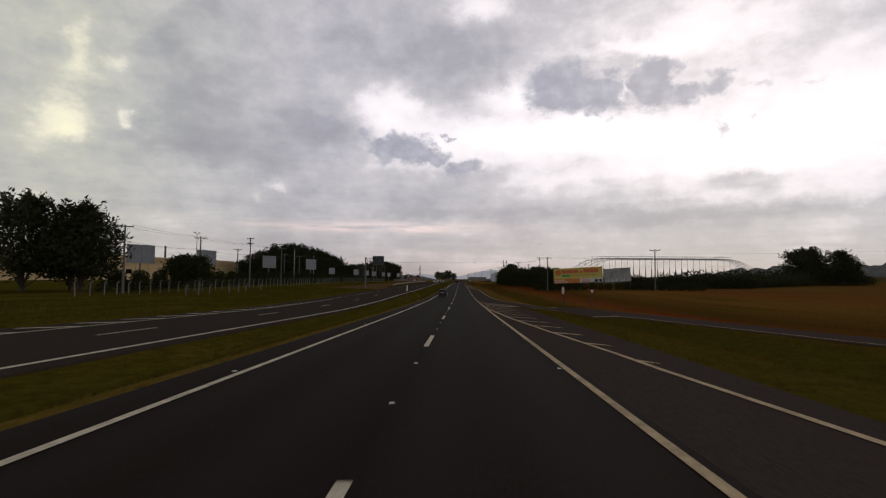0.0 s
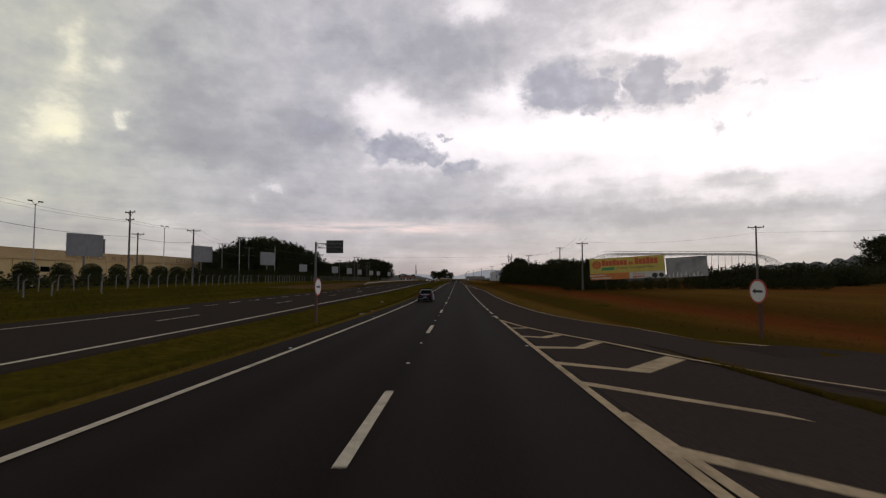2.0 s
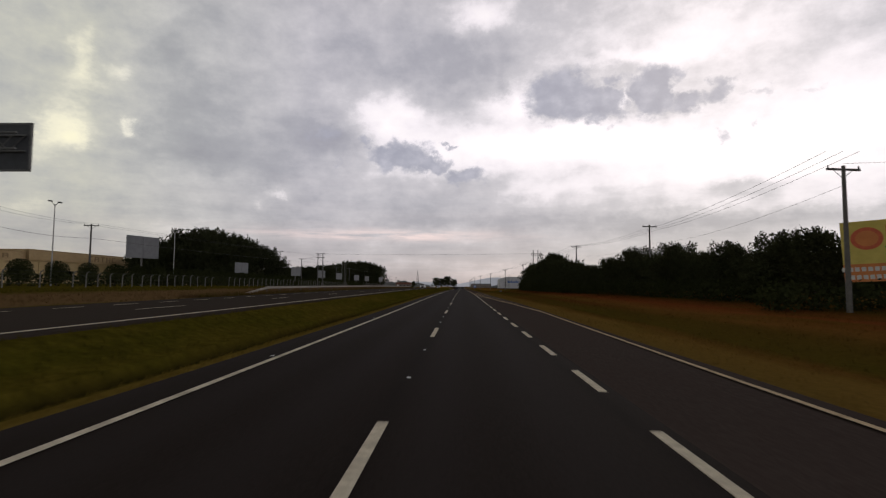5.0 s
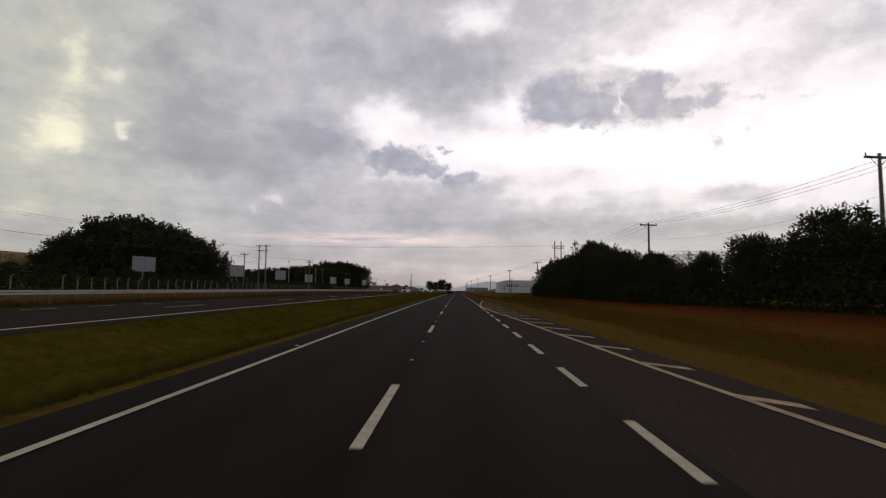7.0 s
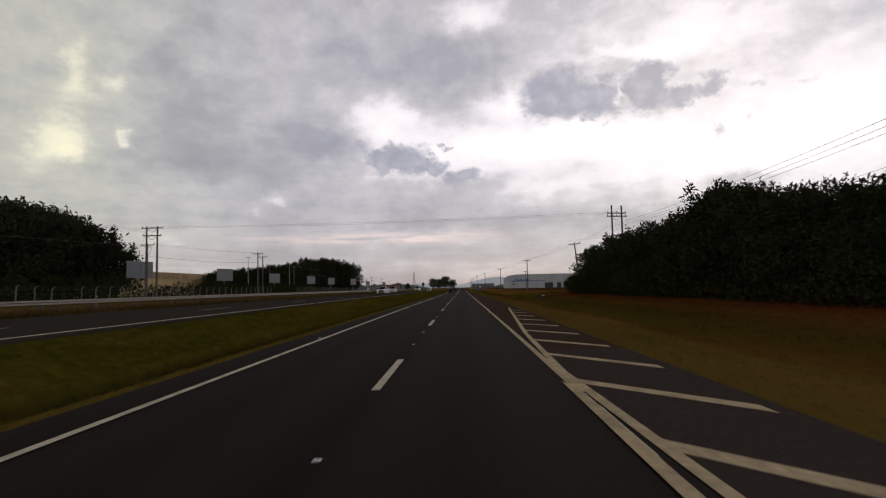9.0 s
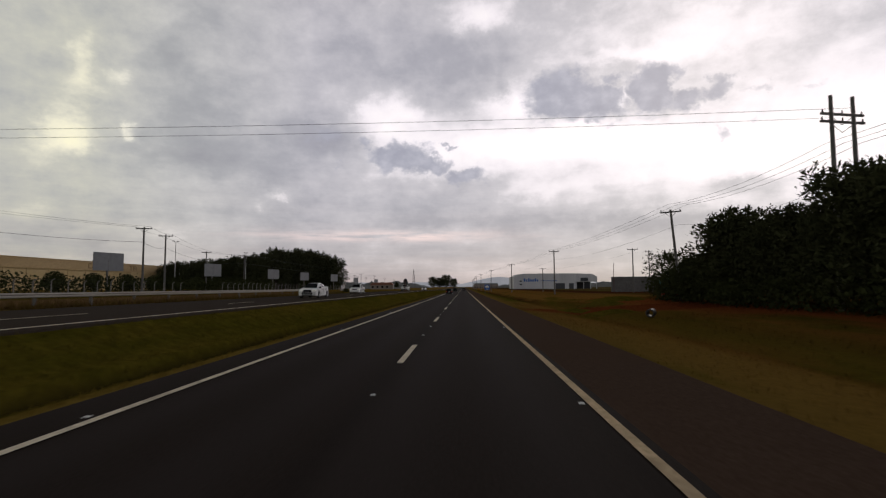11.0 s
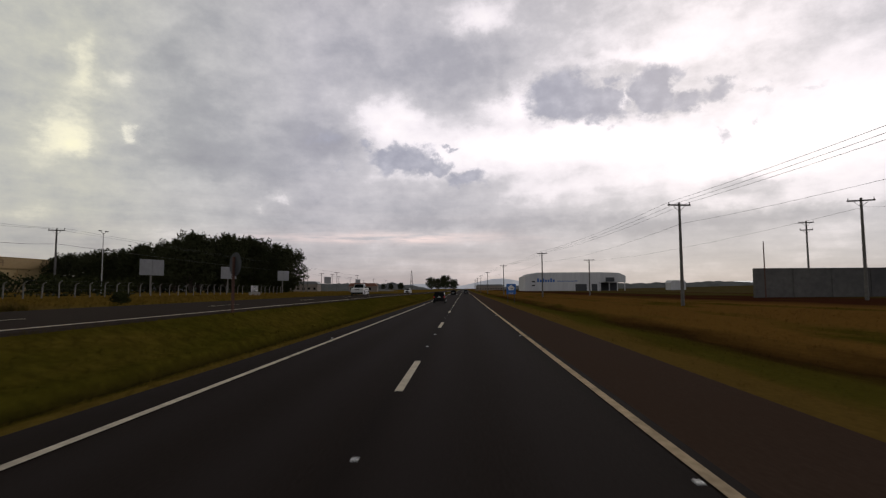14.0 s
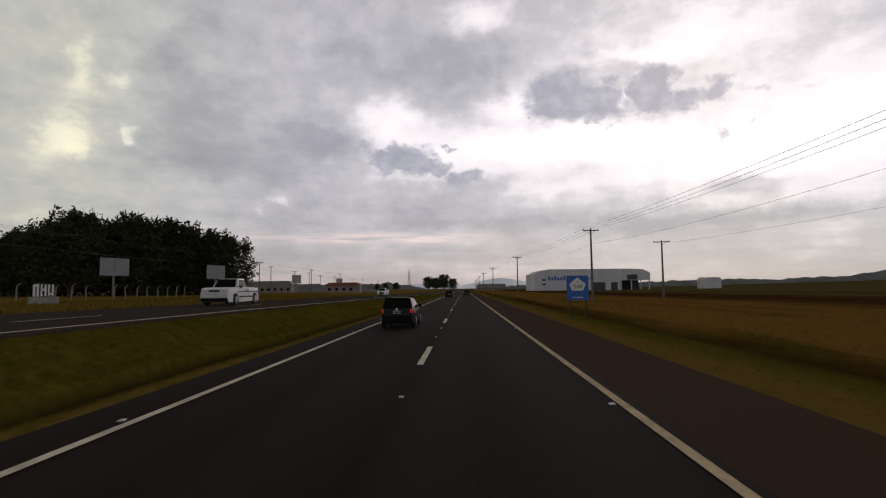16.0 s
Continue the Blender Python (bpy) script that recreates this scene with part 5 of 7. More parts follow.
def advert():
    """Wide yellow vinyl hoarding with a red band below; local x along the board, face towards -y."""
    a, b = Vector((26.4, 146.6)), Vector((37.6, 139.2))
    mid, d = (a + b) / 2, b - a
    w, zb = d.length, 2.15
    root = thing("advert_hoarding", "wide yellow advertising hoarding with red and black print on posts", "billboard")
    root.matrix_basis = pose(mid.x, mid.y, land(mid.x, mid.y), 0, -2.6, math.degrees(math.atan2(d.y, d.x))) @ Matrix.Diagonal((1, 1, 0.86, 1))
    part("panel", boxes((-w / 2, w / 2, -0.04, 0.04, zb + 1.35, zb + 4.6), bevel=0.015), M_YELLOW, root)
    part("lower_panel", boxes((-w / 2, 0.6, -0.04, 0.04, zb, zb + 1.35)), M_ORANGE, root, "orange and red lower print")
    part("lower_panel", boxes((0.6, w / 2, -0.04, 0.04, zb, zb + 1.35)), M_PALE, root, "pale lower print")
    for k in range(6):
        x = -w / 2 + 0.2 + k * (w - 0.4) / 5
        part("post", boxes((x - 0.08, x + 0.08, 0.05, 0.21, -0.9, zb + (4.8 if k == 5 else 4.45))), M_WOODPOST, root)
    logo = part("emblem", disc(0.85, 0.02, 36), M_RED, root, "round red emblem")
    logo.location = (-w / 2 + 1.35, -0.055, zb + 3.25)
    inner = part("emblem_ring", disc(0.6, 0.02, 36), M_ORANGE, root)
    inner.location = (-w / 2 + 1.35, -0.068, zb + 3.25)
    # the trade name as plain letter-sized shapes
    x = -w / 2 + 2.35
    for word, hgt in ((7, 1.25), (2, 0.7), (6, 1.4)):
        for k in range(word):
            wide = 0.6 if hgt > 0.8 else 0.34
            tall = hgt * (1.0 if k == 0 or (k * 3) % 4 == 1 else 0.82)
            part("name_bar", boxes((x, x + wide, -0.06, -0.045, zb + 2.95, zb + 2.95 + tall), bevel=0.006), M_RED, root)
            x += wide + 0.07
        x += 0.26
    ribbon_bm = prism([(-1.3, 0.0), (-1.1, 0.3), (-1.3, 0.6), (1.3, 0.6), (1.1, 0.3), (1.3, 0.0)], -0.06, -0.045)
    part("ribbon", ribbon_bm, M_GREEN, root, "green ribbon").location = (-w / 2 + 3.5, 0, zb + 2.0)
    x = -1.7
    for word in ("a", "Melhor", "Cozinha", "de", "Minas"):
        me = lettering(word, 0.62, M_BLACKINK, "slogan")
        xs = [q.co.x for q in me.vertices]
        part("slogan", me, None, root, "black slogan lettering").matrix_basis = pose(x - min(xs), -0.05, zb + 2.35, 90)
        x += max(xs) - min(xs) + 0.2
    for z, x0, x1 in ((0.95, -6.8, -3.4), (0.35, -6.4, -2.6)):
        for k in range(int((x1 - x0) / 0.34)):
            part("small_letter", boxes((x0 + 0.34 * k, x0 + 0.34 * k + 0.24, -0.06, -0.045, zb + z - 0.16, zb + z + 0.16)), M_PALE, root)
    mass = part("dish_word", lettering("Massas", 0.7, M_RED, "dish_word"), None, root, "red-brown lettering")
    mass.matrix_basis = pose(2.2, -0.05, zb + 0.98, 90)
    for k in range(5):
        part("small_letter", boxes((1.2 + 0.42 * k, 1.52 + 0.42 * k, -0.06, -0.045, zb + 0.2, zb + 0.55)), M_RED, root)
    for x, r in ((5.0, 0.5), (6.1, 0.45)):
        part("dish_picture", disc(r, 0.02, 24), M_BLACKINK, root, "dark round food picture").location = (x, -0.055, zb + 0.5)


advert()


def old_board():
    a, b = Vector((38.1, 139.6)), Vector((43.9, 136.5))
    mid, d = (a + b) / 2, b - a
    w = d.length
    root = thing("faded_hoarding", "faded grey hoarding with peeled pale patches", "billboard")
    root.matrix_basis = pose(mid.x, mid.y, land(mid.x, mid.y), 0, -3.4, math.degrees(math.atan2(d.y, d.x)))
    part("panel", boxes((-w / 2, w / 2, -0.03, 0.03, 2.0, 5.35), bevel=0.01), M_BACKGREY, root)
    part("top_edge", boxes((-w / 2 - 0.05, w / 2 + 0.05, -0.05, 0.05, 5.35, 5.43)), M_DARKSTEEL, root)
    rng = random.Random(9)
    for k in range(9):
        x = -w / 2 + 0.3 + k * 0.64
        h = rng.uniform(0.3, 1.1)
        part("peeled_patch", prism([(x, 2.05), (x + rng.uniform(0.2, 0.5), 2.05), (x + rng.uniform(0.15, 0.4), 2.05 + h), (x + 0.05, 2.05 + h * 0.7)], -0.04, -0.032), M_PALE, root)
    for x in (-w / 2 + 0.3, 0, w / 2 - 0.3):
        part("post", boxes((x - 0.08, x + 0.08, 0.04, 0.2, -0.7, 5.3)), M_WOODPOST, root)


M_BACKGREY = material("weathered_board", (0.26, 0.265, 0.275), (0.38, 0.38, 0.385), 0.8, scale=2.0, big=(0.5, (0.07, 0.07, 0.08), 0.5))
old_board()

# ---- buildings ----


def letter_row(root, y, pitch, z, tall, plan):
    """A row of raised letter-sized marks; plan holds how many, with 0 for a space."""
    strokes = (((0, 0.22, 0, 1), (0.78, 1, 0, 1), (0.22, 0.78, 0.42, 0.6)), ((0, 0.22, 0, 1), (0.22, 1, 0, 0.2), (0.22, 0.9, 0.8, 1)), ((0, 1, 0.8, 1), (0.4, 0.62, 0, 0.8)), ((0, 0.22, 0, 1), (0.22, 0.8, 0.78, 1), (0.22, 0.8, 0.4, 0.58), (0.78, 1, 0.0, 0.9)))
    w = pitch * 0.72
    for i, kind in enumerate(plan):
        if kind:
            y0 = y + i * pitch
            part("letter_bar", boxes(*[(0.25, 0.36, y0 + a * w, y0 + b * w, z + c * tall, z + d * tall) for a, b, c, d in strokes[kind - 1]]), M_LETTER, root)


def factory_wall():
    """Long cream factory with a tan, lettered parapet; the trade name is drawn as bars."""
    rows = ((-138.0, 150, 276, 10.4, "long cream rendered factory with a tan parapet and dark letter marks", ((231, 2.4, 1.6, (1, 4, 2, 1, 3, 4, 1, 2, 4)), (256, 2.9, 1.4, (4, 0, 2, 0, 4)))),
            (-137.2, 277, 324, 11.2, "cream rendered factory block with a parapet and dark letter marks", ((304, 3.3, 2.0, (2, 4, 3, 1, 2)),)),
            (-138.0, 326, 491, 10.9, "long cream rendered factory wing with a parapet and dark letter marks", ((439, 2.75, 2.0, (2, 4, 3, 2, 4, 1, 2, 2, 0, 3, 4)), (352, 3.5, 2.2, (4, 1, 2, 3, 1, 4, 2)))))
    for x, y0, y1, h, label, letters in rows:
        z = land(x, (y0 + y1) / 2) - 0.3
        root = thing("factory", label, "factory building", at=(x, 0, z))
        band = 3.4
        part("wall", boxes((-18, 0, y0, y1, 0, h - band)), M_CREAM, root)
        part("parapet", boxes((-18, 0.25, y0 - 0.3, y1 + 0.3, h - band, h)), M_PARAPET, root)
        part("cornice", boxes((0.25, 0.42, y0 - 0.3, y1 + 0.3, h - 0.16, h), (0.25, 0.42, y0 - 0.3, y1 + 0.3, h - band - 0.1, h - band + 0.05)), M_CREAM, root)
        part("roof", boxes((-17.5, -3.0, y0 + 2, y1 - 2, h - 0.3, h + 0.05), bevel=0.02), M_GREYROOF, root)
        k, i = y0 + 4, 0
        while k < y1 - 6:
            part("pilaster", boxes((0.0, 0.2, k, k + 0.6, 0, h - band - 0.1)), M_CREAM, root)
            if i % 3 == 1:
                part("window", boxes((-0.02, 0.05, k + 2.4, k + 6.4, 2.8, 4.6)), M_GLASS, root)
            k += 9.0
            i += 1
        for y, pitch, tall, plan in letters:
            letter_row(root, y, pitch, h - band + (band - tall) * 0.45, tall, plan)
    chim = thing("chimney", "slim dark factory chimney behind the parapet", "chimney", at=(-146, 263, 0))
    part("stack", rods(((0, 0, 7), (0, 0, 18.2), 0.55, 0.45), seg=14), M_POLE, chim)
    part("rim", rods(((0, 0, 18.1), (0, 0, 18.5), 0.6, 0.6), seg=14), M_POLE, chim)


M_PARAPET = material("tan_render", (0.36, 0.25, 0.12), (0.46, 0.33, 0.165), 0.85, scale=0.8, stretch=(1, 1, 2), big=(0.1, (0.34, 0.23, 0.10), 0.5))
M_LETTER = material("faded_letters", (0.20, 0.13, 0.06), (0.28, 0.19, 0.09), 0.8, scale=2)
factory_wall()


def warehouse():
    root = thing("warehouse", "large white-clad factory hall with an open canopy at one end", "warehouse", at=(39.5, 650, land(60, 650)))
    w, d, h = 62.0, 40.0, 11.5
    part("wall", prism([(0, 0), (0, h - 2.2), (3.0, h - 1.2), (3.0, h - 0.6), (7.0, h - 0.4), (7.0, h), (46, h), (46, 0)], 0, d), M_FACTORY, root)
    part("upper_wall", prism([(46, 5.2), (46, h), (58, h - 0.4), (w, h - 2.4), (w, 5.2)], 0, d), M_FACTORY, root)
    for x in (46.5, 52, 57, w - 0.5):
        part("column", boxes((x - 0.25, x + 0.25, 0.2, 0.7, 0, 5.3)), M_FACTORY, root)
    part("back_wall", boxes((46, w, 20, 20.4, 0, 5.3)), M_BACK, root)
    part("panel", boxes((49.6, 55.0, -0.4, -0.2, 5.6, 8.2)), M_BACK, root, "dark sign panel")
    part("door", boxes((31, 38, -0.06, 0.02, 0, 4.2)), M_BACK, root, "dark loading door")
    part("door", boxes((41, 44.5, -0.06, 0.02, 0, 4.2)), M_BACK, root, "dark loading door")
    for k in range(7):
        part("name_bar", boxes((7.4 + 1.62 * k, 8.5 + 1.62 * k, -0.12, -0.02, h - 6.0, h - (3.7 if k in (0, 2, 5) else 4.4))), M_SIGNBLUE, root)
    for k in range(14):
        part("small_bar", boxes((20.0 + 0.9 * k, 20.6 + 0.9 * k, -0.1, -0.02, h - 5.7, h - 5.15)), M_SIGNBLUE, root)
    part("window", boxes((4.2, 6.0, -0.06, 0.02, 5.4, 6.2), ), M_GLASS, root)
    part("window", boxes((4.2, 6.0, -0.06, 0.02, 3.0, 3.8), ), M_GLASS, root)
    for k in range(1, 23):
        part("cladding_rib", boxes((2.0 * k, 2.0 * k + 0.08, -0.05, 0.0, 0.0, h - 2.4)), M_FACTORY, root)


warehouse()


def steel_frame():
    """Steelwork of a long hall being put up: rounded ends, a flat lattice ridge, girts and columns along the front."""
    root = thing("steel_frame", "pale open steel frame of a long hall under construction", "steel frame", at=(85.8, 406, land(100, 406)))
    span, eave, rise = 124.0, 11.4, 7.4

    def roof(x):
        q = min(1.0, max(0.0, min(x, span - x)) / 20.0)
        return eave + rise * (1 - (1 - q) ** 2.2)

    # each bay stands further back and to one side, as the hall lies askew to the road
    bays = [(5.5 * k, 5.0 * k) for k in range(4)]
    for ox, y in bays:
        bm = bmesh.new()
        n = 62
        for i in range(n):
            x0, x1 = span * i / n, span * (i + 1) / n
            rod(bm, (ox + x0, y, roof(x0)), (ox + x1, y, roof(x1)), 0.10, seg=5)
            rod(bm, (ox + x0, y, roof(x0) - 0.7), (ox + x1, y, roof(x1) - 0.7), 0.07, seg=5)
            rod(bm, (ox + x0, y, roof(x0) - 0.7), (ox + x1, y, roof(x1)), 0.045, seg=4)
        part("arch", bm, M_PALESTEEL, root)
        for x in (0.0, span):
            part("side_column", boxes((ox + x - 0.3, ox + x + 0.3, y - 0.25, y + 0.25, -0.5, eave)), M_POLE, root)
    back = bays[-1]
    for i in range(29):
        x = span * i / 28
        part("purlin", rods(((x, 0, roof(x) + 0.1), (x + back[0], back[1], roof(x) + 0.1), 0.06), seg=5), M_PALESTEEL, root)
        if 0 < i < 28:
            part("column", boxes((x - 0.09, x + 0.09, -0.09, 0.09, eave - 0.6, roof(x) + (1.6 if i in (1, 2, 26, 27) else 0.0))), M_PALESTEEL, root)
            part("pillar", boxes((x - 0.28, x + 0.28, -0.25, 0.25, -0.5, eave - 0.6)), M_POLE, root)
    for k in range(5):
        z = eave + 0.3 + 1.35 * k
        inset = 20.0 * (1 - (1 - (z - eave) / rise) ** (1 / 2.2))
        part("girt", rods(((inset, -0.12, z), (span - inset, -0.12, z), 0.06), seg=5), M_PALESTEEL, root)
    for ox, y in bays[:3]:
        bm = bmesh.new()
        rod(bm, (ox + 14.0, y, 20.2), (ox + 110.0, y, 20.2), 0.07, seg=5)
        rod(bm, (ox + 12.0, y, 19.3), (ox + 14.0, y, 20.2), 0.06, seg=5)
        rod(bm, (ox + 110.0, y, 20.2), (ox + 112.0, y, 19.3), 0.06, seg=5)
        for i in range(33):
            x = 14.0 + 3.0 * i
            rod(bm, (ox + x, y, roof(x)), (ox + x, y, 20.2), 0.05, seg=4)
        part("ridge_frame", bm, M_PALESTEEL, root)


steel_frame()


def block_wall():
    root = thing("block_wall", "long dark grey block wall across the field", "wall", at=(40, 385, land(60, 385)))
    part("wall_face", boxes((0, 86, -0.15, 0.15, -0.5, 3.6)), M_WALLDARK, root)
    part("coping", boxes((-0.1, 86.1, -0.22, 0.22, 3.6, 3.75)), M_WALLDARK, root)
    for k in range(0, 87, 5):
        part("pier", boxes((k - 0.2, k + 0.2, -0.26, 0.26, -0.5, 3.7)), M_WALLDARK, root)


block_wall()


def notice_board():
    root = thing("notice_board", "tilted white notice board with a dark printed panel on two posts", "sign board")
    root.matrix_basis = ground_pose(43.6, 352.6, -18) @ pose(0, 0, 0, 0, -4)
    for x in (-0.8, 0.8):
        part("post", boxes((x - 0.06, x + 0.06, 0.03, 0.15, -0.4, 4.0)), M_POST, root)
    part("plate", boxes((-1.3, 1.3, -0.03, 0.03, 1.7, 4.1), bevel=0.01), M_WHITE, root)
    part("edge", boxes((-1.36, -1.3, -0.04, 0.04, 1.66, 4.14), (1.3, 1.36, -0.04, 0.04, 1.66, 4.14), (-1.3, 1.3, -0.04, 0.04, 4.1, 4.14)), M_BACK, root, "dark board edge")
    part("print_block", boxes((-1.15, 1.15, -0.045, -0.032, 2.95, 3.95)), M_BACK, root, "dark printed panel")
    for k in range(5):
        part("print_bar", boxes((-1.0 + 0.42 * k, -0.75 + 0.42 * k, -0.055, -0.047, 3.3, 3.7)), M_PALE, root, "pale print mark")


notice_board()


def painted_board():
    """Home-made board with faded teal, white and red paint, leaning in the scrub."""
    x, y = 25.0, 306.6
    root = thing("painted_board", "faded teal, white and red painted board standing in the scrub", "sign board", at=(x, y, land(x, y)), turn=-28)
    part("panel", boxes((-1.1, 1.1, -0.03, 0.03, 0.25, 2.3), bevel=0.01), M_TEALBOARD, root)
    part("red_strip", prism([(-1.0, 0.3), (1.05, 0.3), (1.0, 0.72), (0.2, 0.62), (-0.9, 0.55)], -0.042, -0.032), M_SIGNRED, root, "faded red painted strip")
    for bx, bz, bw, bh in ((-0.55, 0.85, 0.75, 0.14), (0.35, 0.8, 0.6, 0.16), (-0.95, 1.2, 0.22, 0.5), (-0.1, 1.55, 0.3, 0.1), (0.15, 1.75, 0.12, 0.28), (0.7, 1.15, 0.25, 0.12), (-0.5, 2.0, 0.5, 0.09)):
        part("paint_patch", prism([(bx, bz), (bx + bw, bz + 0.03), (bx + bw * 0.9, bz + bh), (bx + 0.04, bz + bh * 0.8)], -0.042, -0.032), M_PALE, root, "worn white paint patch")
    for px in (-0.8, 0.8):
        part("post", boxes((px - 0.05, px + 0.05, 0.035, 0.13, -0.3, 2.2)), M_WOODPOST, root)


M_TEALBOARD = material("faded_teal_paint", (0.05, 0.13, 0.12), (0.10, 0.21, 0.19), 0.7, scale=2.5, big=(1.0, (0.03, 0.06, 0.10), 0.5))
painted_board()
tower = thing("radio_tower", "slender far lattice radio tower", "tower", at=(-104, 1390, 0))
bm = bmesh.new()
for sx in (-1, 1):
    for sy in (-1, 1):
        rod(bm, (sx * 3, sy * 3, 0), (sx * 0.5, sy * 0.5, 39), 0.3, 0.2, 5)
for k in range(12):
    z = 3 * k
    a = 3 - 2.5 * z / 39
    b = 3 - 2.5 * (z + 3) / 39
    rod(bm, (-a, -a, z), (b, -b, z + 3), 0.15, seg=4)
    rod(bm, (a, -a, z), (-b, -b, z + 3), 0.15, seg=4)
part("lattice", bm, M_DARKSTEEL, tower)

# ---- vehicles ----


def arc(cy, cz, r, z):
    """Wheel arch outline from rear to front, cut at height z."""
    a0 = math.asin((z - cz) / r)
    return [(cy - r * math.cos(a), cz + r * math.sin(a)) for a in np.linspace(a0, math.pi - a0, 11)]


def wheel(root, x, y, r, w, style):
    hub = new("wheel")
    hub.parent = root
    hub.location = (x, y, r)
    bm = bmesh.new()
    m = pose(0, 0, 0, 0, 90)
    bmesh.ops.create_cone(bm, cap_ends=True, segments=28, radius1=r, radius2=r, depth=w, matrix=m)
    bmesh.ops.bevel(bm, geom=[e for e in bm.edges if e.calc_length() < r * 0.4], offset=0.03, segments=2, affect="EDGES")
    part("tyre", bm, M_RUBBER, hub)
    s = 1 if x > 0 else -1
    o = s * (w / 2 + 0.004)
    part("rim", disc(r * 0.64, 0.02, 28, "X"), M_TRIM, hub).location = (o, 0, 0)
    spokes = bmesh.new()
    n = 5 if style == "alloy" else 8
    for k in range(n):
        a = k * 6.2832 / n
        rod(spokes, (o * 1.08, 0, 0), (o * 1.08, math.cos(a) * r * 0.6, math.sin(a) * r * 0.6), r * 0.16, r * 0.11, 6)
    bmesh.ops.create_cone(spokes, cap_ends=True, segments=18, radius1=r * 0.2, radius2=r * 0.16, depth=0.03, matrix=Matrix.Translation((o * 1.1, 0, 0)) @ pose(0, 0, 0, 0, 90))
    rim_ring = bmesh.ops.create_circle(spokes, segments=28, radius=r * 0.66, matrix=Matrix.Translation((o * 1.1, 0, 0)) @ pose(0, 0, 0, 0, 90))
    ring2 = bmesh.ops.create_circle(spokes, segments=28, radius=r * 0.58, matrix=Matrix.Translation((o * 1.1, 0, 0)) @ pose(0, 0, 0, 0, 90))
    for k in range(28):
        spokes.faces.new((rim_ring["verts"][k], rim_ring["verts"][(k + 1) % 28], ring2["verts"][(k + 1) % 28], ring2["verts"][k]))
    part("spokes", spokes, M_ALLOY, hub)


def lerp3(a, b, q):
    return tuple(p + (r - p) * q for p, r in zip(a, b))


def pane(corners, s0, s1, t0, t1, out, slant=0.0):
    """Four-sided pane on a quad (base front, base rear, roof rear, roof front), moved outwards."""
    a, b, c, d = corners
    pts = []
    for s, t in ((s0, t0), (s1, t0), (s1 + slant, t1), (s0 + slant, t1)):
        pts.append(Vector(lerp3(lerp3(a, b, s), lerp3(d, c, s), t)))
    bm = bmesh.new()
    nrm = Vector(out)
    v0 = [bm.verts.new(p + nrm * 0.012) for p in pts]
    v1 = [bm.verts.new(p - nrm * 0.02) for p in pts]
    bm.faces.new(v0)
    bm.faces.new(v1[::-1])
    for k in range(4):
        bm.faces.new((v0[k], v1[k], v1[(k + 1) % 4], v0[(k + 1) % 4]))
    bmesh.ops.recalc_face_normals(bm, faces=bm.faces)
    return bm


def round_off(bm, v):
    """Plan view rounds off towards both ends, sides lean in above the waist."""
    middle, half = (v["rear"] + v["front"]) / 2, (v["front"] - v["rear"]) / 2
    for q in bm.verts:
        t = max(0.0, (abs(q.co.y - middle) - half * 0.62) / (half * 0.38))
        up = max(0.0, min(1.0, (q.co.z - 0.62) / 0.4)) if q.co.z < 1.1 else 1.0
        q.co.x *= (1 - 0.11 * t * t) * (1 - 0.035 * up)
    return bm


def side_skin(hw, s, y0, y1, z0, z1, out=0.006):
    """Thin sheet on the flank, in short lengths so that it follows the rounding."""
    n = 8
    return boxes(*[(min(s * hw, s * (hw + out)), max(s * hw, s * (hw + out)), y0 + (y1 - y0) * k / n, y0 + (y1 - y0) * (k + 1) / n, z0 + (z1 - z0) * j / 2, z0 + (z1 - z0) * (j + 1) / 2) for k in range(n) for j in range(2)])


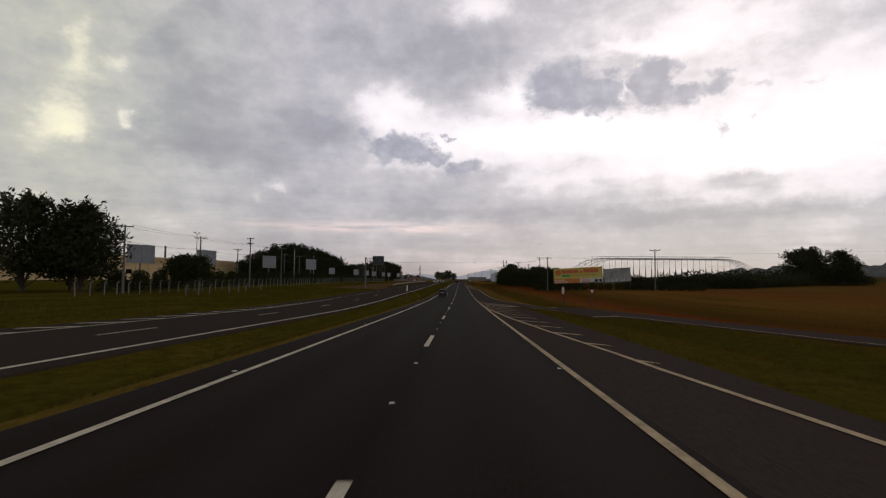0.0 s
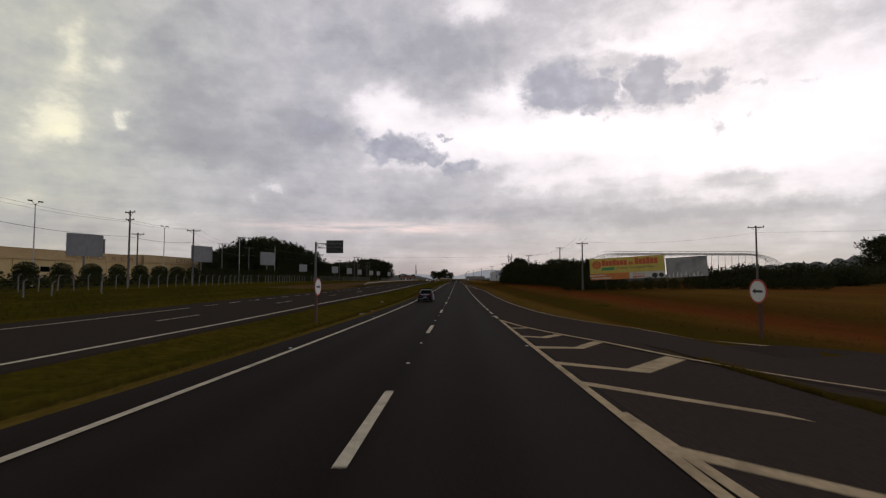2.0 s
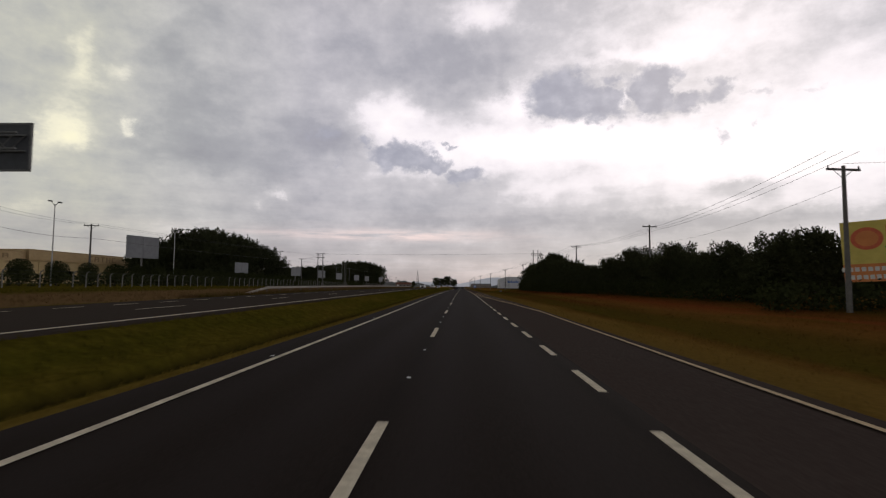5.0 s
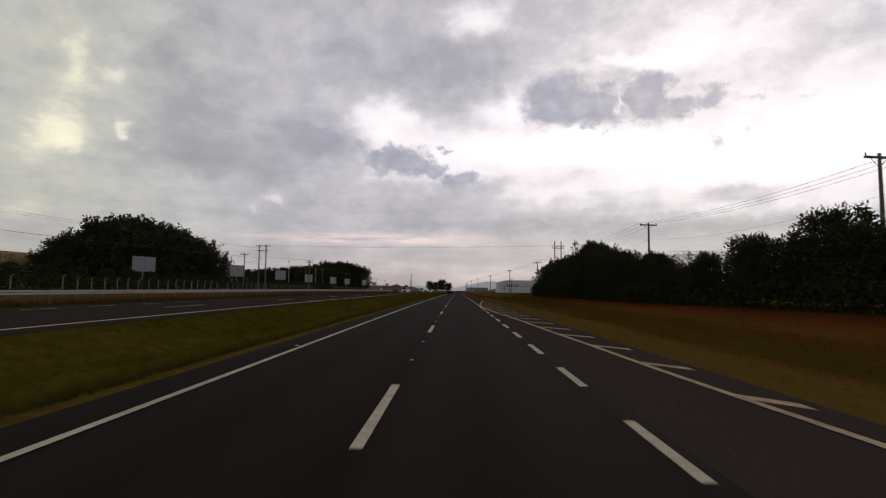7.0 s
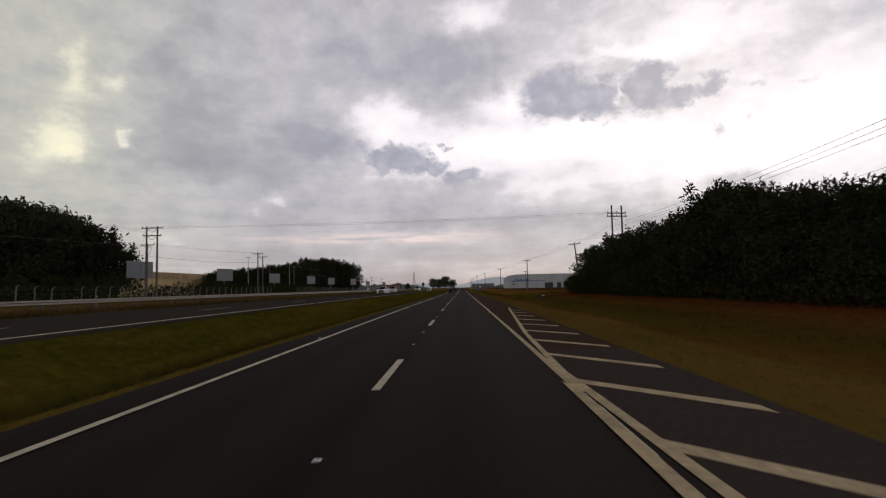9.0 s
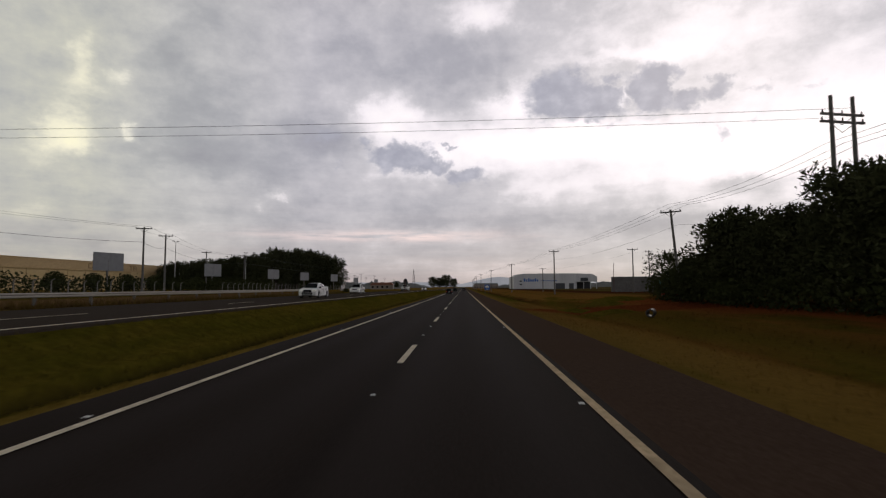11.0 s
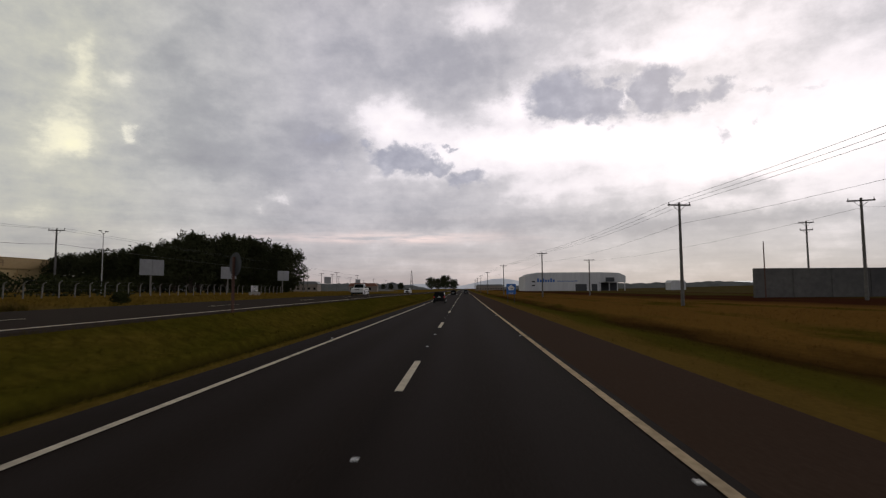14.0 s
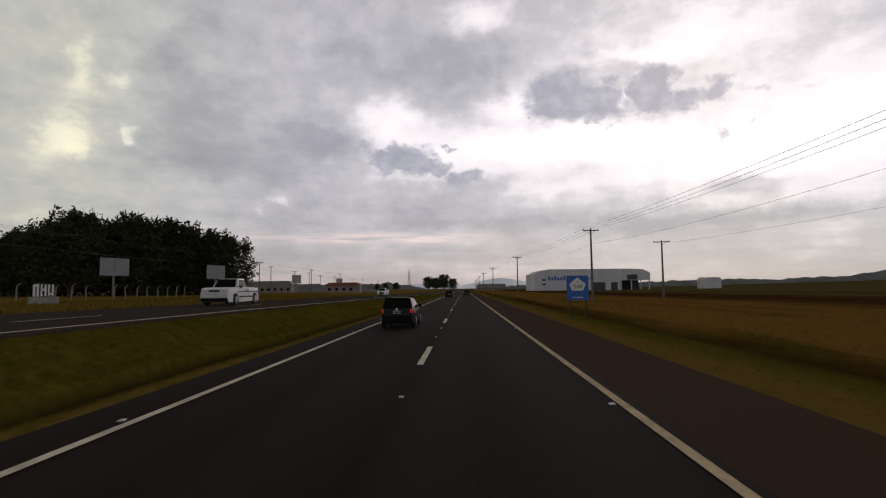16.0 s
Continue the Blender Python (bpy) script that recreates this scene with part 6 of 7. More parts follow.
def vehicle(name, label, category, v, paint, at_xy, turn):
    """Body pressed from a side outline with wheel arches, cabin with separate panes, wheels, lamps and trim."""
    x, y = at_xy
    root = thing(name, label, category, at=(x, y, land(x, y)), turn=turn)
    hw, r = v["w"] / 2, v["r"]

    def piece(name, bm, mat, parent, label=""):
        return part(name, round_off(bm, v), mat, parent, label)

    line = [(v["rear"] + 0.04, 0.42), (v["rear"] + 0.12, 0.25)] + arc(v["ar"], r, r + 0.06, 0.25) + arc(v["af"], r, r + 0.06, 0.23) + [(v["front"] - 0.12, 0.24), (v["front"], 0.40)] + v["top"]
    bm = bmesh.new()
    a = [bm.verts.new((-hw, p, z)) for p, z in line]
    b = [bm.verts.new((hw, p, z)) for p, z in line]
    bm.faces.new(a)
    bm.faces.new(b[::-1])
    n = len(line)
    rim = []
    for k in range(n):
        bm.faces.new((a[k], b[k], b[(k + 1) % n], a[(k + 1) % n]))
    bmesh.ops.recalc_face_normals(bm, faces=bm.faces)
    bm.edges.ensure_lookup_table()
    rim = [e for e in bm.edges if abs(e.verts[0].co.x - e.verts[1].co.x) < 1e-6 and min(e.verts[0].co.z, e.verts[1].co.z) > 0.5]
    bmesh.ops.bevel(bm, geom=rim, offset=v.get("soft", 0.045), segments=4, affect="EDGES", clamp_overlap=True)
    bmesh.ops.triangulate(bm, faces=[f for f in bm.faces if len(f.verts) > 4])
    piece("body", bm, paint, root)
    fb, fr, rr, rb, zb, zr, wb, wr = v["cab"]
    cabin = bmesh.new()
    ring0 = [cabin.verts.new(p) for p in ((-wb, fb, zb), (wb, fb, zb), (wb, rb, zb), (-wb, rb, zb))]
    ring1 = [cabin.verts.new(p) for p in ((-wr, fr, zr - 0.03), (wr, fr, zr - 0.03), (wr, rr, zr), (-wr, rr, zr))]
    cabin.faces.new(ring0[::-1])
    cabin.faces.new(ring1)
    for k in range(4):
        cabin.faces.new((ring0[k], ring0[(k + 1) % 4], ring1[(k + 1) % 4], ring1[k]))
    bmesh.ops.recalc_face_normals(cabin, faces=cabin.faces)
    bmesh.ops.bevel(cabin, geom=[e for e in cabin.edges if max(q.co.z for q in e.verts) > zb + 0.1], offset=v.get("soft", 0.05), segments=4, affect="EDGES", clamp_overlap=True)
    piece("cabin", cabin, v.get("cabin_paint", paint), root)
    for s in (-1, 1):
        quad = ((s * wb, fb, zb), (s * wb, rb, zb), (s * wr, rr, zr), (s * wr, fr, zr))
        for s0, s1, sl in v["panes"]:
            piece("window", pane(quad, s0, s1, 0.07, 0.84, (s, 0, 0.25), sl), M_GLASS, root)
        mir = boxes((min(s * wb, s * (wb + 0.2)), max(s * wb, s * (wb + 0.2)), fb - 0.38, fb - 0.25, zb - 0.02, zb + 0.14), bevel=0.03)
        piece("mirror", mir, M_TRIM, root, "black door mirror")
        for cy in v["handles"]:
            piece("handle", boxes((min(s * hw, s * (hw + 0.025)), max(s * hw, s * (hw + 0.025)), cy, cy + 0.16, zb - 0.16, zb - 0.11), bevel=0.008), M_TRIM, root)
        if v.get("moulding", True):
            piece("side_moulding", boxes((min(s * hw, s * (hw + 0.02)), max(s * hw, s * (hw + 0.02)), v["ar"] + r + 0.12, v["af"] - r - 0.12, 0.52, 0.6), bevel=0.006), M_TRIM, root)
        for cy in v["seams"]:
            piece("door_seam", boxes((min(s * hw, s * (hw + 0.003)), max(s * hw, s * (hw + 0.003)), cy, cy + 0.012, 0.34, zb)), M_TRIM, root)
        wheel(root, s * (hw - 0.085), v["ar"], r, 0.19, v["rims"])
        wheel(root, s * (hw - 0.085), v["af"], r, 0.19, v["rims"])
        piece("tail_light", boxes((min(s * (hw - v["lamp"]), s * (hw + 0.008)), max(s * (hw - v["lamp"]), s * (hw + 0.008)), v["rear"] - v.get("lamp_out", 0.012), v["rear"] + 0.14, v["tail"][0], v["tail"][1]), bevel=0.012), v["tail_mat"], root)
        piece("headlight", boxes((min(s * (hw - 0.42), s * (hw - 0.03)), max(s * (hw - 0.42), s * (hw - 0.03)), v["front"] - 0.14, v["front"] + 0.012, v["head"][0], v["head"][1]), bevel=0.02), v["head_mat"], root)
    front = ((-wb, fb, zb), (wb, fb, zb), (wr, fr, zr), (-wr, fr, zr))
    piece("windscreen", pane(front, 0.07, 0.93, 0.06, 0.9, (0, 0.6, 0.5)), M_GLASS, root)
    rear = ((-wb, rb, zb), (wb, rb, zb), (wr, rr, zr), (-wr, rr, zr))
    piece("rear_window", pane(rear, 0.08, 0.92, v["rear_pane"][0], v["rear_pane"][1], (0, -0.9, 0.3)), M_GLASS, root)
    piece("rear_bumper", boxes((-hw * 0.98, hw * 0.98, v["rear"] - 0.035, v["rear"] + 0.1, 0.30, 0.54), bevel=0.04), v.get("bumper", paint), root)
    piece("front_bumper", boxes((-hw * 0.98, hw * 0.98, v["front"] - 0.1, v["front"] + 0.04, 0.27, 0.5), bevel=0.03), v.get("bumper", paint), root)
    piece("grille", boxes((-0.4, 0.4, v["front"] - 0.05, v["front"] + 0.015, v["head"][0] - 0.02, v["head"][1])), M_TRIM, root)
    piece("number_plate", boxes((-0.2, 0.2, v["rear"] - v["plate"][1] - 0.012, v["rear"] - v["plate"][1] + 0.02, v["plate"][0], v["plate"][0] + 0.13), bevel=0.004), M_PLATE, root, "plain grey plate")
    piece("plate_bar", boxes((-0.15, 0.15, v["rear"] - v["plate"][1] - 0.016, v["rear"] - v["plate"][1] - 0.01, v["plate"][0] + 0.04, v["plate"][0] + 0.09)), M_TRIM, root)
    return root


WAGON = dict(lamp=0.11, w=1.60, r=0.30, rear=-2.08, front=2.1, ar=-1.24, af=1.23, top=[(2.12, 0.56), (2.02, 0.70), (1.85, 0.77), (1.02, 0.93), (-1.95, 0.97), (-2.06, 0.94), (-2.09, 0.60)],
             cab=(1.12, 0.32, -1.72, -2.03, 0.93, 1.44, 0.77, 0.60), panes=[(0.17, 0.42, 0.03), (0.45, 0.66, 0.02), (0.70, 0.93, 0.0)], handles=(-0.12, -0.95), seams=(0.95, -0.28, -1.05),
             rims="alloy", tail=(0.73, 0.91), tail_mat=M_TAIL, head=(0.55, 0.69), head_mat=M_LENS, rear_pane=(0.08, 0.86), plate=(0.70, 0.012))
wagon = vehicle("estate_car", "black estate car with roof rails and lit tail lights", "car", WAGON, M_BLACKCAR, (-2.05, 383.5), 0)
for s in (-1, 1):
    part("roof_rail", rods(((s * 0.56, 0.05, 1.49), (s * 0.56, -1.55, 1.50), 0.022), ((s * 0.56, 0.05, 1.40), (s * 0.56, 0.02, 1.49), 0.025), ((s * 0.56, -0.75, 1.42), (s * 0.56, -0.75, 1.49), 0.025), ((s * 0.56, -1.55, 1.42), (s * 0.56, -1.55, 1.50), 0.025), seg=6), M_TRIM, wagon)
part("antenna", rods(((0, -1.5, 1.44), (0, -1.72, 1.62), 0.008, 0.004), seg=5), M_TRIM, wagon)
part("spoiler", boxes((-0.58, 0.58, -1.86, -1.68, 1.40, 1.44), bevel=0.012), M_BLACKCAR, wagon)
part("badge", disc(0.06, 0.012, 20), M_ALLOY, wagon).location = (0, -2.095, 0.90)
part("wiper", rods(((0, -2.0, 1.0), (0.3, -1.96, 1.06), 0.01), seg=4), M_TRIM, wagon)

PICKUP = dict(lamp=0.17, w=1.62, r=0.30, rear=-2.2, front=2.2, ar=-1.38, af=1.36, top=[(2.22, 0.58), (2.12, 0.72), (1.95, 0.79), (1.2, 0.95), (0.0, 0.98), (-0.42, 1.03), (-2.16, 1.04), (-2.21, 0.98), (-2.21, 0.60)],
              cab=(1.28, 0.52, -0.3, -0.52, 0.95, 1.48, 0.79, 0.60), panes=[(0.16, 0.86, 0.06)], handles=(-0.32,), seams=(0.98, -0.42),
              rims="alloy", tail=(0.66, 0.92), tail_mat=M_TAILOFF, head=(0.57, 0.72), head_mat=M_LENS, rear_pane=(0.1, 0.85), plate=(0.50, 0.05), bumper=M_TRIM, lamp_out=0.04)
pick = vehicle("pickup_truck", "small white pickup with blue tailgate and printed sides", "pickup", dict(PICKUP, cabin_paint=M_SILVERCAR), M_BLUECAR, (-2.3, 103.5), 0)


def bed_parts(root, v, mat_side, rack=True):
    """Open load bed: dark sheet for its shaded inside, rails, tailgate skin, and a roll bar behind the cab."""
    hw = v["w"] / 2
    # dark sheet added at rail height for the shaded inside of the bed
    part("bed_floor", boxes((-hw + 0.1, hw - 0.1, v["rear"] + 0.09, -0.56, 1.0, 1.052)), M_TRIM, root, "dark sheet for the shaded inside of the open bed")
    for s in (-1, 1):
        part("bed_rail", rods(((s * (hw - 0.07), v["rear"] + 0.06, 1.07), (s * (hw - 0.07), -0.6, 1.09), 0.02), seg=6), M_TRIM, root)
        if mat_side:
            part("side_wrap", round_off(side_skin(hw, s, v["ar"] + 0.40, -0.44, 0.33, 0.99), v), mat_side, root, "blue printed side")
            part("side_wrap", round_off(side_skin(hw, s, v["rear"] + 0.02, v["ar"] + 0.40, 0.70, 1.0), v), mat_side, root, "blue printed side")
            part("door_panel", round_off(side_skin(hw, s, -0.42, 2.0, 0.48, 0.93, 0.004), v), M_SILVERCAR, root, "silver door and wing")
            part("red_band", round_off(side_skin(hw, s, -0.98, 0.96, 0.30, 0.49, 0.010), v), M_SIGNRED, root, "red lower band")
            part("print_patch", prism([(-1.05, 0.50), (-0.62, 0.45), (-0.5, 0.9), (-0.8, 0.97), (-1.0, 0.8)], 0, 0.004), M_RED, root, "red and white print").matrix_basis = pose(s * (hw + 0.008), 0, 0, 0, 0, 90)
            part("print_patch", prism([(-0.98, 0.52), (-0.7, 0.47), (-0.6, 0.7), (-0.8, 0.78)], 0, 0.004), M_PALE, root, "red and white print").matrix_basis = pose(s * (hw + 0.013), 0, 0, 0, 0, 90)
            for k in range(8):
                part("name_bar", boxes((min(s * hw, s * (hw + 0.006)), max(s * hw, s * (hw + 0.006)), 0.0 + 0.085 * k, 0.062 + 0.085 * k, 0.70, 0.82)), M_BLUECAR, root)
    if rack:
        bar = bmesh.new()
        for s in (-1, 1):
            rod(bar, (s * 0.62, -0.62, 1.03), (s * 0.58, -0.55, 1.58), 0.025, seg=6)
        rod(bar, (-0.60, -0.55, 1.60), (0.60, -0.55, 1.60), 0.022, seg=6)
        rod(bar, (-0.58, -0.56, 1.53), (0.58, -0.56, 1.53), 0.022, seg=6)
        for k in range(4):
            rod(bar, (-0.42 + 0.28 * k, -0.56, 1.53), (-0.42 + 0.28 * k, -0.55, 1.60), 0.014, seg=5)
        for s in (-1, 1):
            rod(bar, (s * 0.56, -0.55, 1.58), (s * 0.56, -0.55, 1.66), 0.035, seg=6)
        part("roll_bar", bar, M_TRIM, root, "black tubular roll bar")


bed_parts(pick, PICKUP, M_BLUECAR)
part("tailgate", boxes((-0.705, 0.705, -2.224, -2.12, 0.66, 1.05), bevel=0.015), M_BLUECAR, pick, "dark blue tailgate")
part("rear_valance", boxes((-0.72, 0.72, -2.222, -2.1, 0.27, 0.655), bevel=0.015), M_TRIM, pick, "black lower rear panel")
for k in range(8):
    part("name_bar", boxes((-0.44 + 0.11 * k, -0.36 + 0.11 * k, -2.232, -2.222, 0.86, 0.95)), M_PALE, pick)
for k in range(12):
    part("small_bar", boxes((-0.34 + 0.06 * k, -0.30 + 0.06 * k, -2.232, -2.222, 0.78, 0.795)), M_PLATE, pick)
part("bumper_strip", boxes((-0.66, -0.2, -2.262, -2.236, 0.40, 0.43)), M_PLATE, pick)
part("bumper_strip", boxes((0.06, 0.5, -2.262, -2.236, 0.40, 0.43)), M_PLATE, pick)

pick.scale = (1.0, 1.0, 0.89)

VAN = dict(PICKUP, tail_mat=M_TAILOFF, head_mat=M_HEAD, bumper=M_WHITECAR)
montana = vehicle("pickup_truck", "small clean white pickup with lit headlights in the opposite lanes", "pickup", VAN, M_WHITECAR, (-14.6, 326.0), 180)
bed_parts(montana, VAN, None, False)
OLD = dict(lamp=0.2, w=1.95, r=0.37, rear=-2.5, front=2.45, ar=-1.55, af=1.5, top=[(2.47, 0.85), (2.42, 1.05), (2.2, 1.12), (1.15, 1.16), (0.0, 1.17), (-0.5, 1.17), (-2.46, 1.17), (-2.5, 1.1), (-2.5, 0.6)],
           cab=(1.05, 0.55, -0.4, -0.5, 1.13, 1.74, 0.86, 0.70), panes=[(0.14, 0.88, 0.04)], handles=(-0.3,), seams=(0.85, -0.45), rims="steel", tail=(0.7, 1.0), tail_mat=M_TAILOFF, head=(0.75, 0.98), head_mat=M_LENS, rear_pane=(0.1, 0.85), plate=(0.5, 0.06), bumper=M_TRIM)
old = vehicle("pickup_truck", "old boxy white pickup with a dark grille in the opposite lanes", "pickup", OLD, M_WHITECAR, (-14.3, 391.5), 180)
# dark sheet laid over the bed to stand for its shaded inside
part("bed_floor", boxes((-0.85, 0.85, -2.4, -0.62, 1.14, 1.182)), M_TRIM, old)
part("side_stripe", boxes((0.975, 0.983, -2.2, 1.2, 0.86, 0.92)), M_WOODPOST, old)
part("side_stripe", boxes((-0.983, -0.975, -2.2, 1.2, 0.86, 0.92)), M_WOODPOST, old)
SEDAN = dict(WAGON, soft=0.10, moulding=False, rear=-2.40, front=2.34, w=1.78, r=0.33, ar=-1.47, af=1.38, lamp=0.3, top=[(2.38, 0.56), (2.33, 0.68), (2.20, 0.77), (1.90, 0.85), (1.25, 0.96), (0.2, 1.01), (-1.5, 1.07), (-2.15, 1.09), (-2.38, 1.04), (-2.43, 0.92), (-2.42, 0.60)],
             cab=(1.42, 0.34, -0.80, -2.0, 0.95, 1.46, 0.80, 0.55), panes=[(0.22, 0.50, 0.03), (0.53, 0.80, -0.06)], tail=(0.80, 0.96), head=(0.66, 0.79), plate=(0.62, 0.012), tail_mat=M_TAILOFF, head_mat=M_HEAD, seams=(0.95, -0.25, -1.15), handles=(-0.1, -1.0))


def saloon(label, at_xy):
    car = vehicle("sedan", label, "car", SEDAN, M_WHITECAR, at_xy, 180)
    car.scale = (0.95, 0.95, 0.95)
    part("radiator_grille", prism([(-0.52, 0.44), (-0.42, 0.36), (0.42, 0.36), (0.52, 0.44), (0.42, 0.66), (-0.42, 0.66)], 2.36, 2.395), M_TRIM, car, "wide dark six-sided grille")
    for k in range(4):
        part("grille_bar", boxes((-0.44, 0.44, 2.394, 2.402, 0.41 + 0.06 * k, 0.425 + 0.06 * k)), M_ALLOY, car)
    part("lower_intake", boxes((-0.5, 0.5, 2.35, 2.39, 0.27, 0.33), bevel=0.01), M_TRIM, car)
    for s in (-1, 1):
        part("fog_light", disc(0.05, 0.02, 14), M_LENS, car).location = (s * 0.62, 2.36, 0.38)
    return car


saloon("white saloon car with lit headlights in the opposite lanes", (-12.2, 293.6))
saloon("white saloon car far off in the opposite lanes", (-13.9, 456.0))
HATCH = dict(WAGON, rear=-1.85, top=[(2.12, 0.56), (2.02, 0.70), (1.85, 0.77), (1.02, 0.93), (-1.72, 0.97), (-1.84, 0.94), (-1.86, 0.60)],
             cab=(1.12, 0.32, -1.35, -1.78, 0.93, 1.45, 0.77, 0.60), panes=[(0.18, 0.47, 0.03), (0.51, 0.86, 0.0)], seams=(0.95, -0.35), handles=(-0.2,), tail_mat=M_TAILOFF)
vehicle("hatchback", "dark grey hatchback driving ahead in the near lane", "car", HATCH, M_DARKCAR, (1.75, 492.0), 0)
vehicle("hatchback", "dark hatchback driving ahead in the passing lane", "car", HATCH, M_BLACKCAR, (-1.75, 462.0), 0)

# ---- loose things on the verges ----
pipe = thing("concrete_pipe", "short dark concrete pipe lying on red soil", "pipe", at=(13.2, 278.5, land(13.2, 278.5)), turn=-27)
bm = bmesh.new()
c1 = bmesh.ops.create_cone(bm, cap_ends=False, segments=20, radius1=0.26, radius2=0.26, depth=0.9, matrix=Matrix.Translation((0, 0, 0.22)) @ pose(0, 0, 0, 90))
tube = part("tube", bm, M_DARKSTEEL, pipe)
tube.modifiers.new("wall", "SOLIDIFY").thickness = 0.08


def mound(x, y, r, h, seed):
    rng = random.Random(seed)
    verts, faces = [], []
    n, k = 18, 6
    for j in range(k + 1):
        q = j / k
        for i in range(n):
            a = i * 6.2832 / n
            rr = r * q * (1 + 0.25 * noise.noise((math.cos(a) * 1.3, math.sin(a) * 1.3, seed)))
            z = h * (math.cos(q * math.pi) * 0.5 + 0.5) * (1 + 0.3 * noise.noise((rr * 1.5, a, seed))) - 0.05 - 0.3 * q * q
            verts.append((math.cos(a) * rr, math.sin(a) * rr * 1.6, z))
    for j in range(k):
        for i in range(n):
            faces.append((j * n + i, j * n + (i + 1) % n, (j + 1) * n + (i + 1) % n, (j + 1) * n + i))
    ob = new("soil_mound", data_mesh("soil_mound", verts, faces, M_GROUND))
    ob.matrix_basis = ground_pose(x, y, rng.uniform(0, 180))
    for p in ob.data.polygons:
        p.use_smooth = True
    tagged(ob, "low mound of reddish earth on the verge", "soil mound", group="heaps of red soil")


for i, (x, y, r, h) in enumerate(((11.5, 292, 3.0, 0.25), (16.0, 300, 3.4, 0.4), (13.0, 285, 2.2, 0.25), (20.0, 308, 4.0, 0.45), (14.5, 95, 1.8, 0.22))):
    mound(x, y, r, h, i + 1)
for x, y in ((-5.3, 80.5), (-5.5, 86.5), (-6.5, 98.3)):
    slab = thing("concrete_slab", "flat pale drain slab in the median grass", "slab", at=(x, y, land(x, y)), group="drain slabs")
    part("lid", boxes((-0.16, 0.16, -0.2, 0.2, -0.1, 0.03), bevel=0.02), M_CONCRETE, slab)

# ---- grass, too many blades to count ----


def grass(name, label, strip, y0, y1, count, height, mat, seed, power=1.0):
    """Clumps of blades on a strip given by two edges."""
    rng = np.random.default_rng(seed)
    ys = y0 + (y1 - y0) * rng.random(count)
    verts = np.empty((count * 3, 3, 3))
    q = rng.random(count) ** power
    for i in range(count):
        a, b = strip(ys[i])
        x = a + (b - a) * q[i]
        y = ys[i]
        z = land(x, y) - 0.05
        h = height * (0.4 + 0.9 * rng.random())
        for k in range(3):
            t = rng.random() * 6.2832
            px, py = x + 0.08 * math.cos(t * 3), y + 0.08 * math.sin(t * 3)
            dx, dy = math.cos(t) * height * 0.12, math.sin(t) * height * 0.12
            verts[i * 3 + k] = ((px - dx, py - dy, z), (px + dx, py + dy, z), (px + dy * 3, py - dx * 3, z + h))
    n = count * 3
    me = bpy.data.meshes.new(name)
    me.vertices.add(n * 3)
    me.vertices.foreach_set("co", verts.ravel())
    me.loops.add(n * 3)
    me.loops.foreach_set("vertex_index", np.arange(n * 3))
    me.polygons.add(n)
    me.polygons.foreach_set("loop_start", np.arange(n) * 3)
    me.update()
    me.materials.append(mat)
    tagged(new(name, me), label, "grass", kind="stuff")


grass("median_grass", "short olive-green grass of the median", lambda y: (-8.15, -4.95), 2, 470, 26000, 0.10, M_BLADES, 71)
grass("edge_grass", "dry straw-coloured grass along the asphalt edge", lambda y: (-5.2, -4.75), 2, 470, 9000, 0.11, M_BLADES, 72)
grass("verge_grass", "mown yellowish verge grass beside the shoulder", lambda y: (float(right_edge(y)) + 0.1 if y > 104 or y < 5 else float(max(ramp_far(y), right_edge(y))) + 0.2, float(right_edge(y)) + 4.5 if y > 104 else float(ramp_far(y)) + 5), 5, 470, 26000, 0.10, M_BLADES, 73, 0.8)
grass("field_grass", "tall dry reddish-brown grass of the field", lambda y: (float(right_edge(y)) + 4.0 if y > 104 else float(ramp_far(y)) + 4, 26.0 if y > 104 else 40.0), 10, 480, 36000, 0.15, M_BLADES, 74)
grass("wedge_grass", "low grass between the ramp and the shoulder", lambda y: (float(right_edge(y)) + 0.15, max(float(ramp_near(y)) - 0.2, float(right_edge(y)) + 0.2)), 2, 58, 7000, 0.14, M_BLADES, 75)
grass("rail_grass", "tall dry grass under the guardrail", lambda y: (-20.4, -18.7), 150, 336, 9000, 0.38, M_BLADES, 77)
grass("far_verge_grass", "low dry grass beyond the opposite carriageway", lambda y: (-40.0, -18.6), 10, 470, 22000, 0.24, M_BLADES, 76)

mast = thing("thin_mast", "thin bare wooden mast at the end of the block wall", "mast", at=(39.6, 382, land(39.6, 382)))
part("shaft", rods(((0, 0, -0.3), (0, 0, 7.2), 0.1, 0.06), seg=8), M_WOODPOST, mast)


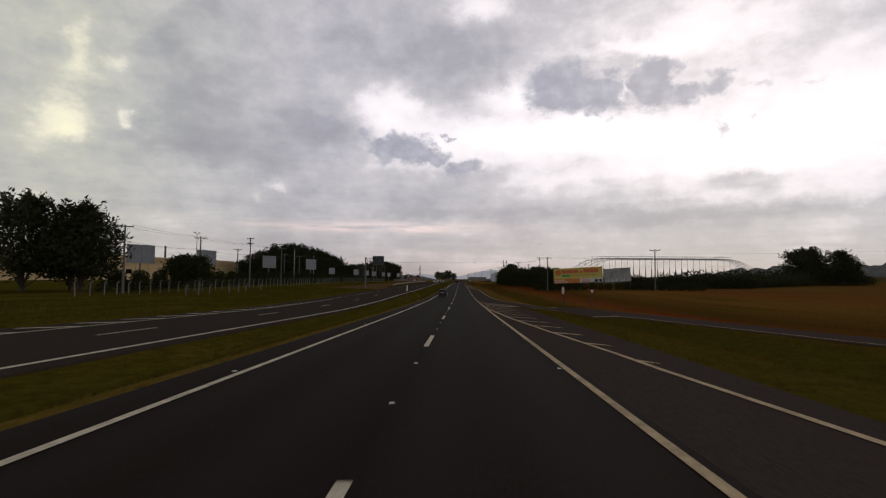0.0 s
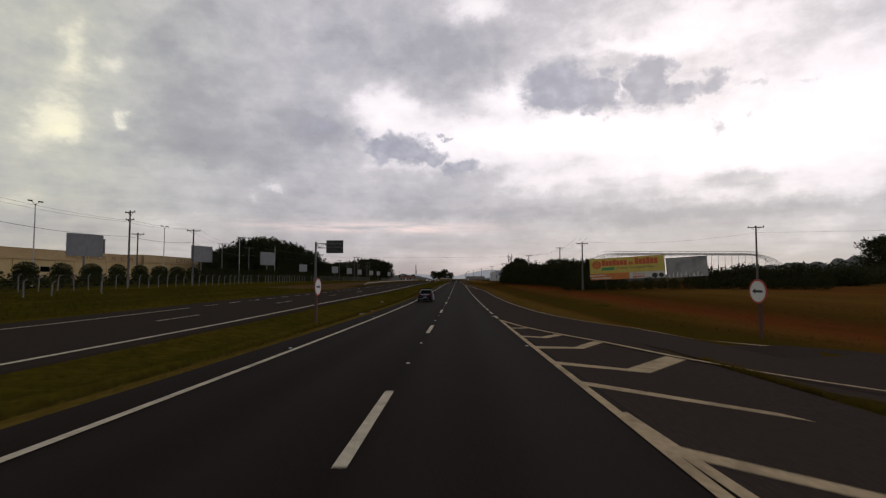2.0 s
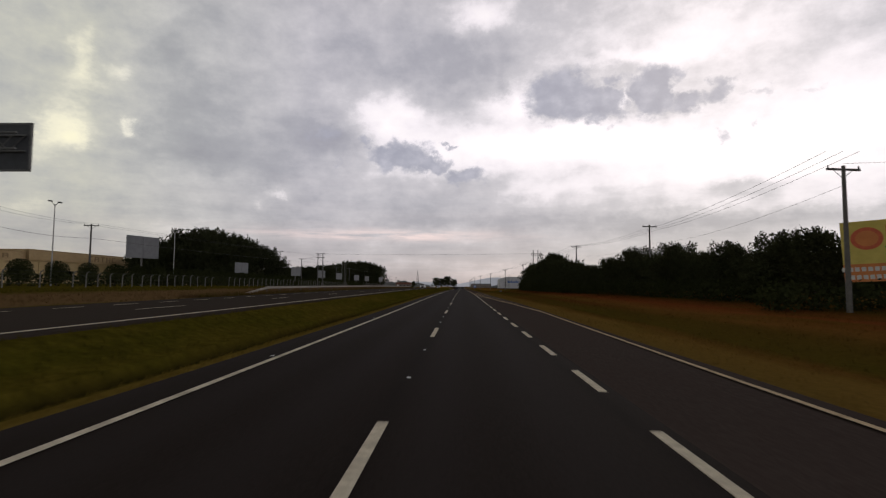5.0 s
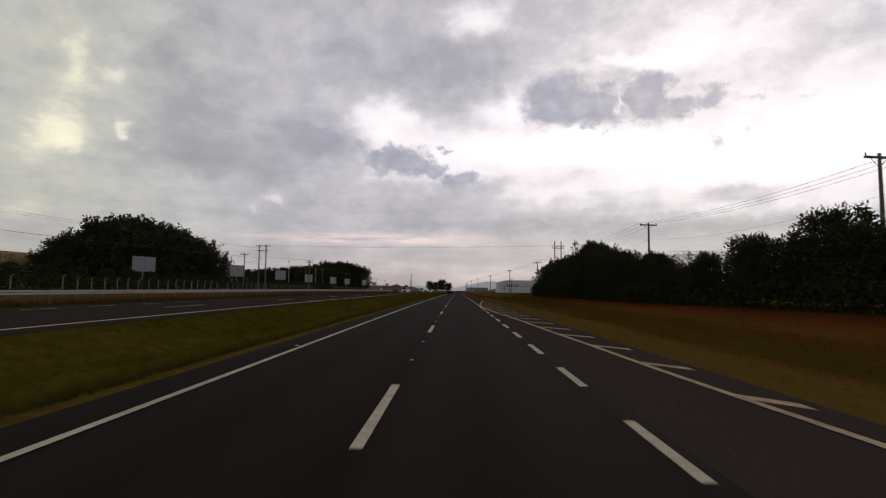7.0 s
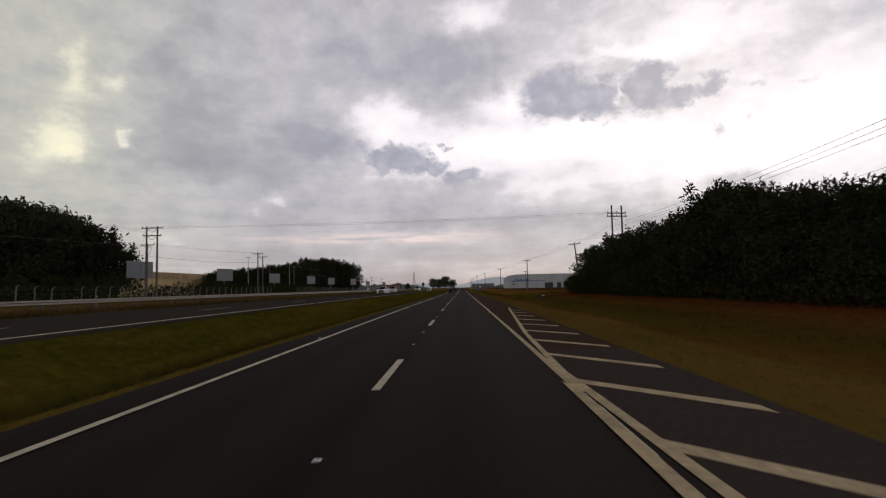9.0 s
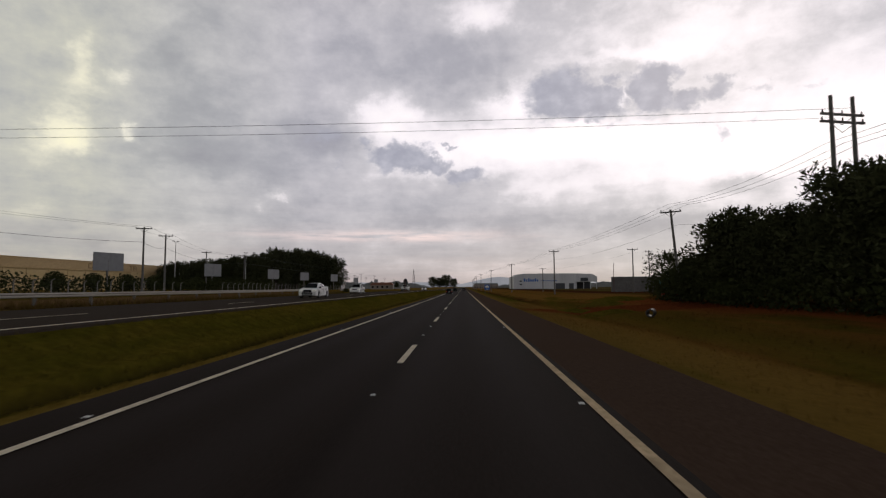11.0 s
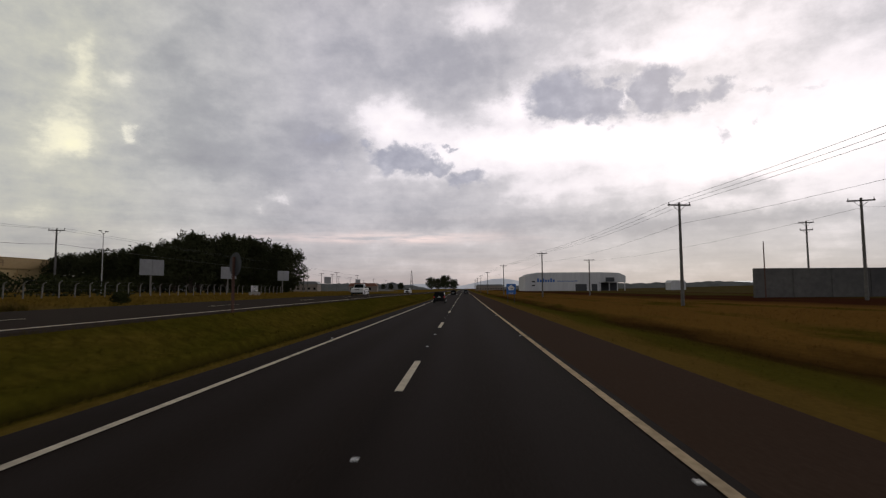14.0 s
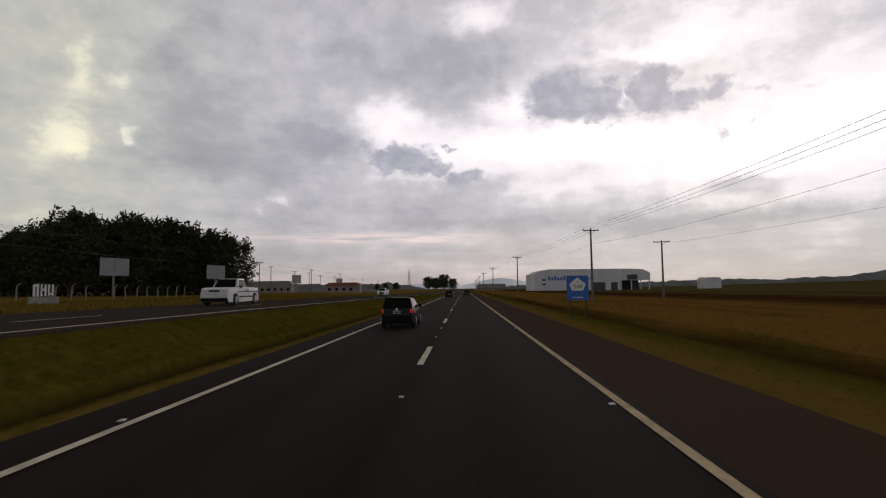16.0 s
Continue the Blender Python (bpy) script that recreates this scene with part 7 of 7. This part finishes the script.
def far_house(x, y, w, d, h, roof, label, pale=False):
    root = thing("far_house", label, "house", at=(x, y, land(x, y) - 0.2), turn=4)
    part("wall", boxes((-w / 2, w / 2, -d / 2, d / 2, 0, h)), M_FACTORY if pale else M_DULLWALL, root)
    part("roof", prism([(-w / 2 - 0.4, h), (w / 2 + 0.4, h), (w / 2 - 1.0, h + 1.6), (-w / 2 + 1.0, h + 1.6)], -d / 2 - 0.4, d / 2 + 0.4), roof, root)
    for k in range(0 if pale else int(w / 3)):
        part("window", boxes((-w / 2 + 0.8 + 3 * k, -w / 2 + 2.0 + 3 * k, -d / 2 - 0.03, -d / 2 + 0.02, 1.0, 2.2)), M_GLASS, root)


M_DULLWALL = material("dull_render", (0.20, 0.17, 0.15), (0.30, 0.26, 0.23), 0.9, scale=1.0, big=(0.2, (0.16, 0.13, 0.11), 0.5))
M_TILE = material("clay_tiles", (0.17, 0.07, 0.05), (0.26, 0.12, 0.085), 0.85, scale=2.0)
far_house(-50, 585, 14, 8, 2.8, M_TILE, "small far house with a clay tile roof")
far_house(-95, 610, 30, 10, 4.0, M_GREYROOF, "low far shed with a grey roof")
far_house(-140, 640, 40, 10, 4.5, M_GREYROOF, "low far shed with a grey roof")
far_house(128, 640, 9, 7, 4.2, M_FACTORY, "small pale shed far across the field", True)
far_house(30, 930, 30, 10, 5.0, M_GREYROOF, "low pale building far along the highway")

row = thing("letter_row", "row of white letter-shaped boards on a pale concrete plinth", "lettering", at=(-33.6, 398.5, land(-33.0, 400)), turn=68)
row.scale = (0.75, 0.75, 1.15)
part("plinth", boxes((-0.3, 2.45, -0.35, 0.35, -0.3, 0.45), bevel=0.03), M_CONCRETE, row, "pale concrete plinth")
for k in range(3):
    part("letter_board", boxes((0.75 * k, 0.75 * k + 0.16, -0.03, 0.03, 0.5, 1.35), (0.75 * k + 0.4, 0.75 * k + 0.56, -0.03, 0.03, 0.5, 1.35), (0.75 * k, 0.75 * k + 0.56, -0.03, 0.03, 1.2 - 0.3 * (k % 3), 1.35 - 0.3 * (k % 3))), M_WHITE, row)
for k in (0, 1):
    part("stake", boxes((0.2 + 1.7 * k, 0.28 + 1.7 * k, 0.03, 0.09, -0.4, 1.3)), M_POST, row)
